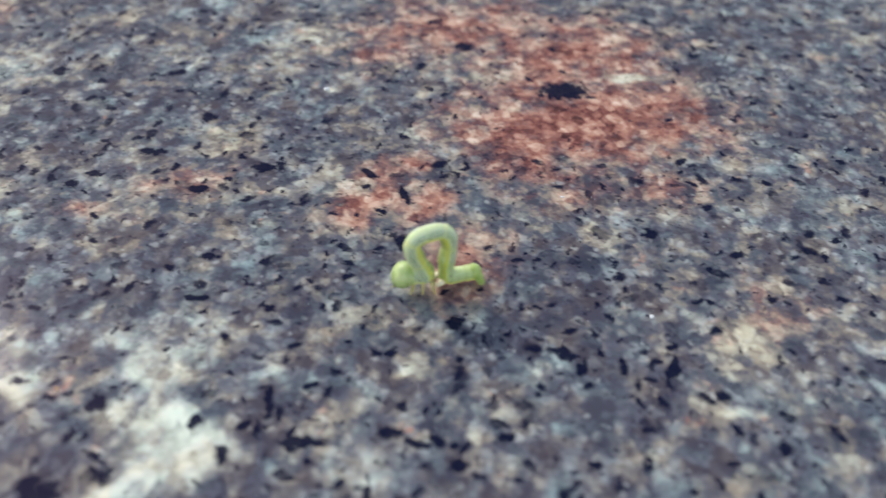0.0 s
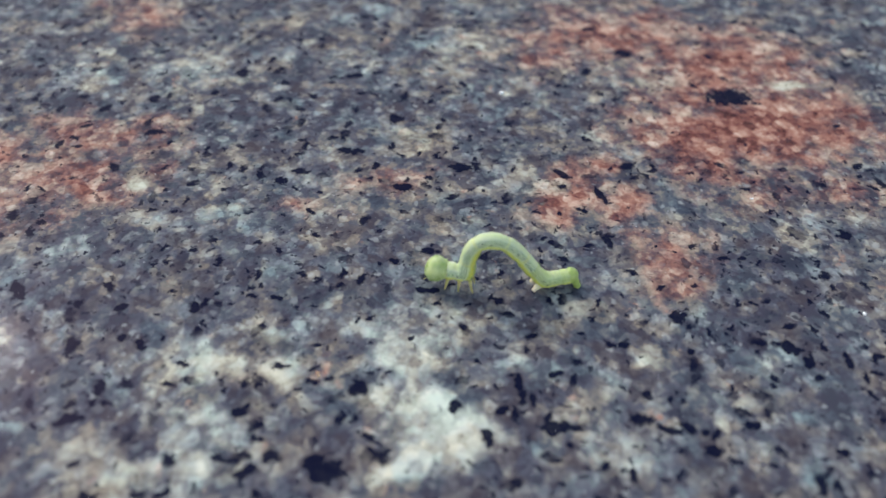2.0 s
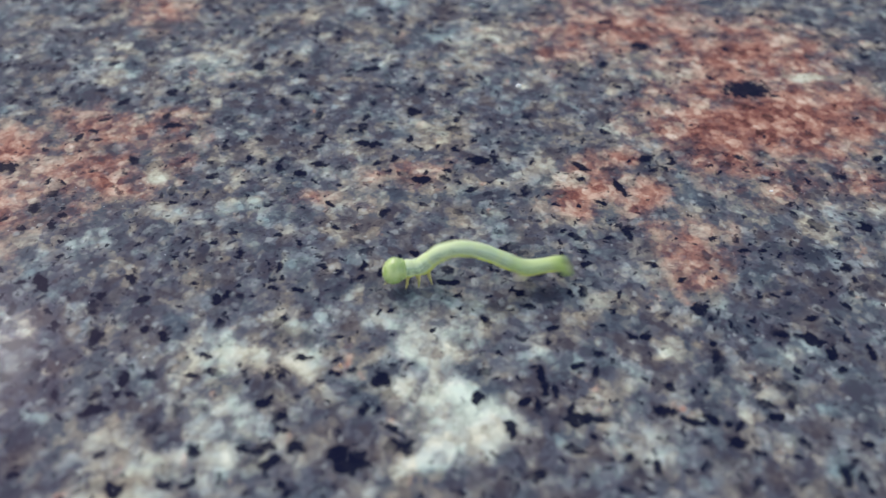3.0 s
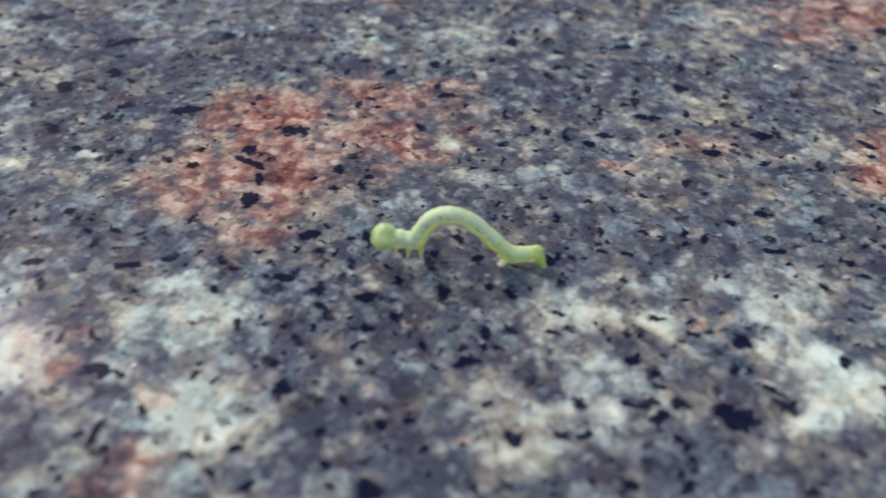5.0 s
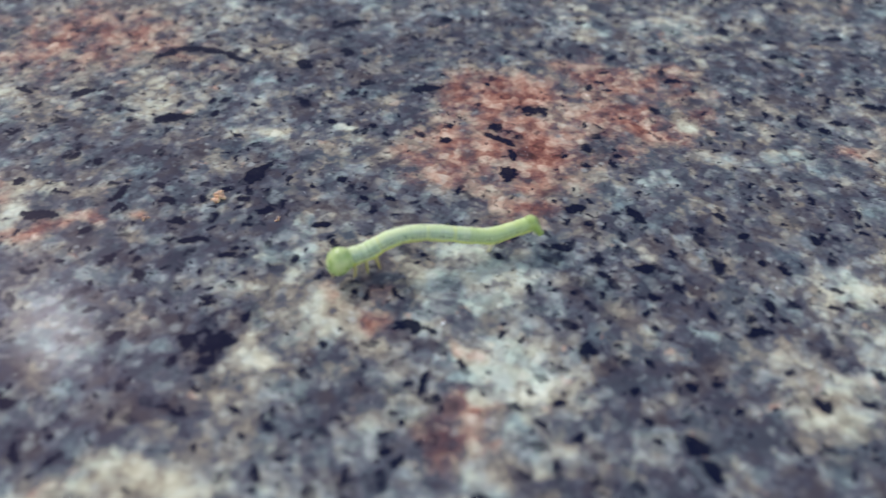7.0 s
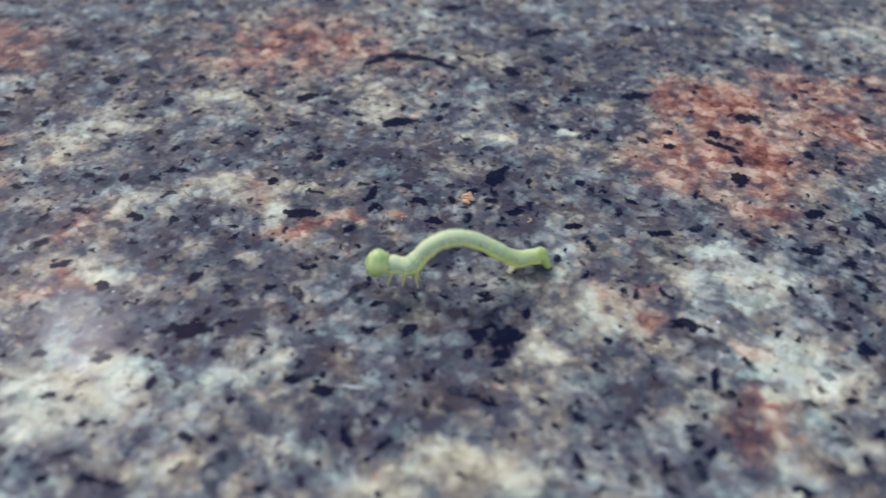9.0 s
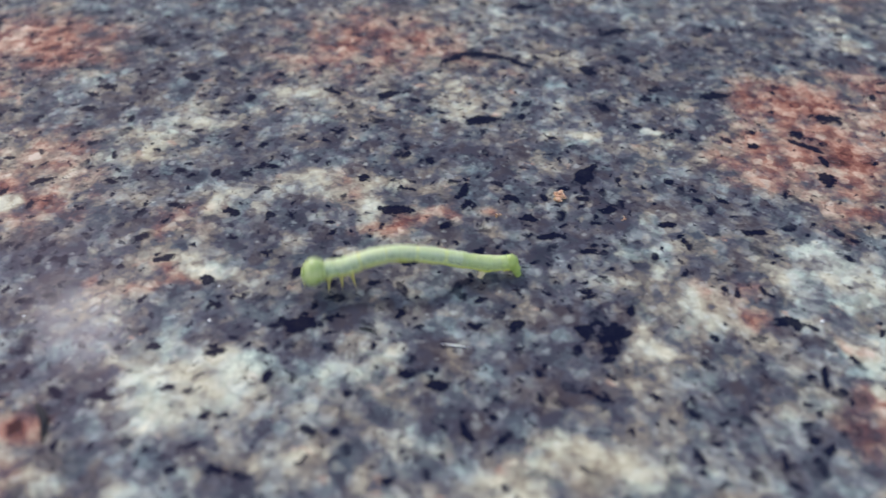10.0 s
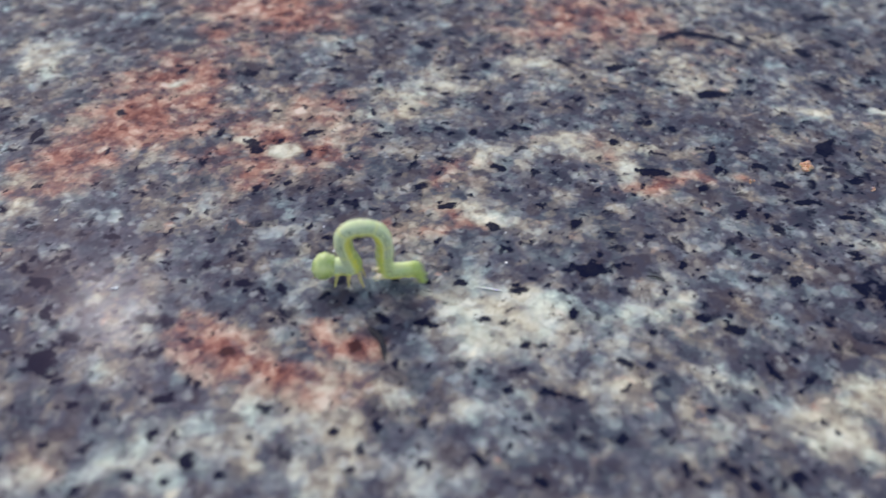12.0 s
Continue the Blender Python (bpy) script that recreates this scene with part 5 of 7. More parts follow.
def motions():
    # the sliver waits out of view, then slides to follow the highlight
    glint_rows = [
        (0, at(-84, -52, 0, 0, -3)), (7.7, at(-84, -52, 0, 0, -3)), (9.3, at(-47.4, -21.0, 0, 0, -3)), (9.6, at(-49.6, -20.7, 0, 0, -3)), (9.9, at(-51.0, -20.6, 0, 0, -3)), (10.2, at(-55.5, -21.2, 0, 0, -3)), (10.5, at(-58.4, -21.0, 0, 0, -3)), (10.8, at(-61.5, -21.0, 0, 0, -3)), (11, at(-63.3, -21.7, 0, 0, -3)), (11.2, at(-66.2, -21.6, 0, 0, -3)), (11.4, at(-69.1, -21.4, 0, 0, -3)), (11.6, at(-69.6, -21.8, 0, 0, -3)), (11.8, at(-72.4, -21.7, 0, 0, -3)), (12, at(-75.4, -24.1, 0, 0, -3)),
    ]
    crawl = [
        (0, at(59.30, 2.00, 0, 0, 189.2)), (0.1, at(58.87, 2.25, 0, 0, 183.9)), (0.2, at(56.98, 1.74, 0, 0, 187.5)), (0.3, at(54.50, 2.15, 0, 0, 182.8)),
        (0.4, at(53.45, 1.94, 0, 0, 183.4)), (0.5, at(53.39, 1.98, 0, 0, 184.1)), (0.6, at(48.79, 1.86, 0, 0, 187.2)), (0.7, at(47.68, 1.50, 0, 0, 183.5)),
        (0.8, at(46.99, 1.82, 0, 0, 177.8)), (0.9, at(45.32, 2.12, 0, 0, 174.3)), (1, at(44.64, 1.76, 0, 0, 178.6)), (1.1, at(44.40, 1.87, 0, 0, 178.5)),
        (1.2, at(44.40, 1.75, 0, 0, 178.9)), (1.3, at(44.41, 1.76, 0, 0, 179.1)), (1.4, at(44.41, 1.75, 0, 0, 178.6)), (1.5, at(44.34, 1.77, 0, 0, 179.3)),
        (1.6, at(44.38, 1.78, 0, 0, 179.7)), (1.7, at(44.41, 1.76, 0, 0, 179.5)), (1.8, at(44.43, 1.80, 0, 0, 179.5)), (1.9, at(44.41, 1.77, 0, 0, 179.4)),
        (2, at(44.32, 1.75, 0, 0, 179.4)), (2.1, at(44.39, 1.81, 0, 0, 179.4)), (2.2, at(44.43, 1.75, 0, 0, 179.7)), (2.3, at(44.45, 1.74, 0, 0, 179.7)),
        (2.4, at(44.38, 1.79, 0, 0, 179.5)), (2.5, at(44.34, 1.77, 0, 0, 179.5)), (2.6, at(43.90, 1.76, 0, 0, 179.7)), (2.7, at(42.22, 1.75, 0, 0, 180.9)),
        (2.8, at(41.34, 1.30, 0, 0, 182.6)), (2.9, at(41.40, 1.22, 0, 0, 183.1)), (3, at(39.64, 0.82, 0, 0, 182.1)), (3.1, at(35.17, 0.97, 0, 0, 190.4)),
        (3.2, at(35.15, 0.74, 0, 0, 189.4)), (3.3, at(34.09, 0.71, 0, 0, 185.3)), (3.4, at(31.41, 0.91, 0, 0, 180.2)), (3.5, at(30.03, 1.21, 0, 0, 177.0)),
        (3.6, at(28.65, 0.27, 0, 0, 181.9)), (3.7, at(27.63, -0.37, 0, 0, 179.1)), (3.8, at(23.20, -0.18, 0, 0, 183.0)), (3.9, at(22.61, -0.13, 0, 0, 186.8)),
        (4, at(22.50, -0.13, 0, 0, 186.6)), (4.1, at(22.01, -0.09, 0, 0, 185.3)), (4.2, at(19.35, 0.29, 0, 0, 180.2)), (4.3, at(17.97, -0.05, 0, 0, 182.5)),
        (4.4, at(16.97, -1.05, 0, 0, 187.6)), (4.5, at(16.92, -1.06, 0, 0, 188.1)), (4.6, at(15.23, -1.72, 0, 0, 185.1)), (4.7, at(10.67, -1.80, 0, 0, 190.4)),
        (4.8, at(10.62, -1.94, 0, 0, 189.4)), (4.9, at(9.39, -1.81, 0, 0, 185.3)), (5, at(6.72, -1.45, 0, 0, 180.2)), (5.1, at(5.38, -1.06, 0, 0, 177.0)),
        (5.2, at(4.11, -1.75, 0, 0, 182.2)), (5.3, at(4.01, -1.82, 0, 0, 181.9)), (5.4, at(2.94, -2.31, 0, 0, 179.1)), (5.5, at(-1.35, -1.97, 0, 0, 183.0)),
        (5.6, at(-1.96, -1.69, 0, 0, 186.8)), (5.7, at(-2.03, -1.71, 0, 0, 186.6)), (5.8, at(-5.12, -2.51, 0, 0, 191.0)), (5.9, at(-7.51, -2.84, 0, 0, 190.0)),
        (6, at(-7.58, -2.87, 0, 0, 190.4)), (6.1, at(-9.11, -3.28, 0, 0, 189.8)), (6.2, at(-13.72, -3.90, 0, 0, 193.2)), (6.3, at(-13.75, -3.89, 0, 0, 191.1)),
        (6.4, at(-15.69, -3.61, 0, 0, 184.1)), (6.5, at(-18.02, -4.24, 0, 0, 187.5)), (6.6, at(-19.55, -5.33, 0, 0, 193.1)), (6.7, at(-19.93, -6.48, 0, 0, 198.8)),
        (6.8, at(-20.03, -6.41, 0, 0, 199.1)), (6.9, at(-20.15, -6.44, 0, 0, 199.1)), (7, at(-20.92, -6.72, 0, 0, 199.5)), (7.1, at(-24.56, -8.11, 0, 0, 198.3)),
        (7.2, at(-26.27, -8.42, 0, 0, 202.4)), (7.3, at(-26.33, -8.41, 0, 0, 200.0)), (7.4, at(-28.58, -7.64, 0, 0, 184.3)), (7.5, at(-30.82, -8.16, 0, 0, 187.0)),
        (7.6, at(-31.84, -8.45, 0, 0, 187.2)), (7.7, at(-32.44, -8.33, 0, 0, 186.8)), (7.8, at(-32.44, -8.33, 0, 0, 186.8)), (7.9, at(-32.71, -8.55, 0, 0, 185.5)),
        (8, at(-36.88, -9.02, 0, 0, 184.9)), (8.1, at(-38.77, -9.04, 0, 0, 187.6)), (8.2, at(-38.73, -9.05, 0, 0, 187.4)), (8.3, at(-41.28, -9.08, 0, 0, 184.3)),
        (8.4, at(-41.95, -9.60, 0, 0, 188.6)), (8.5, at(-42.18, -9.73, 0, 0, 189.4)), (8.6, at(-42.11, -9.74, 0, 0, 189.7)), (8.7, at(-42.12, -9.72, 0, 0, 189.5)),
        (8.8, at(-42.15, -9.73, 0, 0, 189.5)), (8.9, at(-42.65, -9.83, 0, 0, 189.7)), (9, at(-43.17, -10.78, 0, 0, 196.0)), (9.1, at(-44.10, -11.23, 0, 0, 197.2)),
        (9.2, at(-44.91, -11.55, 0, 0, 197.5)), (9.3, at(-45.05, -11.68, 0, 0, 198.0)), (9.4, at(-47.57, -12.39, 0, 0, 198.9)), (9.5, at(-51.27, -13.00, 0, 0, 208.1)),
        (9.6, at(-51.27, -13.01, 0, 0, 207.3)), (9.7, at(-51.80, -12.24, 0, 0, 192.9)), (9.8, at(-53.83, -11.39, 0, 0, 181.3)), (9.9, at(-55.84, -10.81, 0, 0, 176.2)),
        (10, at(-56.90, -13.42, 0, 0, 193.2)), (10.1, at(-57.07, -14.43, 0, 0, 198.8)), (10.2, at(-57.34, -14.90, 0, 0, 200.6)), (10.3, at(-57.40, -14.94, 0, 0, 200.6)),
        (10.4, at(-59.98, -16.26, 0, 0, 196.9)), (10.5, at(-63.58, -16.62, 0, 0, 208.0)), (10.6, at(-63.61, -16.58, 0, 0, 207.5)), (10.7, at(-64.71, -16.35, 0, 0, 197.3)),
        (10.8, at(-67.35, -18.06, 0, 0, 203.4)), (10.9, at(-68.79, -19.06, 0, 0, 206.3)), (11, at(-68.99, -19.48, 0, 0, 207.2)), (11.1, at(-70.22, -20.07, 0, 0, 207.6)),
        (11.2, at(-74.54, -22.29, 0, 0, 209.1)), (11.3, at(-74.52, -22.34, 0, 0, 207.4)), (11.4, at(-76.42, -22.09, 0, 0, 195.2)), (11.5, at(-79.12, -22.75, 0, 0, 194.7)),
        (11.6, at(-80.47, -22.99, 0, 0, 193.6)), (11.7, at(-81.16, -23.39, 0, 0, 195.5)), (11.8, at(-81.14, -23.45, 0, 0, 195.3)), (11.9, at(-83.57, -24.81, 0, 0, 190.4)),
        (12, at(-86.52, -24.98, 0, 0, 193.9)),
    ]
    head_rows = [
        (0, at(3.32, 0.00, 2.30, -5, -9)), (0.1, at(3.75, 0.00, 2.30, -5, -6)), (0.2, at(5.55, -0.00, 3.10, -1, -1)), (0.3, at(8.00, 0.00, 2.30, -5, 10)),
        (0.4, at(8.99, -0.00, 2.30, -5, -2)), (0.5, at(8.98, -0.00, 2.30, -5, -2)), (0.6, at(4.36, 0.00, 2.30, -5, -6)), (0.7, at(3.31, 0.00, 2.30, -5, -2)),
        (0.8, at(3.93, 0.00, 2.30, -5, -6)), (0.9, at(5.49, 0.00, 2.30, -5, -5)), (1, at(6.21, -0.00, 2.30, -5, -8)), (1.1, at(6.51, -0.00, 2.30, -4, -10)),
        (1.2, at(6.47, 0.00, 2.30, -5, -11)), (1.3, at(6.48, 0.00, 2.30, -5, -9)), (1.4, at(6.48, -0.00, 2.30, -4, -9)), (1.5, at(6.44, -0.00, 2.30, -5, -9)),
        (1.6, at(6.38, 0.00, 2.30, -5, -11)), (1.7, at(6.40, 0.00, 2.30, -5, -10)), (1.8, at(6.44, 0.00, 2.30, -5, -10)), (1.9, at(6.44, 0.00, 2.30, -5, -10)),
        (2, at(6.46, 0.00, 2.30, -5, -11)), (2.1, at(6.42, -0.00, 2.30, -5, -11)), (2.2, at(6.41, 0.00, 2.30, -5, -11)), (2.3, at(6.39, -0.00, 2.30, -5, -11)),
        (2.4, at(6.40, -0.00, 2.30, -5, -11)), (2.5, at(6.42, 0.00, 2.30, -5, -11)), (2.6, at(6.93, -0.00, 2.30, -5, -13)), (2.7, at(8.54, 0.00, 2.30, -5, -0)),
        (2.8, at(9.41, 0.00, 2.30, -5, 6)), (2.9, at(9.50, 0.00, 2.30, -5, 7)), (3, at(7.75, 0.00, 2.30, -5, 9)), (3.1, at(3.35, 0.00, 2.30, -5, 5)),
        (3.2, at(3.34, -0.00, 2.30, -5, 5)), (3.3, at(4.36, 0.00, 3.10, -1, -1)), (3.4, at(7.00, -0.00, 3.10, -2, -3)), (3.5, at(8.36, -0.00, 2.30, -5, -1)),
        (3.6, at(9.72, 0.00, 2.30, -5, 1)), (3.7, at(8.72, 0.00, 2.30, -5, 6)), (3.8, at(4.31, 0.00, 2.30, -5, -3)), (3.9, at(3.77, 0.00, 2.30, -5, -7)),
        (4, at(3.88, -0.00, 2.30, -5, -5)), (4.1, at(4.36, 0.00, 3.10, -1, -1)), (4.2, at(7.00, -0.00, 3.10, -2, -3)), (4.3, at(8.38, 0.00, 2.30, -5, 6)),
        (4.4, at(9.41, 0.00, 2.30, -5, 6)), (4.5, at(9.50, 0.00, 2.30, -5, 7)), (4.6, at(7.75, 0.00, 2.30, -5, 9)), (4.7, at(3.35, -0.00, 2.30, -5, 5)),
        (4.8, at(3.34, -0.00, 2.30, -5, 5)), (4.9, at(4.36, 0.00, 3.10, -1, -1)), (5, at(7.00, -0.00, 3.10, -2, -3)), (5.1, at(8.36, -0.00, 2.30, -5, -1)),
        (5.2, at(9.61, 0.00, 2.30, -5, -1)), (5.3, at(9.72, 0.00, 2.30, -5, 1)), (5.4, at(8.72, 0.00, 2.30, -5, 6)), (5.5, at(4.31, 0.00, 2.30, -5, -3)),
        (5.6, at(3.77, 0.00, 2.30, -5, -7)), (5.7, at(3.88, -0.00, 2.30, -5, -5)), (5.8, at(6.97, 0.00, 3.10, -2, -1)), (5.9, at(9.29, 0.00, 2.30, -5, 3)),
        (6, at(9.43, 0.00, 2.30, -5, 3)), (6.1, at(7.81, 0.00, 2.30, -5, 4)), (6.2, at(3.20, -0.00, 2.30, -5, -1)), (6.3, at(3.26, -0.00, 2.30, -5, 1)),
        (6.4, at(4.95, 0.00, 3.10, -2, -7)), (6.5, at(7.30, 0.00, 3.10, -2, -5)), (6.6, at(9.04, -0.00, 2.30, -5, 5)), (6.7, at(9.56, 0.00, 2.30, -4, 13)),
        (6.8, at(9.64, -0.00, 2.30, -4, 10)), (6.9, at(9.80, 0.00, 2.30, -5, 10)), (7, at(8.97, 0.00, 2.30, -5, 12)), (7.1, at(5.01, 0.00, 2.30, -5, 11)),
        (7.2, at(3.43, -0.00, 2.30, -5, 6)), (7.3, at(3.47, 0.00, 2.30, -5, 5)), (7.4, at(5.44, 0.00, 3.10, -2, -20)), (7.5, at(7.66, 0.00, 3.10, -2, -14)),
        (7.6, at(8.68, 0.00, 2.30, -5, -5)), (7.7, at(9.27, -0.00, 2.30, -4, -9)), (7.8, at(9.27, -0.00, 2.30, -4, -9)), (7.9, at(8.97, 0.00, 2.30, -5, 12)),
        (8, at(4.78, 0.00, 2.30, -5, 15)), (8.1, at(2.90, 0.00, 2.30, -5, 11)), (8.2, at(2.94, 0.00, 2.30, -5, 10)), (8.3, at(5.49, 0.00, 2.30, -5, -5)),
        (8.4, at(6.21, 0.00, 2.30, -5, -8)), (8.5, at(6.46, 0.00, 2.30, -5, -11)), (8.6, at(6.39, 0.00, 2.30, -5, -11)), (8.7, at(6.40, 0.00, 2.30, -5, -11)),
        (8.8, at(6.42, 0.00, 2.30, -5, -11)), (8.9, at(6.93, 0.00, 2.30, -5, -13)), (9, at(7.66, 0.00, 3.10, -2, -14)), (9.1, at(8.68, -0.00, 2.30, -5, -5)),
        (9.2, at(9.54, -0.00, 2.30, -4, 3)), (9.3, at(9.72, 0.00, 2.30, -4, 11)), (9.4, at(7.33, 0.00, 2.30, -5, 10)), (9.5, at(3.70, -0.00, 2.30, -5, 0)),
        (9.6, at(3.63, -0.00, 2.30, -5, 2)), (9.7, at(3.95, 0.00, 2.30, -5, -4)), (9.8, at(5.83, -0.00, 3.10, -2, -11)), (9.9, at(7.84, 0.00, 3.10, -2, -0)),
        (10, at(9.12, -0.00, 2.30, -4, 7)), (10.1, at(9.54, 0.00, 2.30, -4, 5)), (10.2, at(9.79, 0.00, 2.30, -4, 9)), (10.3, at(9.83, -0.00, 2.30, -4, 10)),
        (10.4, at(7.12, 0.00, 2.30, -5, 13)), (10.5, at(3.62, 0.00, 2.30, -5, 2)), (10.6, at(3.66, -0.00, 2.30, -5, 2)), (10.7, at(4.55, -0.00, 3.10, -1, -8)),
        (10.8, at(7.64, -0.00, 2.30, -5, 13)), (10.9, at(9.41, 0.00, 2.30, -4, 10)), (11, at(9.67, 0.00, 2.30, -4, 4)), (11.1, at(8.31, 0.00, 2.30, -4, 6)),
        (11.2, at(3.57, -0.00, 2.30, -5, 0)), (11.3, at(3.53, 0.00, 2.30, -5, 0)), (11.4, at(5.09, 0.00, 3.10, -2, -7)), (11.5, at(7.76, 0.00, 3.10, -2, -4)),
        (11.6, at(9.08, 0.00, 2.30, -5, 4)), (11.7, at(9.69, -0.00, 2.30, -4, -2)), (11.8, at(9.69, 0.00, 2.30, -4, -1)), (11.9, at(7.00, 0.00, 2.30, -4, 0)),
        (12, at(4.10, 0.00, 2.30, -5, -5)),
    ]
    tail_rows = [
        (0, at(-3.32, -0.00, 1.35, -0, -1)), (0.1, at(-3.75, -0.00, 1.35, -0, -2)), (0.2, at(-5.55, 0.00, 1.35, 0, -5)), (0.3, at(-8.00, -0.00, 1.35, 0, 1)),
        (0.4, at(-8.99, 0.00, 1.35, 0, -2)), (0.5, at(-8.98, 0.00, 1.35, -0, -1)), (0.6, at(-4.36, -0.00, 1.35, -0, -1)), (0.7, at(-3.31, -0.00, 1.35, 0, 4)),
        (0.8, at(-3.93, -0.00, 1.35, 0, 6)), (0.9, at(-5.49, -0.00, 1.35, -0, 13)), (1, at(-6.21, 0.00, 1.35, -0, 8)), (1.1, at(-6.51, 0.00, 1.35, -0, 8)),
        (1.2, at(-6.47, -0.00, 1.35, -0, 7)), (1.3, at(-6.48, -0.00, 1.35, -0, 8)), (1.4, at(-6.48, 0.00, 1.35, -0, 6)), (1.5, at(-6.44, 0.00, 1.35, 0, 8)),
        (1.6, at(-6.38, -0.00, 1.35, 0, 10)), (1.7, at(-6.40, -0.00, 1.35, -0, 9)), (1.8, at(-6.44, -0.00, 1.35, 0, 10)), (1.9, at(-6.44, -0.00, 1.35, 0, 10)),
        (2, at(-6.46, -0.00, 1.35, 0, 10)), (2.1, at(-6.42, 0.00, 1.35, 0, 10)), (2.2, at(-6.41, -0.00, 1.35, -0, 10)), (2.3, at(-6.39, 0.00, 1.35, 0, 11)),
        (2.4, at(-6.40, 0.00, 1.35, 0, 10)), (2.5, at(-6.42, -0.00, 1.35, 0, 10)), (2.6, at(-6.93, 0.00, 1.35, -0, 10)), (2.7, at(-8.54, -0.00, 1.35, 0, 8)),
        (2.8, at(-9.41, -0.00, 1.35, 0, -2)), (2.9, at(-9.50, -0.00, 1.35, 0, -2)), (3, at(-7.75, -0.00, 2.60, -11, -3)), (3.1, at(-3.35, 0.00, 1.35, -0, -8)),
        (3.2, at(-3.34, 0.00, 1.35, 0, -7)), (3.3, at(-4.36, -0.00, 1.35, -0, -3)), (3.4, at(-7.00, 0.00, 1.35, 0, 2)), (3.5, at(-8.36, 0.00, 1.35, -0, 5)),
        (3.6, at(-9.72, -0.00, 1.35, -0, 2)), (3.7, at(-8.72, 0.00, 2.60, -11, 3)), (3.8, at(-4.31, -0.00, 2.60, -15, -4)), (3.9, at(-3.77, -0.00, 1.35, 0, -3)),
        (4, at(-3.88, 0.00, 1.35, -0, -0)), (4.1, at(-4.36, -0.00, 1.35, -0, -3)), (4.2, at(-7.00, 0.00, 1.35, 0, 2)), (4.3, at(-8.38, -0.00, 1.35, 0, 5)),
        (4.4, at(-9.41, -0.00, 1.35, 0, -2)), (4.5, at(-9.50, -0.00, 1.35, 0, -2)), (4.6, at(-7.75, -0.00, 2.60, -11, -3)), (4.7, at(-3.35, 0.00, 1.35, -0, -8)),
        (4.8, at(-3.34, 0.00, 1.35, 0, -7)), (4.9, at(-4.36, -0.00, 1.35, -0, -3)), (5, at(-7.00, 0.00, 1.35, 0, 2)), (5.1, at(-8.36, 0.00, 1.35, -0, 5)),
        (5.2, at(-9.61, -0.00, 1.35, 0, 0)), (5.3, at(-9.72, -0.00, 1.35, -0, 2)), (5.4, at(-8.72, -0.00, 2.60, -11, 3)), (5.5, at(-4.31, -0.00, 2.60, -15, -4)),
        (5.6, at(-3.77, -0.00, 1.35, 0, -3)), (5.7, at(-3.88, 0.00, 1.35, -0, -0)), (5.8, at(-6.97, -0.00, 1.35, 0, -5)), (5.9, at(-9.29, -0.00, 1.35, 0, -5)),
        (6, at(-9.43, -0.00, 1.35, 0, -5)), (6.1, at(-7.81, -0.00, 2.60, -11, -2)), (6.2, at(-3.20, 0.00, 1.35, 0, -14)), (6.3, at(-3.26, 0.00, 1.35, 0, -12)),
        (6.4, at(-4.95, -0.00, 1.35, 0, -3)), (6.5, at(-7.30, -0.00, 1.35, 0, -8)), (6.6, at(-9.04, 0.00, 1.35, -0, -13)), (6.7, at(-9.56, 0.00, 1.35, 0, -18)),
        (6.8, at(-9.64, 0.00, 1.35, 0, -17)), (6.9, at(-9.80, -0.00, 1.35, 0, -18)), (7, at(-8.97, -0.00, 2.60, -9, 1)), (7.1, at(-5.01, -0.00, 2.60, -13, -16)),
        (7.2, at(-3.43, -0.00, 1.35, 0, -15)), (7.3, at(-3.47, -0.00, 1.35, -0, -17)), (7.4, at(-5.44, -0.00, 1.35, 0, 1)), (7.5, at(-7.66, -0.00, 1.35, 0, 1)),
        (7.6, at(-8.68, -0.00, 1.35, -0, -6)), (7.7, at(-9.27, 0.00, 1.35, 0, -1)), (7.8, at(-9.27, 0.00, 1.35, 0, -1)), (7.9, at(-8.97, -0.00, 2.60, -9, 1)),
        (8, at(-4.78, -0.00, 2.60, -13, -13)), (8.1, at(-2.90, -0.00, 1.35, 0, -5)), (8.2, at(-2.94, -0.00, 1.35, -0, -7)), (8.3, at(-5.49, -0.00, 1.35, -0, 13)),
        (8.4, at(-6.21, -0.00, 1.35, -0, 8)), (8.5, at(-6.46, -0.00, 1.35, 0, 10)), (8.6, at(-6.39, -0.00, 1.35, 0, 11)), (8.7, at(-6.40, -0.00, 1.35, 0, 10)),
        (8.8, at(-6.42, -0.00, 1.35, 0, 10)), (8.9, at(-6.93, -0.00, 1.35, -0, 10)), (9, at(-7.66, -0.00, 1.35, 0, 1)), (9.1, at(-8.68, 0.00, 1.35, -0, -6)),
        (9.2, at(-9.54, 0.00, 1.35, -0, -10)), (9.3, at(-9.72, -0.00, 1.35, -0, -15)), (9.4, at(-7.33, -0.00, 2.60, -15, -2)), (9.5, at(-3.70, 0.00, 1.35, 0, -14)),
        (9.6, at(-3.63, 0.00, 1.35, 0, -17)), (9.7, at(-3.95, -0.00, 1.35, 0, -3)), (9.8, at(-5.83, -0.00, 1.35, -0, 10)), (9.9, at(-7.84, -0.00, 1.35, -0, 14)),
        (10, at(-9.12, 0.00, 1.35, 0, -5)), (10.1, at(-9.54, -0.00, 1.35, 0, -10)), (10.2, at(-9.79, -0.00, 1.35, 0, -12)), (10.3, at(-9.83, 0.00, 1.35, 0, -12)),
        (10.4, at(-7.12, 0.00, 2.60, -13, -7)), (10.5, at(-3.62, 0.00, 1.35, 0, -12)), (10.6, at(-3.66, 0.00, 1.35, 0, -12)), (10.7, at(-4.55, 0.00, 1.35, 0, -4)),
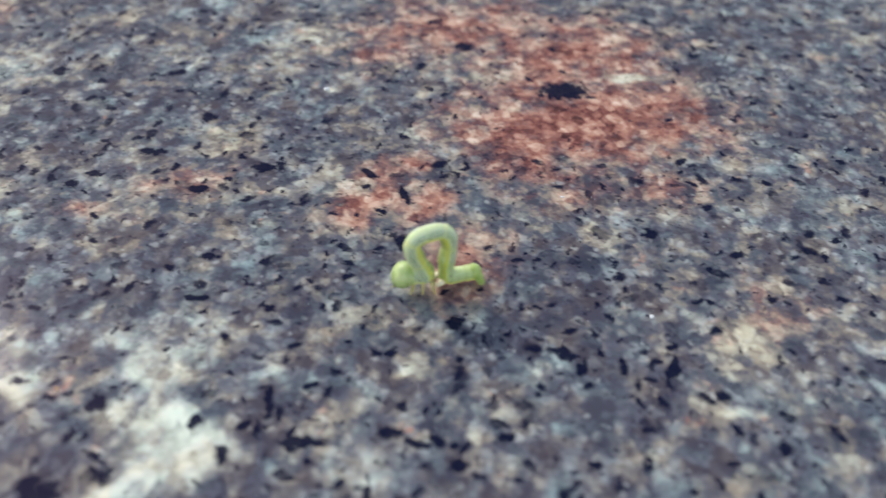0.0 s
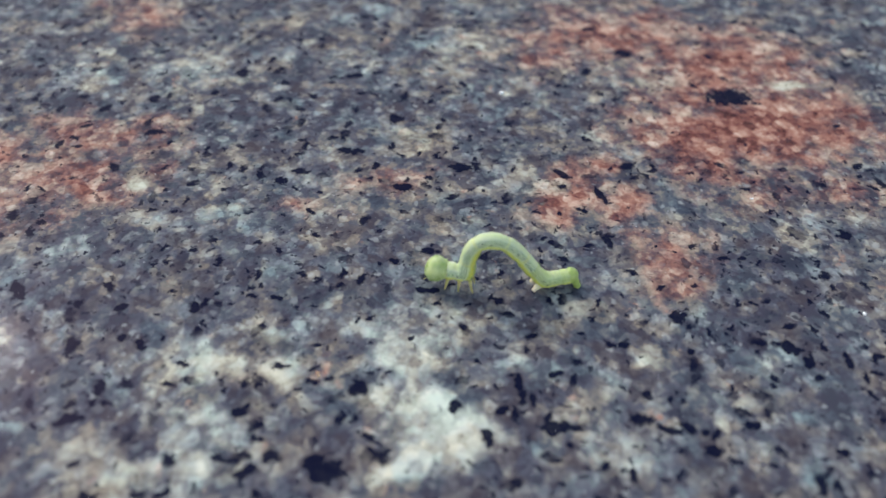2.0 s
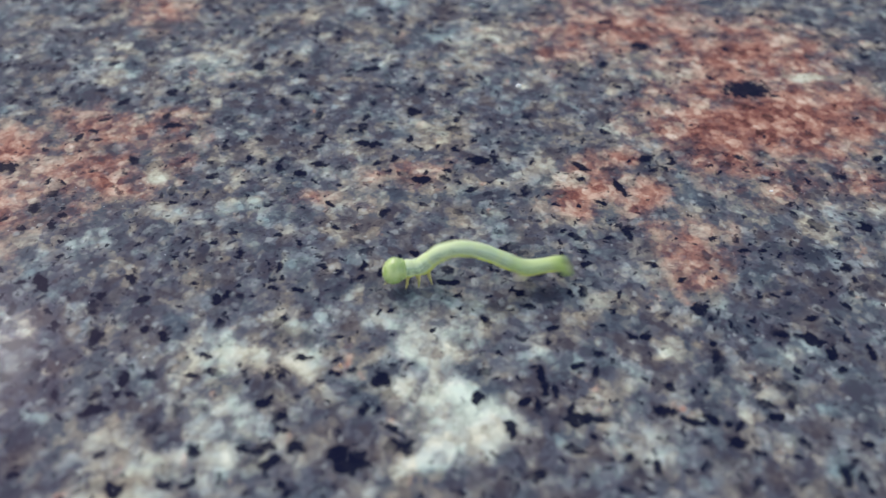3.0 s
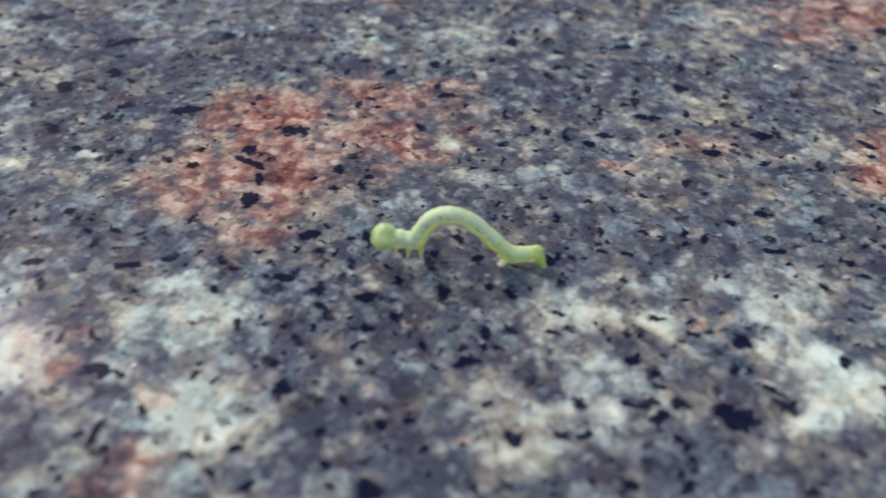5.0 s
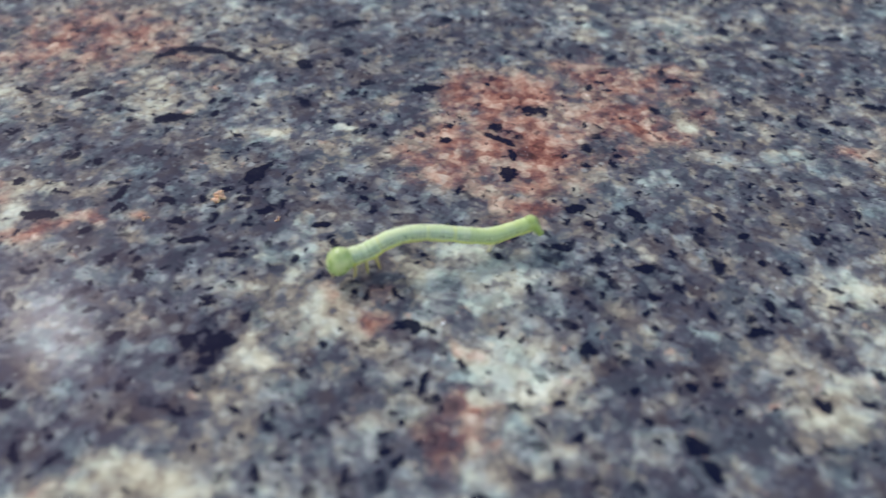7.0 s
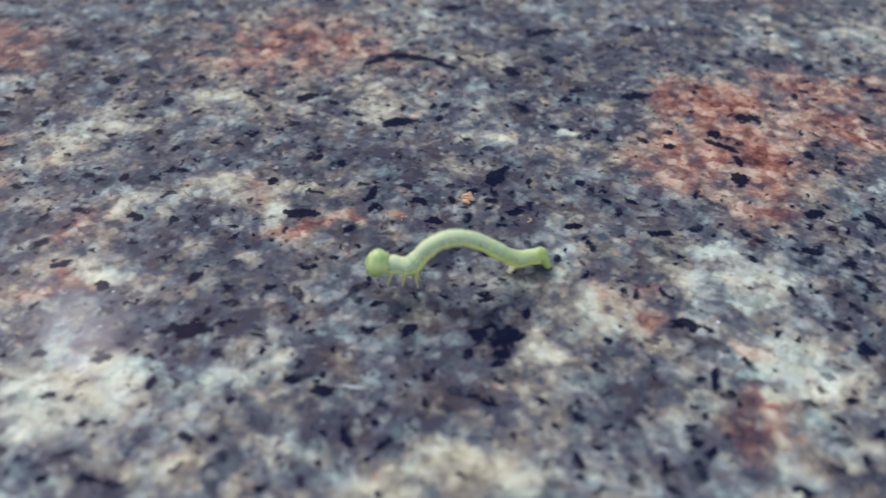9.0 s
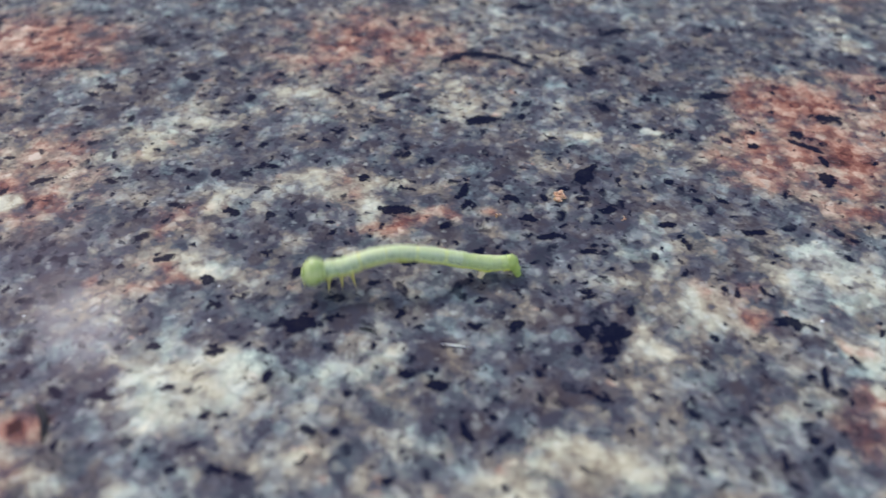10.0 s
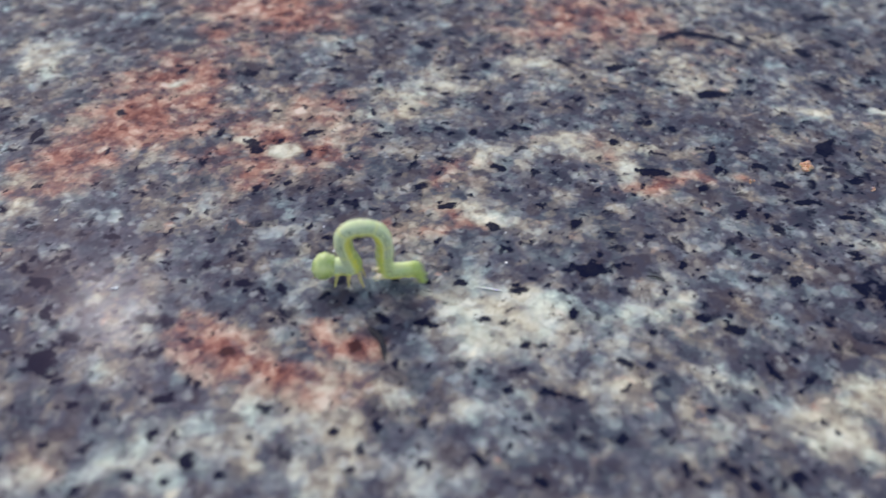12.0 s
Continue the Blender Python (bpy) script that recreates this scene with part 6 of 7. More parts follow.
        (10.8, at(-7.64, -0.00, 1.35, 0, -10)), (10.9, at(-9.41, -0.00, 1.35, 0, -13)), (11, at(-9.67, 0.00, 1.35, 0, -16)), (11.1, at(-8.31, 0.00, 2.60, -11, -5)),
        (11.2, at(-3.57, -0.00, 1.35, 0, -17)), (11.3, at(-3.53, 0.00, 1.35, -0, -16)), (11.4, at(-5.09, -0.00, 1.35, 0, -3)), (11.5, at(-7.76, 0.00, 1.35, -0, -2)),
        (11.6, at(-9.08, -0.00, 1.35, 0, -3)), (11.7, at(-9.69, 0.00, 1.35, 0, -4)), (11.8, at(-9.69, -0.00, 1.35, 0, -6)), (11.9, at(-7.00, -0.00, 2.60, -14, -8)),
        (12, at(-4.10, -0.00, 1.35, -0, -1)),
    ]
    proleg_rows = [
        (0, at(-0.88, -0.04, 1.35, 62, 7)), (0.1, at(-1.13, -0.11, 1.35, 58, 3)), (0.2, at(-3.14, -0.20, 1.35, 45, -1)), (0.3, at(-5.54, 0.05, 1.35, 23, -1)),
        (0.4, at(-6.60, -0.07, 1.35, 13, -0)), (0.5, at(-6.61, -0.04, 1.35, 12, -0)), (0.6, at(-2.30, -0.04, 1.35, 54, 2)), (0.7, at(-0.88, 0.16, 1.35, 63, 1)),
        (0.8, at(-1.24, 0.27, 1.35, 58, 2)), (0.9, at(-2.93, 0.58, 1.35, 45, 5)), (1, at(-3.69, 0.33, 1.35, 42, 4)), (1.1, at(-3.94, 0.34, 1.35, 40, 4)),
        (1.2, at(-3.90, 0.32, 1.35, 39, 4)), (1.3, at(-3.90, 0.36, 1.35, 38, 4)), (1.4, at(-3.89, 0.28, 1.35, 37, 4)), (1.5, at(-3.87, 0.35, 1.35, 38, 4)),
        (1.6, at(-3.81, 0.45, 1.35, 39, 5)), (1.7, at(-3.78, 0.42, 1.35, 39, 5)), (1.8, at(-3.84, 0.46, 1.35, 39, 5)), (1.9, at(-3.84, 0.46, 1.35, 40, 5)),
        (2, at(-3.83, 0.46, 1.35, 40, 5)), (2.1, at(-3.85, 0.46, 1.35, 40, 5)), (2.2, at(-3.84, 0.48, 1.35, 40, 5)), (2.3, at(-3.85, 0.47, 1.35, 40, 6)),
        (2.4, at(-3.81, 0.45, 1.35, 40, 5)), (2.5, at(-3.85, 0.45, 1.35, 40, 5)), (2.6, at(-4.33, 0.48, 1.35, 37, 6)), (2.7, at(-5.91, 0.35, 1.35, 17, 3)),
        (2.8, at(-6.60, -0.08, 1.35, 8, -1)), (2.9, at(-6.74, -0.09, 1.35, 8, -2)), (3, at(-4.76, -0.13, 2.00, 17, -2)), (3.1, at(-1.14, -0.33, 1.35, 64, -3)),
        (3.2, at(-1.07, -0.29, 1.35, 61, -3)), (3.3, at(-2.00, -0.13, 1.35, 56, -0)), (3.4, at(-4.64, 0.09, 1.35, 36, 1)), (3.5, at(-5.91, 0.23, 1.35, 18, 2)),
        (3.6, at(-7.24, 0.07, 1.35, 10, 1)), (3.7, at(-5.74, 0.14, 2.00, 9, 0)), (3.8, at(-2.11, -0.17, 2.00, 50, 0)), (3.9, at(-1.23, -0.11, 1.35, 59, 3)),
        (4, at(-1.33, -0.02, 1.35, 56, 2)), (4.1, at(-2.00, -0.13, 1.35, 56, -0)), (4.2, at(-4.64, 0.09, 1.35, 36, 1)), (4.3, at(-5.64, 0.25, 1.35, 19, 1)),
        (4.4, at(-6.60, -0.08, 1.35, 8, -1)), (4.5, at(-6.74, -0.09, 1.35, 8, -2)), (4.6, at(-4.76, -0.13, 2.00, 17, -2)), (4.7, at(-1.14, -0.33, 1.35, 64, -3)),
        (4.8, at(-1.07, -0.29, 1.35, 61, -3)), (4.9, at(-2.00, -0.13, 1.35, 56, -0)), (5, at(-4.64, 0.09, 1.35, 36, 1)), (5.1, at(-5.91, 0.23, 1.35, 18, 2)),
        (5.2, at(-7.20, 0.01, 1.35, 8, 0)), (5.3, at(-7.24, 0.07, 1.35, 10, 1)), (5.4, at(-5.74, 0.14, 2.00, 9, 0)), (5.5, at(-2.11, -0.17, 2.00, 50, 0)),
        (5.6, at(-1.23, -0.11, 1.35, 59, 3)), (5.7, at(-1.33, -0.02, 1.35, 56, 2)), (5.8, at(-4.30, -0.23, 1.35, 40, -2)), (5.9, at(-6.63, -0.23, 1.35, 11, -2)),
        (6, at(-6.77, -0.25, 1.35, 9, -2)), (6.1, at(-4.86, -0.09, 2.00, 19, -1)), (6.2, at(-0.79, -0.61, 1.35, 68, 4)), (6.3, at(-0.77, -0.53, 1.35, 65, 2)),
        (6.4, at(-2.38, -0.13, 1.35, 55, 1)), (6.5, at(-4.81, -0.36, 1.35, 35, -2)), (6.6, at(-6.48, -0.57, 1.35, 12, -6)), (6.7, at(-7.06, -0.82, 1.35, 9, -9)),
        (6.8, at(-7.13, -0.78, 1.35, 8, -8)), (6.9, at(-7.29, -0.82, 1.35, 8, -8)), (7, at(-5.16, 0.05, 2.00, 8, -1)), (7.1, at(-2.50, -0.74, 2.00, 44, -7)),
        (7.2, at(-1.22, -0.58, 1.35, 60, -3)), (7.3, at(-1.18, -0.69, 1.35, 57, -2)), (7.4, at(-3.08, 0.05, 1.35, 48, 4)), (7.5, at(-5.36, 0.04, 1.35, 29, 2)),
        (7.6, at(-6.47, -0.21, 1.35, 14, -2)), (7.7, at(-7.01, -0.05, 1.35, 9, 0)), (7.8, at(-7.01, -0.05, 1.35, 9, 0)), (7.9, at(-5.16, 0.05, 2.00, 8, -1)),
        (8, at(-2.23, -0.59, 2.00, 45, -7)), (8.1, at(-0.62, -0.20, 1.35, 69, -7)), (8.2, at(-0.57, -0.30, 1.35, 66, -5)), (8.3, at(-2.93, 0.58, 1.35, 45, 5)),
        (8.4, at(-3.69, 0.33, 1.35, 42, 4)), (8.5, at(-3.83, 0.46, 1.35, 40, 5)), (8.6, at(-3.85, 0.47, 1.35, 40, 6)), (8.7, at(-3.81, 0.45, 1.35, 40, 5)),
        (8.8, at(-3.85, 0.45, 1.35, 40, 5)), (8.9, at(-4.33, 0.48, 1.35, 37, 6)), (9, at(-5.36, 0.04, 1.35, 29, 2)), (9.1, at(-6.47, -0.21, 1.35, 14, -2)),
        (9.2, at(-7.25, -0.38, 1.35, 10, -4)), (9.3, at(-7.42, -0.60, 1.35, 11, -7)), (9.4, at(-5.14, -0.08, 2.00, 20, -2)), (9.5, at(-1.59, -0.53, 1.35, 60, -1)),
        (9.6, at(-1.47, -0.68, 1.35, 58, -2)), (9.7, at(-1.58, -0.13, 1.35, 59, 1)), (9.8, at(-3.49, 0.39, 1.35, 48, 5)), (9.9, at(-5.61, 0.54, 1.35, 27, 5)),
        (10, at(-6.77, -0.19, 1.35, 13, -3)), (10.1, at(-7.22, -0.42, 1.35, 8, -5)), (10.2, at(-7.59, -0.46, 1.35, 7, -6)), (10.3, at(-7.56, -0.48, 1.35, 6, -6)),
        (10.4, at(-4.64, -0.30, 2.00, 20, -5)), (10.5, at(-1.43, -0.45, 1.35, 61, -1)), (10.6, at(-1.33, -0.48, 1.35, 57, -1)), (10.7, at(-2.19, -0.16, 1.35, 55, 1)),
        (10.8, at(-5.41, -0.38, 1.35, 30, -6)), (10.9, at(-7.13, -0.51, 1.35, 7, -7)), (11, at(-7.41, -0.65, 1.35, 7, -7)), (11.1, at(-5.17, -0.27, 2.00, 15, -3)),
        (11.2, at(-1.29, -0.69, 1.35, 63, 0)), (11.3, at(-1.21, -0.67, 1.35, 61, 1)), (11.4, at(-2.59, -0.12, 1.35, 55, 1)), (11.5, at(-5.25, -0.09, 1.35, 30, -0)),
        (11.6, at(-6.57, -0.13, 1.35, 12, -2)), (11.7, at(-7.21, -0.16, 1.35, 8, -1)), (11.8, at(-7.25, -0.24, 1.35, 10, -2)), (11.9, at(-4.65, -0.35, 2.00, 23, -3)),
        (12, at(-1.69, -0.03, 1.35, 59, 2)),
    ]
    crest_rows = [
        (0, at(1.15, 0.39, 7.58, 0, 14)), (0.1, at(1.44, 0.19, 7.37, 0, 7)), (0.2, at(1.75, -0.04, 7.38, 0, 2)), (0.3, at(1.50, -0.29, 5.01, 0, -3)),
        (0.4, at(1.56, 0.01, 3.57, 4, 1)), (0.5, at(2.45, -0.01, 3.71, 4, 1)), (0.6, at(0.84, 0.18, 7.11, 0, 4)), (0.7, at(1.13, 0.13, 7.61, 0, -3)),
        (0.8, at(1.45, 0.18, 7.52, 0, -1)), (0.9, at(1.88, 0.35, 7.25, 0, -3)), (1, at(1.41, 0.16, 6.83, 0, 0)), (1.1, at(1.36, 0.26, 6.66, 0, 1)),
        (1.2, at(1.77, 0.49, 6.70, 0, 1)), (1.3, at(1.92, 0.35, 6.63, 0, 1)), (1.4, at(1.96, 0.35, 6.48, 0, 1)), (1.5, at(1.88, 0.34, 6.48, 0, 1)),
        (1.6, at(1.53, 0.53, 6.46, 0, 0)), (1.7, at(1.56, 0.51, 6.47, 0, 1)), (1.8, at(1.62, 0.48, 6.50, 0, 0)), (1.9, at(1.45, 0.52, 6.51, 0, 0)),
        (2, at(1.56, 0.62, 6.66, 0, 1)), (2.1, at(1.38, 0.52, 6.57, 0, 1)), (2.2, at(1.52, 0.66, 6.63, 0, 0)), (2.3, at(1.44, 0.67, 6.63, 0, 0)),
        (2.4, at(1.37, 0.55, 6.52, 0, 1)), (2.5, at(1.40, 0.59, 6.61, 0, 1)), (2.6, at(1.65, 0.59, 6.55, 0, 1)), (2.7, at(1.60, 0.04, 4.09, 0, -2)),
        (2.8, at(1.16, -0.18, 2.66, 4, -1)), (2.9, at(0.58, -0.31, 2.61, 4, -1)), (3, at(1.49, -0.29, 4.73, 0, -2)), (3.1, at(0.51, -0.40, 6.62, 0, 3)),
        (3.2, at(1.01, -0.15, 7.05, 0, 2)), (3.3, at(1.03, -0.02, 7.40, 0, 2)), (3.4, at(1.09, 0.14, 6.09, 0, 0)), (3.5, at(1.85, 0.16, 4.34, 0, -1)),
        (3.6, at(2.89, 0.01, 3.48, 4, -0)), (3.7, at(2.38, -0.34, 4.18, 0, -2)), (3.8, at(0.58, 0.17, 6.91, 0, 5)), (3.9, at(1.13, 0.29, 7.17, 0, 9)),
        (4, at(1.41, 0.16, 7.05, 0, 5)), (4.1, at(1.03, -0.02, 7.40, 0, 2)), (4.2, at(1.09, 0.14, 6.09, 0, 0)), (4.3, at(1.06, -0.06, 4.18, 0, -3)),
        (4.4, at(1.16, -0.18, 2.66, 4, -1)), (4.5, at(0.58, -0.31, 2.61, 4, -1)), (4.6, at(1.49, -0.29, 4.73, 0, -2)), (4.7, at(0.51, -0.40, 6.62, 0, 3)),
        (4.8, at(1.01, -0.15, 7.05, 0, 2)), (4.9, at(1.03, -0.02, 7.40, 0, 2)), (5, at(1.09, 0.14, 6.09, 0, 0)), (5.1, at(1.85, 0.16, 4.34, 0, -1)),
        (5.2, at(2.64, -0.01, 2.91, 4, 0)), (5.3, at(2.89, 0.01, 3.48, 4, -0)), (5.4, at(2.38, -0.34, 4.18, 0, -2)), (5.5, at(0.58, 0.17, 6.91, 0, 5)),
        (5.6, at(1.13, 0.29, 7.17, 0, 9)), (5.7, at(1.41, 0.16, 7.05, 0, 5)), (5.8, at(1.15, -0.09, 6.78, 0, 2)), (5.9, at(1.76, -0.26, 3.25, 4, 0)),
        (6, at(1.37, -0.23, 2.86, 4, 1)), (6.1, at(1.66, -0.16, 5.14, 0, -1)), (6.2, at(0.24, -0.20, 6.98, 0, 23)), (6.3, at(0.85, -0.22, 7.22, 0, 16)),
        (6.4, at(0.88, 0.15, 7.66, 0, 5)), (6.5, at(0.75, -0.04, 5.85, 0, 4)), (6.6, at(1.11, -0.36, 3.31, 4, 2)), (6.7, at(1.03, -0.77, 2.86, 4, 1)),
        (6.8, at(0.79, -0.68, 2.72, 4, 1)), (6.9, at(0.83, -0.72, 2.67, 4, 1)), (7, at(2.18, -0.42, 3.69, 2, -3)), (7.1, at(0.79, -0.59, 6.37, 0, 3)),
        (7.2, at(0.96, -0.27, 6.99, 0, 8)), (7.3, at(1.47, -0.21, 7.17, 0, 12)), (7.4, at(0.98, 0.58, 7.05, 0, 8)), (7.5, at(1.11, 0.51, 5.53, 0, 4)),
        (7.6, at(1.09, 0.06, 3.51, 5, 2)), (7.7, at(1.73, 0.30, 3.06, 4, 2)), (7.8, at(1.73, 0.30, 3.06, 4, 2)), (7.9, at(2.18, -0.42, 3.69, 2, -3)),
        (8, at(0.83, -0.52, 6.37, 0, -1)), (8.1, at(0.45, -0.43, 6.99, 0, -10)), (8.2, at(0.94, -0.29, 7.17, 0, -3)), (8.3, at(1.88, 0.33, 7.25, 0, -3)),
        (8.4, at(1.41, 0.14, 6.83, 0, 0)), (8.5, at(1.56, 0.60, 6.66, 0, 1)), (8.6, at(1.44, 0.65, 6.63, 0, 0)), (8.7, at(1.37, 0.53, 6.52, 0, 1)),
        (8.8, at(1.40, 0.57, 6.61, 0, 1)), (8.9, at(1.64, 0.57, 6.55, 0, 1)), (9, at(1.11, 0.50, 5.53, 0, 4)), (9.1, at(1.09, 0.06, 3.51, 5, 2)),
        (9.2, at(1.38, -0.24, 3.23, 4, 1)), (9.3, at(1.14, -0.59, 3.33, 4, 0)), (9.4, at(1.21, -0.30, 5.39, 0, -2)), (9.5, at(0.66, -0.14, 7.24, 0, 11)),
        (9.6, at(1.20, -0.25, 7.46, 0, 14)), (9.7, at(1.00, 0.08, 7.55, 0, 5)), (9.8, at(0.71, 0.45, 7.11, 0, 1)), (9.9, at(0.74, 0.21, 5.26, 0, -3)),
        (10, at(1.09, -0.32, 3.47, 4, -1)), (10.1, at(0.98, -0.37, 2.79, 4, 1)), (10.2, at(1.00, -0.40, 2.55, 4, -0)), (10.3, at(1.23, -0.45, 2.50, 4, -0)),
        (10.4, at(0.92, -0.51, 5.04, 0, -2)), (10.5, at(0.63, -0.26, 6.93, 0, 9)), (10.6, at(1.44, -0.33, 7.47, 0, 9)), (10.7, at(1.12, 0.13, 7.66, 0, 6)),
        (10.8, at(0.54, -0.50, 5.37, 0, -1)), (10.9, at(0.88, -0.61, 2.45, 4, -0)), (11, at(0.98, -0.49, 2.62, 4, 2)), (11.1, at(0.87, -0.42, 4.31, 0, -0)),
        (11.2, at(0.41, -0.21, 7.01, 0, 17)), (11.3, at(0.91, 0.03, 7.43, 0, 17)), (11.4, at(0.64, 0.16, 7.49, 0, 5)), (11.5, at(1.02, 0.10, 5.63, 0, 2)),
        (11.6, at(1.18, -0.15, 3.34, 4, -0)), (11.7, at(1.55, -0.09, 2.84, 4, 1)), (11.8, at(1.75, -0.16, 3.28, 4, 1)), (11.9, at(1.30, -0.01, 5.55, 0, 2)),
        (12, at(0.63, 0.22, 7.04, 0, 5)),
    ]
    thorax_rows = [
        (0, at(1.30, 0.39, 2.35, -100, 3)), (0.1, at(1.58, 0.24, 2.35, -100, 1)), (0.2, at(3.44, 0.02, 2.90, -82, 1)), (0.3, at(5.35, -0.47, 2.35, -42, 4)),
        (0.4, at(6.14, 0.12, 2.35, -18, -1)), (0.5, at(6.12, 0.11, 2.35, -25, -1)), (0.6, at(1.78, 0.27, 2.35, -94, -1)), (0.7, at(1.28, 0.09, 2.35, -100, -2)),
        (0.8, at(1.80, 0.21, 2.35, -100, -3)), (0.9, at(2.78, 0.26, 2.35, -95, -4)), (1, at(3.50, 0.36, 2.35, -79, -4)), (1.1, at(3.64, 0.50, 2.35, -75, -4)),
        (1.2, at(3.69, 0.52, 2.35, -80, -5)), (1.3, at(3.67, 0.43, 2.35, -82, -4)), (1.4, at(3.64, 0.46, 2.35, -82, -4)), (1.5, at(3.68, 0.44, 2.35, -80, -4)),
        (1.6, at(3.80, 0.50, 2.35, -74, -5)), (1.7, at(3.71, 0.49, 2.35, -76, -5)), (1.8, at(3.75, 0.49, 2.35, -76, -5)), (1.9, at(3.75, 0.49, 2.35, -74, -5)),
        (2, at(3.74, 0.53, 2.35, -77, -5)), (2.1, at(3.71, 0.53, 2.35, -74, -5)), (2.2, at(3.70, 0.54, 2.35, -77, -5)), (2.3, at(3.69, 0.54, 2.35, -76, -5)),
        (2.4, at(3.69, 0.53, 2.35, -74, -5)), (2.5, at(3.68, 0.54, 2.35, -75, -5)), (2.6, at(4.36, 0.59, 2.35, -70, -6)), (2.7, at(6.03, 0.01, 2.35, -26, -1)),
        (2.8, at(6.82, -0.25, 2.35, -4, 2)), (2.9, at(6.80, -0.35, 2.35, -3, 3)), (3, at(5.13, -0.42, 2.35, -40, 4)), (3.1, at(1.35, -0.22, 2.35, -100, 4)),
        (3.2, at(1.34, -0.22, 2.35, -100, 4)), (3.3, at(2.15, 0.04, 2.90, -90, 1)), (3.4, at(4.07, 0.15, 2.90, -58, -1)), (3.5, at(5.68, 0.04, 2.35, -33, -1)),
        (3.6, at(7.03, -0.03, 2.35, -19, 0)), (3.7, at(6.02, -0.31, 2.35, -32, 2)), (3.8, at(1.81, 0.15, 2.35, -90, 1)), (3.9, at(1.50, 0.31, 2.35, -100, 1)),
        (4, at(1.54, 0.22, 2.35, -100, -0)), (4.1, at(2.15, 0.04, 2.90, -90, 1)), (4.2, at(4.07, 0.15, 2.90, -58, -1)), (4.3, at(5.87, -0.29, 2.35, -25, 2)),
        (4.4, at(6.82, -0.25, 2.35, -4, 2)), (4.5, at(6.80, -0.35, 2.35, -3, 3)), (4.6, at(5.13, -0.42, 2.35, -40, 4)), (4.7, at(1.35, -0.22, 2.35, -100, 4)),
        (4.8, at(1.34, -0.22, 2.35, -100, 4)), (4.9, at(2.15, 0.04, 2.90, -90, 1)), (5, at(4.07, 0.15, 2.90, -58, -1)), (5.1, at(5.68, 0.04, 2.35, -33, -1)),
        (5.2, at(6.84, 0.03, 2.35, -9, -0)), (5.3, at(7.03, -0.03, 2.35, -19, 0)), (5.4, at(6.02, -0.31, 2.35, -32, 2)), (5.5, at(1.81, 0.15, 2.35, -90, 1)),
        (5.6, at(1.50, 0.31, 2.35, -100, 1)), (5.7, at(1.54, 0.22, 2.35, -100, -0)), (5.8, at(4.06, 0.03, 2.90, -65, 1)), (5.9, at(6.76, -0.14, 2.35, -12, 2)),
        (6, at(6.72, -0.14, 2.35, -7, 2)), (6.1, at(5.28, -0.19, 2.35, -46, 2)), (6.2, at(1.31, 0.06, 2.35, -98, 11)), (6.3, at(1.30, -0.06, 2.35, -100, 9)),
        (6.4, at(2.60, 0.31, 2.90, -83, -1)), (6.5, at(4.70, 0.24, 2.90, -45, -1)), (6.6, at(6.27, -0.22, 2.35, -13, 3)), (6.7, at(6.73, -0.65, 2.35, -6, 7)),
        (6.8, at(6.81, -0.52, 2.35, -4, 6)), (6.9, at(6.99, -0.50, 2.35, -4, 6)), (7, at(6.20, -0.59, 2.35, -22, 4)), (7.1, at(2.46, -0.52, 2.35, -82, 7)),
        (7.2, at(1.34, -0.28, 2.35, -100, 7)), (7.3, at(1.38, -0.22, 2.35, -100, 9)), (7.4, at(2.99, 0.88, 2.90, -76, -6)), (7.5, at(4.75, 0.70, 2.90, -44, -5)),
        (7.6, at(5.83, 0.24, 2.35, -17, -1)), (7.7, at(6.22, 0.47, 2.35, -11, -3)), (7.8, at(6.22, 0.47, 2.35, -11, -3)), (7.9, at(6.20, -0.59, 2.35, -22, 4)),
        (8, at(2.26, -0.67, 2.35, -85, 7)), (8.1, at(1.26, -0.43, 2.35, -100, 1)), (8.2, at(1.32, -0.36, 2.35, -100, 4)), (8.3, at(2.78, 0.26, 2.35, -95, -4)),
        (8.4, at(3.50, 0.36, 2.35, -79, -4)), (8.5, at(3.74, 0.53, 2.35, -77, -5)), (8.6, at(3.69, 0.54, 2.35, -76, -5)), (8.7, at(3.69, 0.53, 2.35, -74, -5)),
        (8.8, at(3.68, 0.54, 2.35, -75, -5)), (8.9, at(4.36, 0.59, 2.35, -70, -6)), (9, at(4.75, 0.70, 2.90, -44, -5)), (9.1, at(5.83, 0.24, 2.35, -17, -1)),
        (9.2, at(6.61, -0.14, 2.35, -12, 2)), (9.3, at(6.86, -0.56, 2.35, -12, 6)), (9.4, at(4.64, -0.46, 2.35, -51, 4)), (9.5, at(1.39, -0.01, 2.35, -100, 6)),
        (9.6, at(1.36, -0.09, 2.35, -100, 8)), (9.7, at(1.63, 0.17, 2.35, -99, 1)), (9.8, at(3.06, 0.53, 2.90, -73, -5)), (9.9, at(4.86, 0.01, 2.90, -36, -2)),
        (10, at(6.24, -0.33, 2.35, -15, 3)), (10.1, at(6.26, -0.28, 2.35, -6, 3)), (10.2, at(6.80, -0.48, 2.35, -3, 5)), (10.3, at(6.79, -0.51, 2.35, -2, 5)),
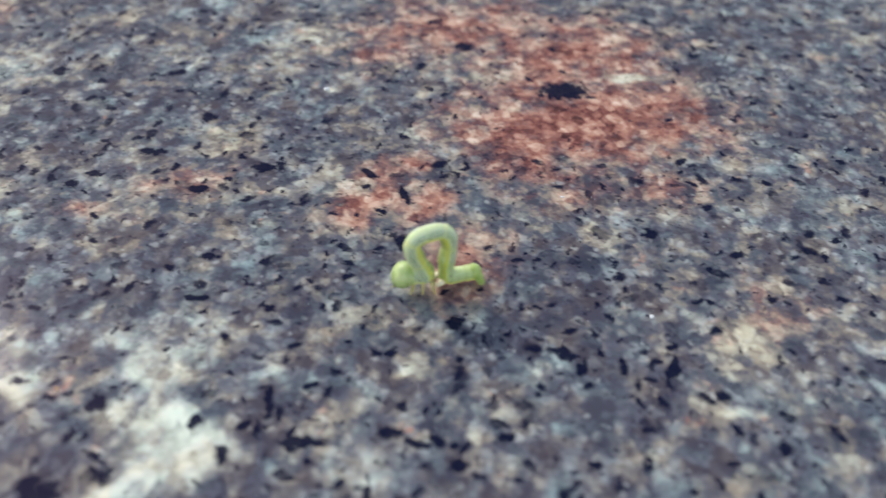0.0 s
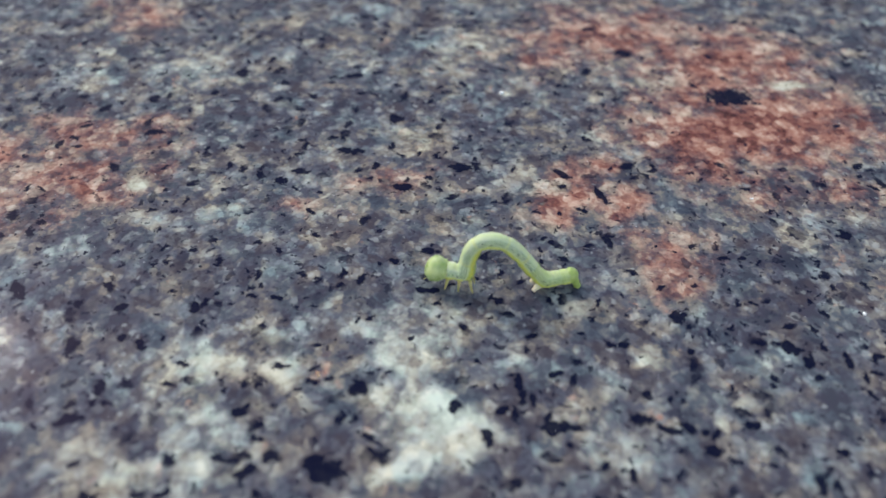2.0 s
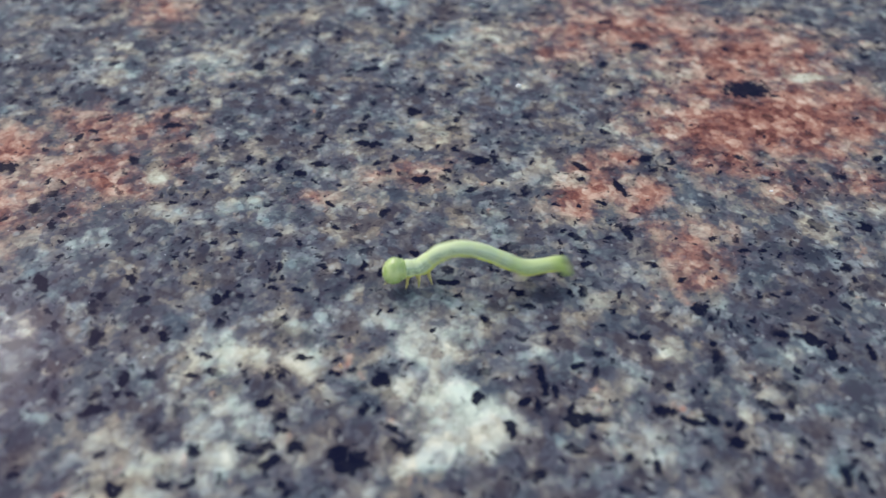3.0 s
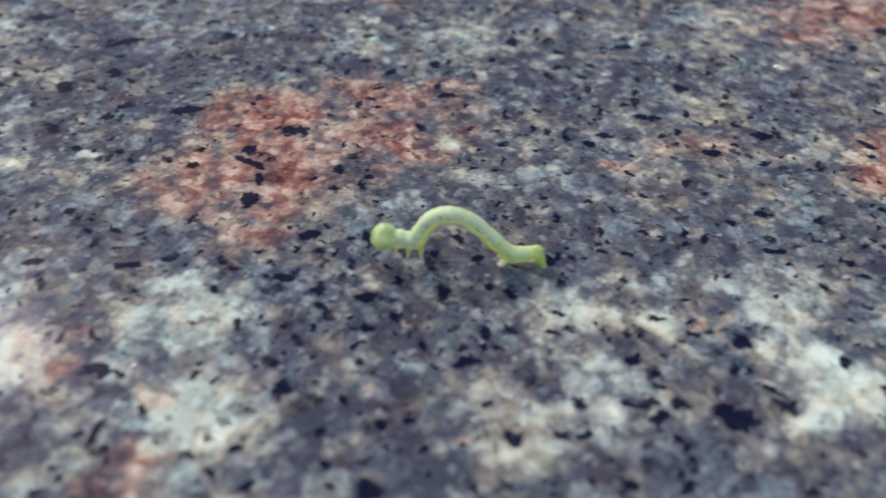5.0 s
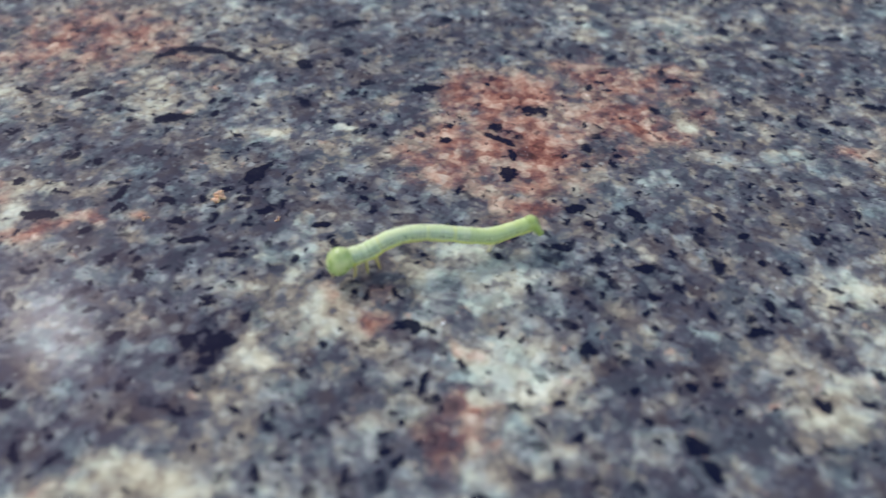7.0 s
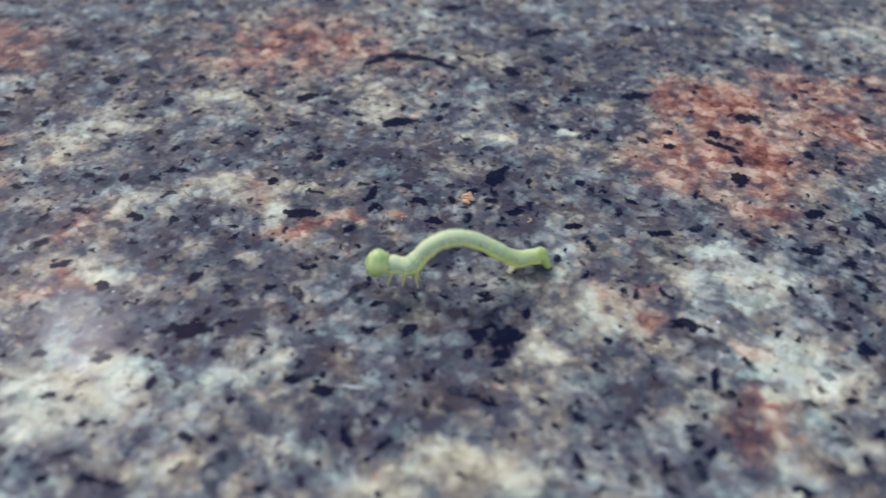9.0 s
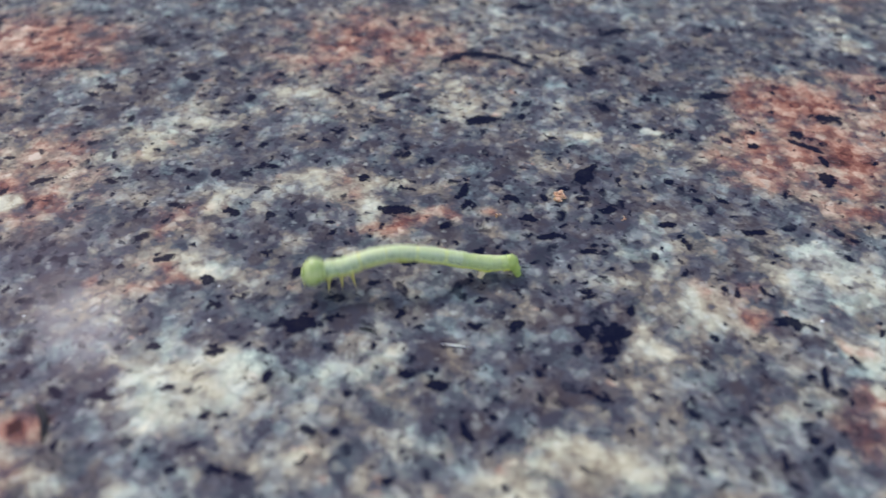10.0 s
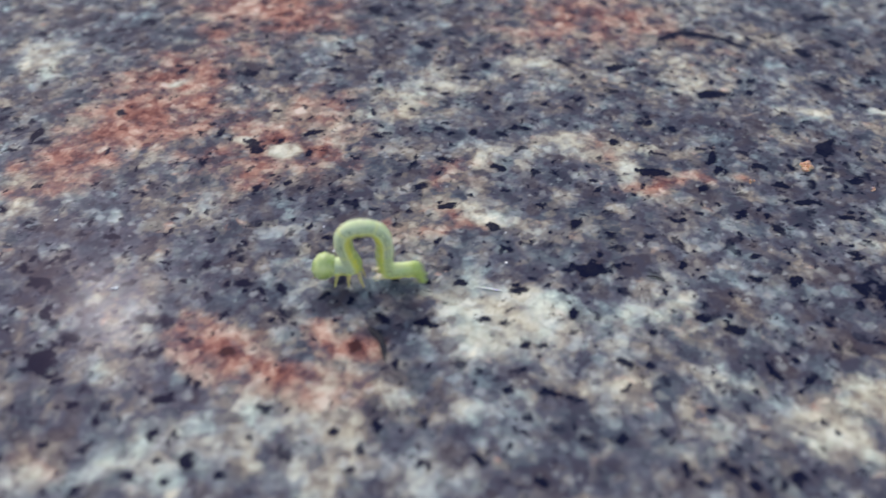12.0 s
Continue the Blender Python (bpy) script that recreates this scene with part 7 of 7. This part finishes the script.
        (10.4, at(4.36, -0.63, 2.35, -46, 5)), (10.5, at(1.34, -0.09, 2.35, -100, 5)), (10.6, at(1.38, -0.10, 2.35, -100, 6)), (10.7, at(2.41, 0.31, 2.90, -88, -1)),
        (10.8, at(4.85, -0.64, 2.35, -43, 6)), (10.9, at(5.99, -0.59, 2.35, -1, 5)), (11, at(6.66, -0.22, 2.35, -4, 3)), (11.1, at(5.40, -0.29, 2.35, -28, 3)),
        (11.2, at(1.35, -0.01, 2.35, -99, 9)), (11.3, at(1.34, -0.01, 2.35, -100, 9)), (11.4, at(2.50, 0.33, 2.90, -81, -1)), (11.5, at(5.09, 0.19, 2.90, -42, -1)),
        (11.6, at(6.27, -0.20, 2.35, -13, 2)), (11.7, at(6.72, 0.12, 2.35, -7, -1)), (11.8, at(6.71, 0.06, 2.35, -13, 0)), (11.9, at(4.11, -0.02, 2.35, -60, 1)),
        (12, at(1.49, 0.24, 2.35, -97, 0)),
    ]
    walk(silk, glint_rows)
    walk(inchworm, crawl)
    walk(head, head_rows)
    walk(body[TAIL_AT], tail_rows)
    walk(body[PROLEG_AT], proleg_rows)
    walk(body[CREST_AT], crest_rows)
    walk(body[THORAX_AT], thorax_rows)
    spans = ((TAIL_AT, PROLEG_AT, tail_rows, proleg_rows, 1.0, 0.35), (PROLEG_AT, CREST_AT, proleg_rows, crest_rows, 0.85, 0),
             (CREST_AT, THORAX_AT, crest_rows, thorax_rows, 0, 0.95), (THORAX_AT, RINGS + 2, thorax_rows, head_rows, 0.3, 1.0))
    for low, high, rows_a, rows_b, la, lb in spans:
        bends = []
        for k, ((_, a), (_, b)) in enumerate(zip(rows_a, rows_b)):
            reach = (crest_rows[k][1].translation - proleg_rows[k][1].translation).xy.length / MM
            bends.append(between(a, b, high - low, la or np.interp(reach, (2, 5), (1.75, 1.35)), lb or np.interp(reach, (2, 5), (1.75, 0.95))))
        for k in range(low + 1, min(high, RINGS)):
            walk(body[k], [(t, bend[k - low - 1]) for (t, _), bend in zip(rows_a, bends)])


motions()
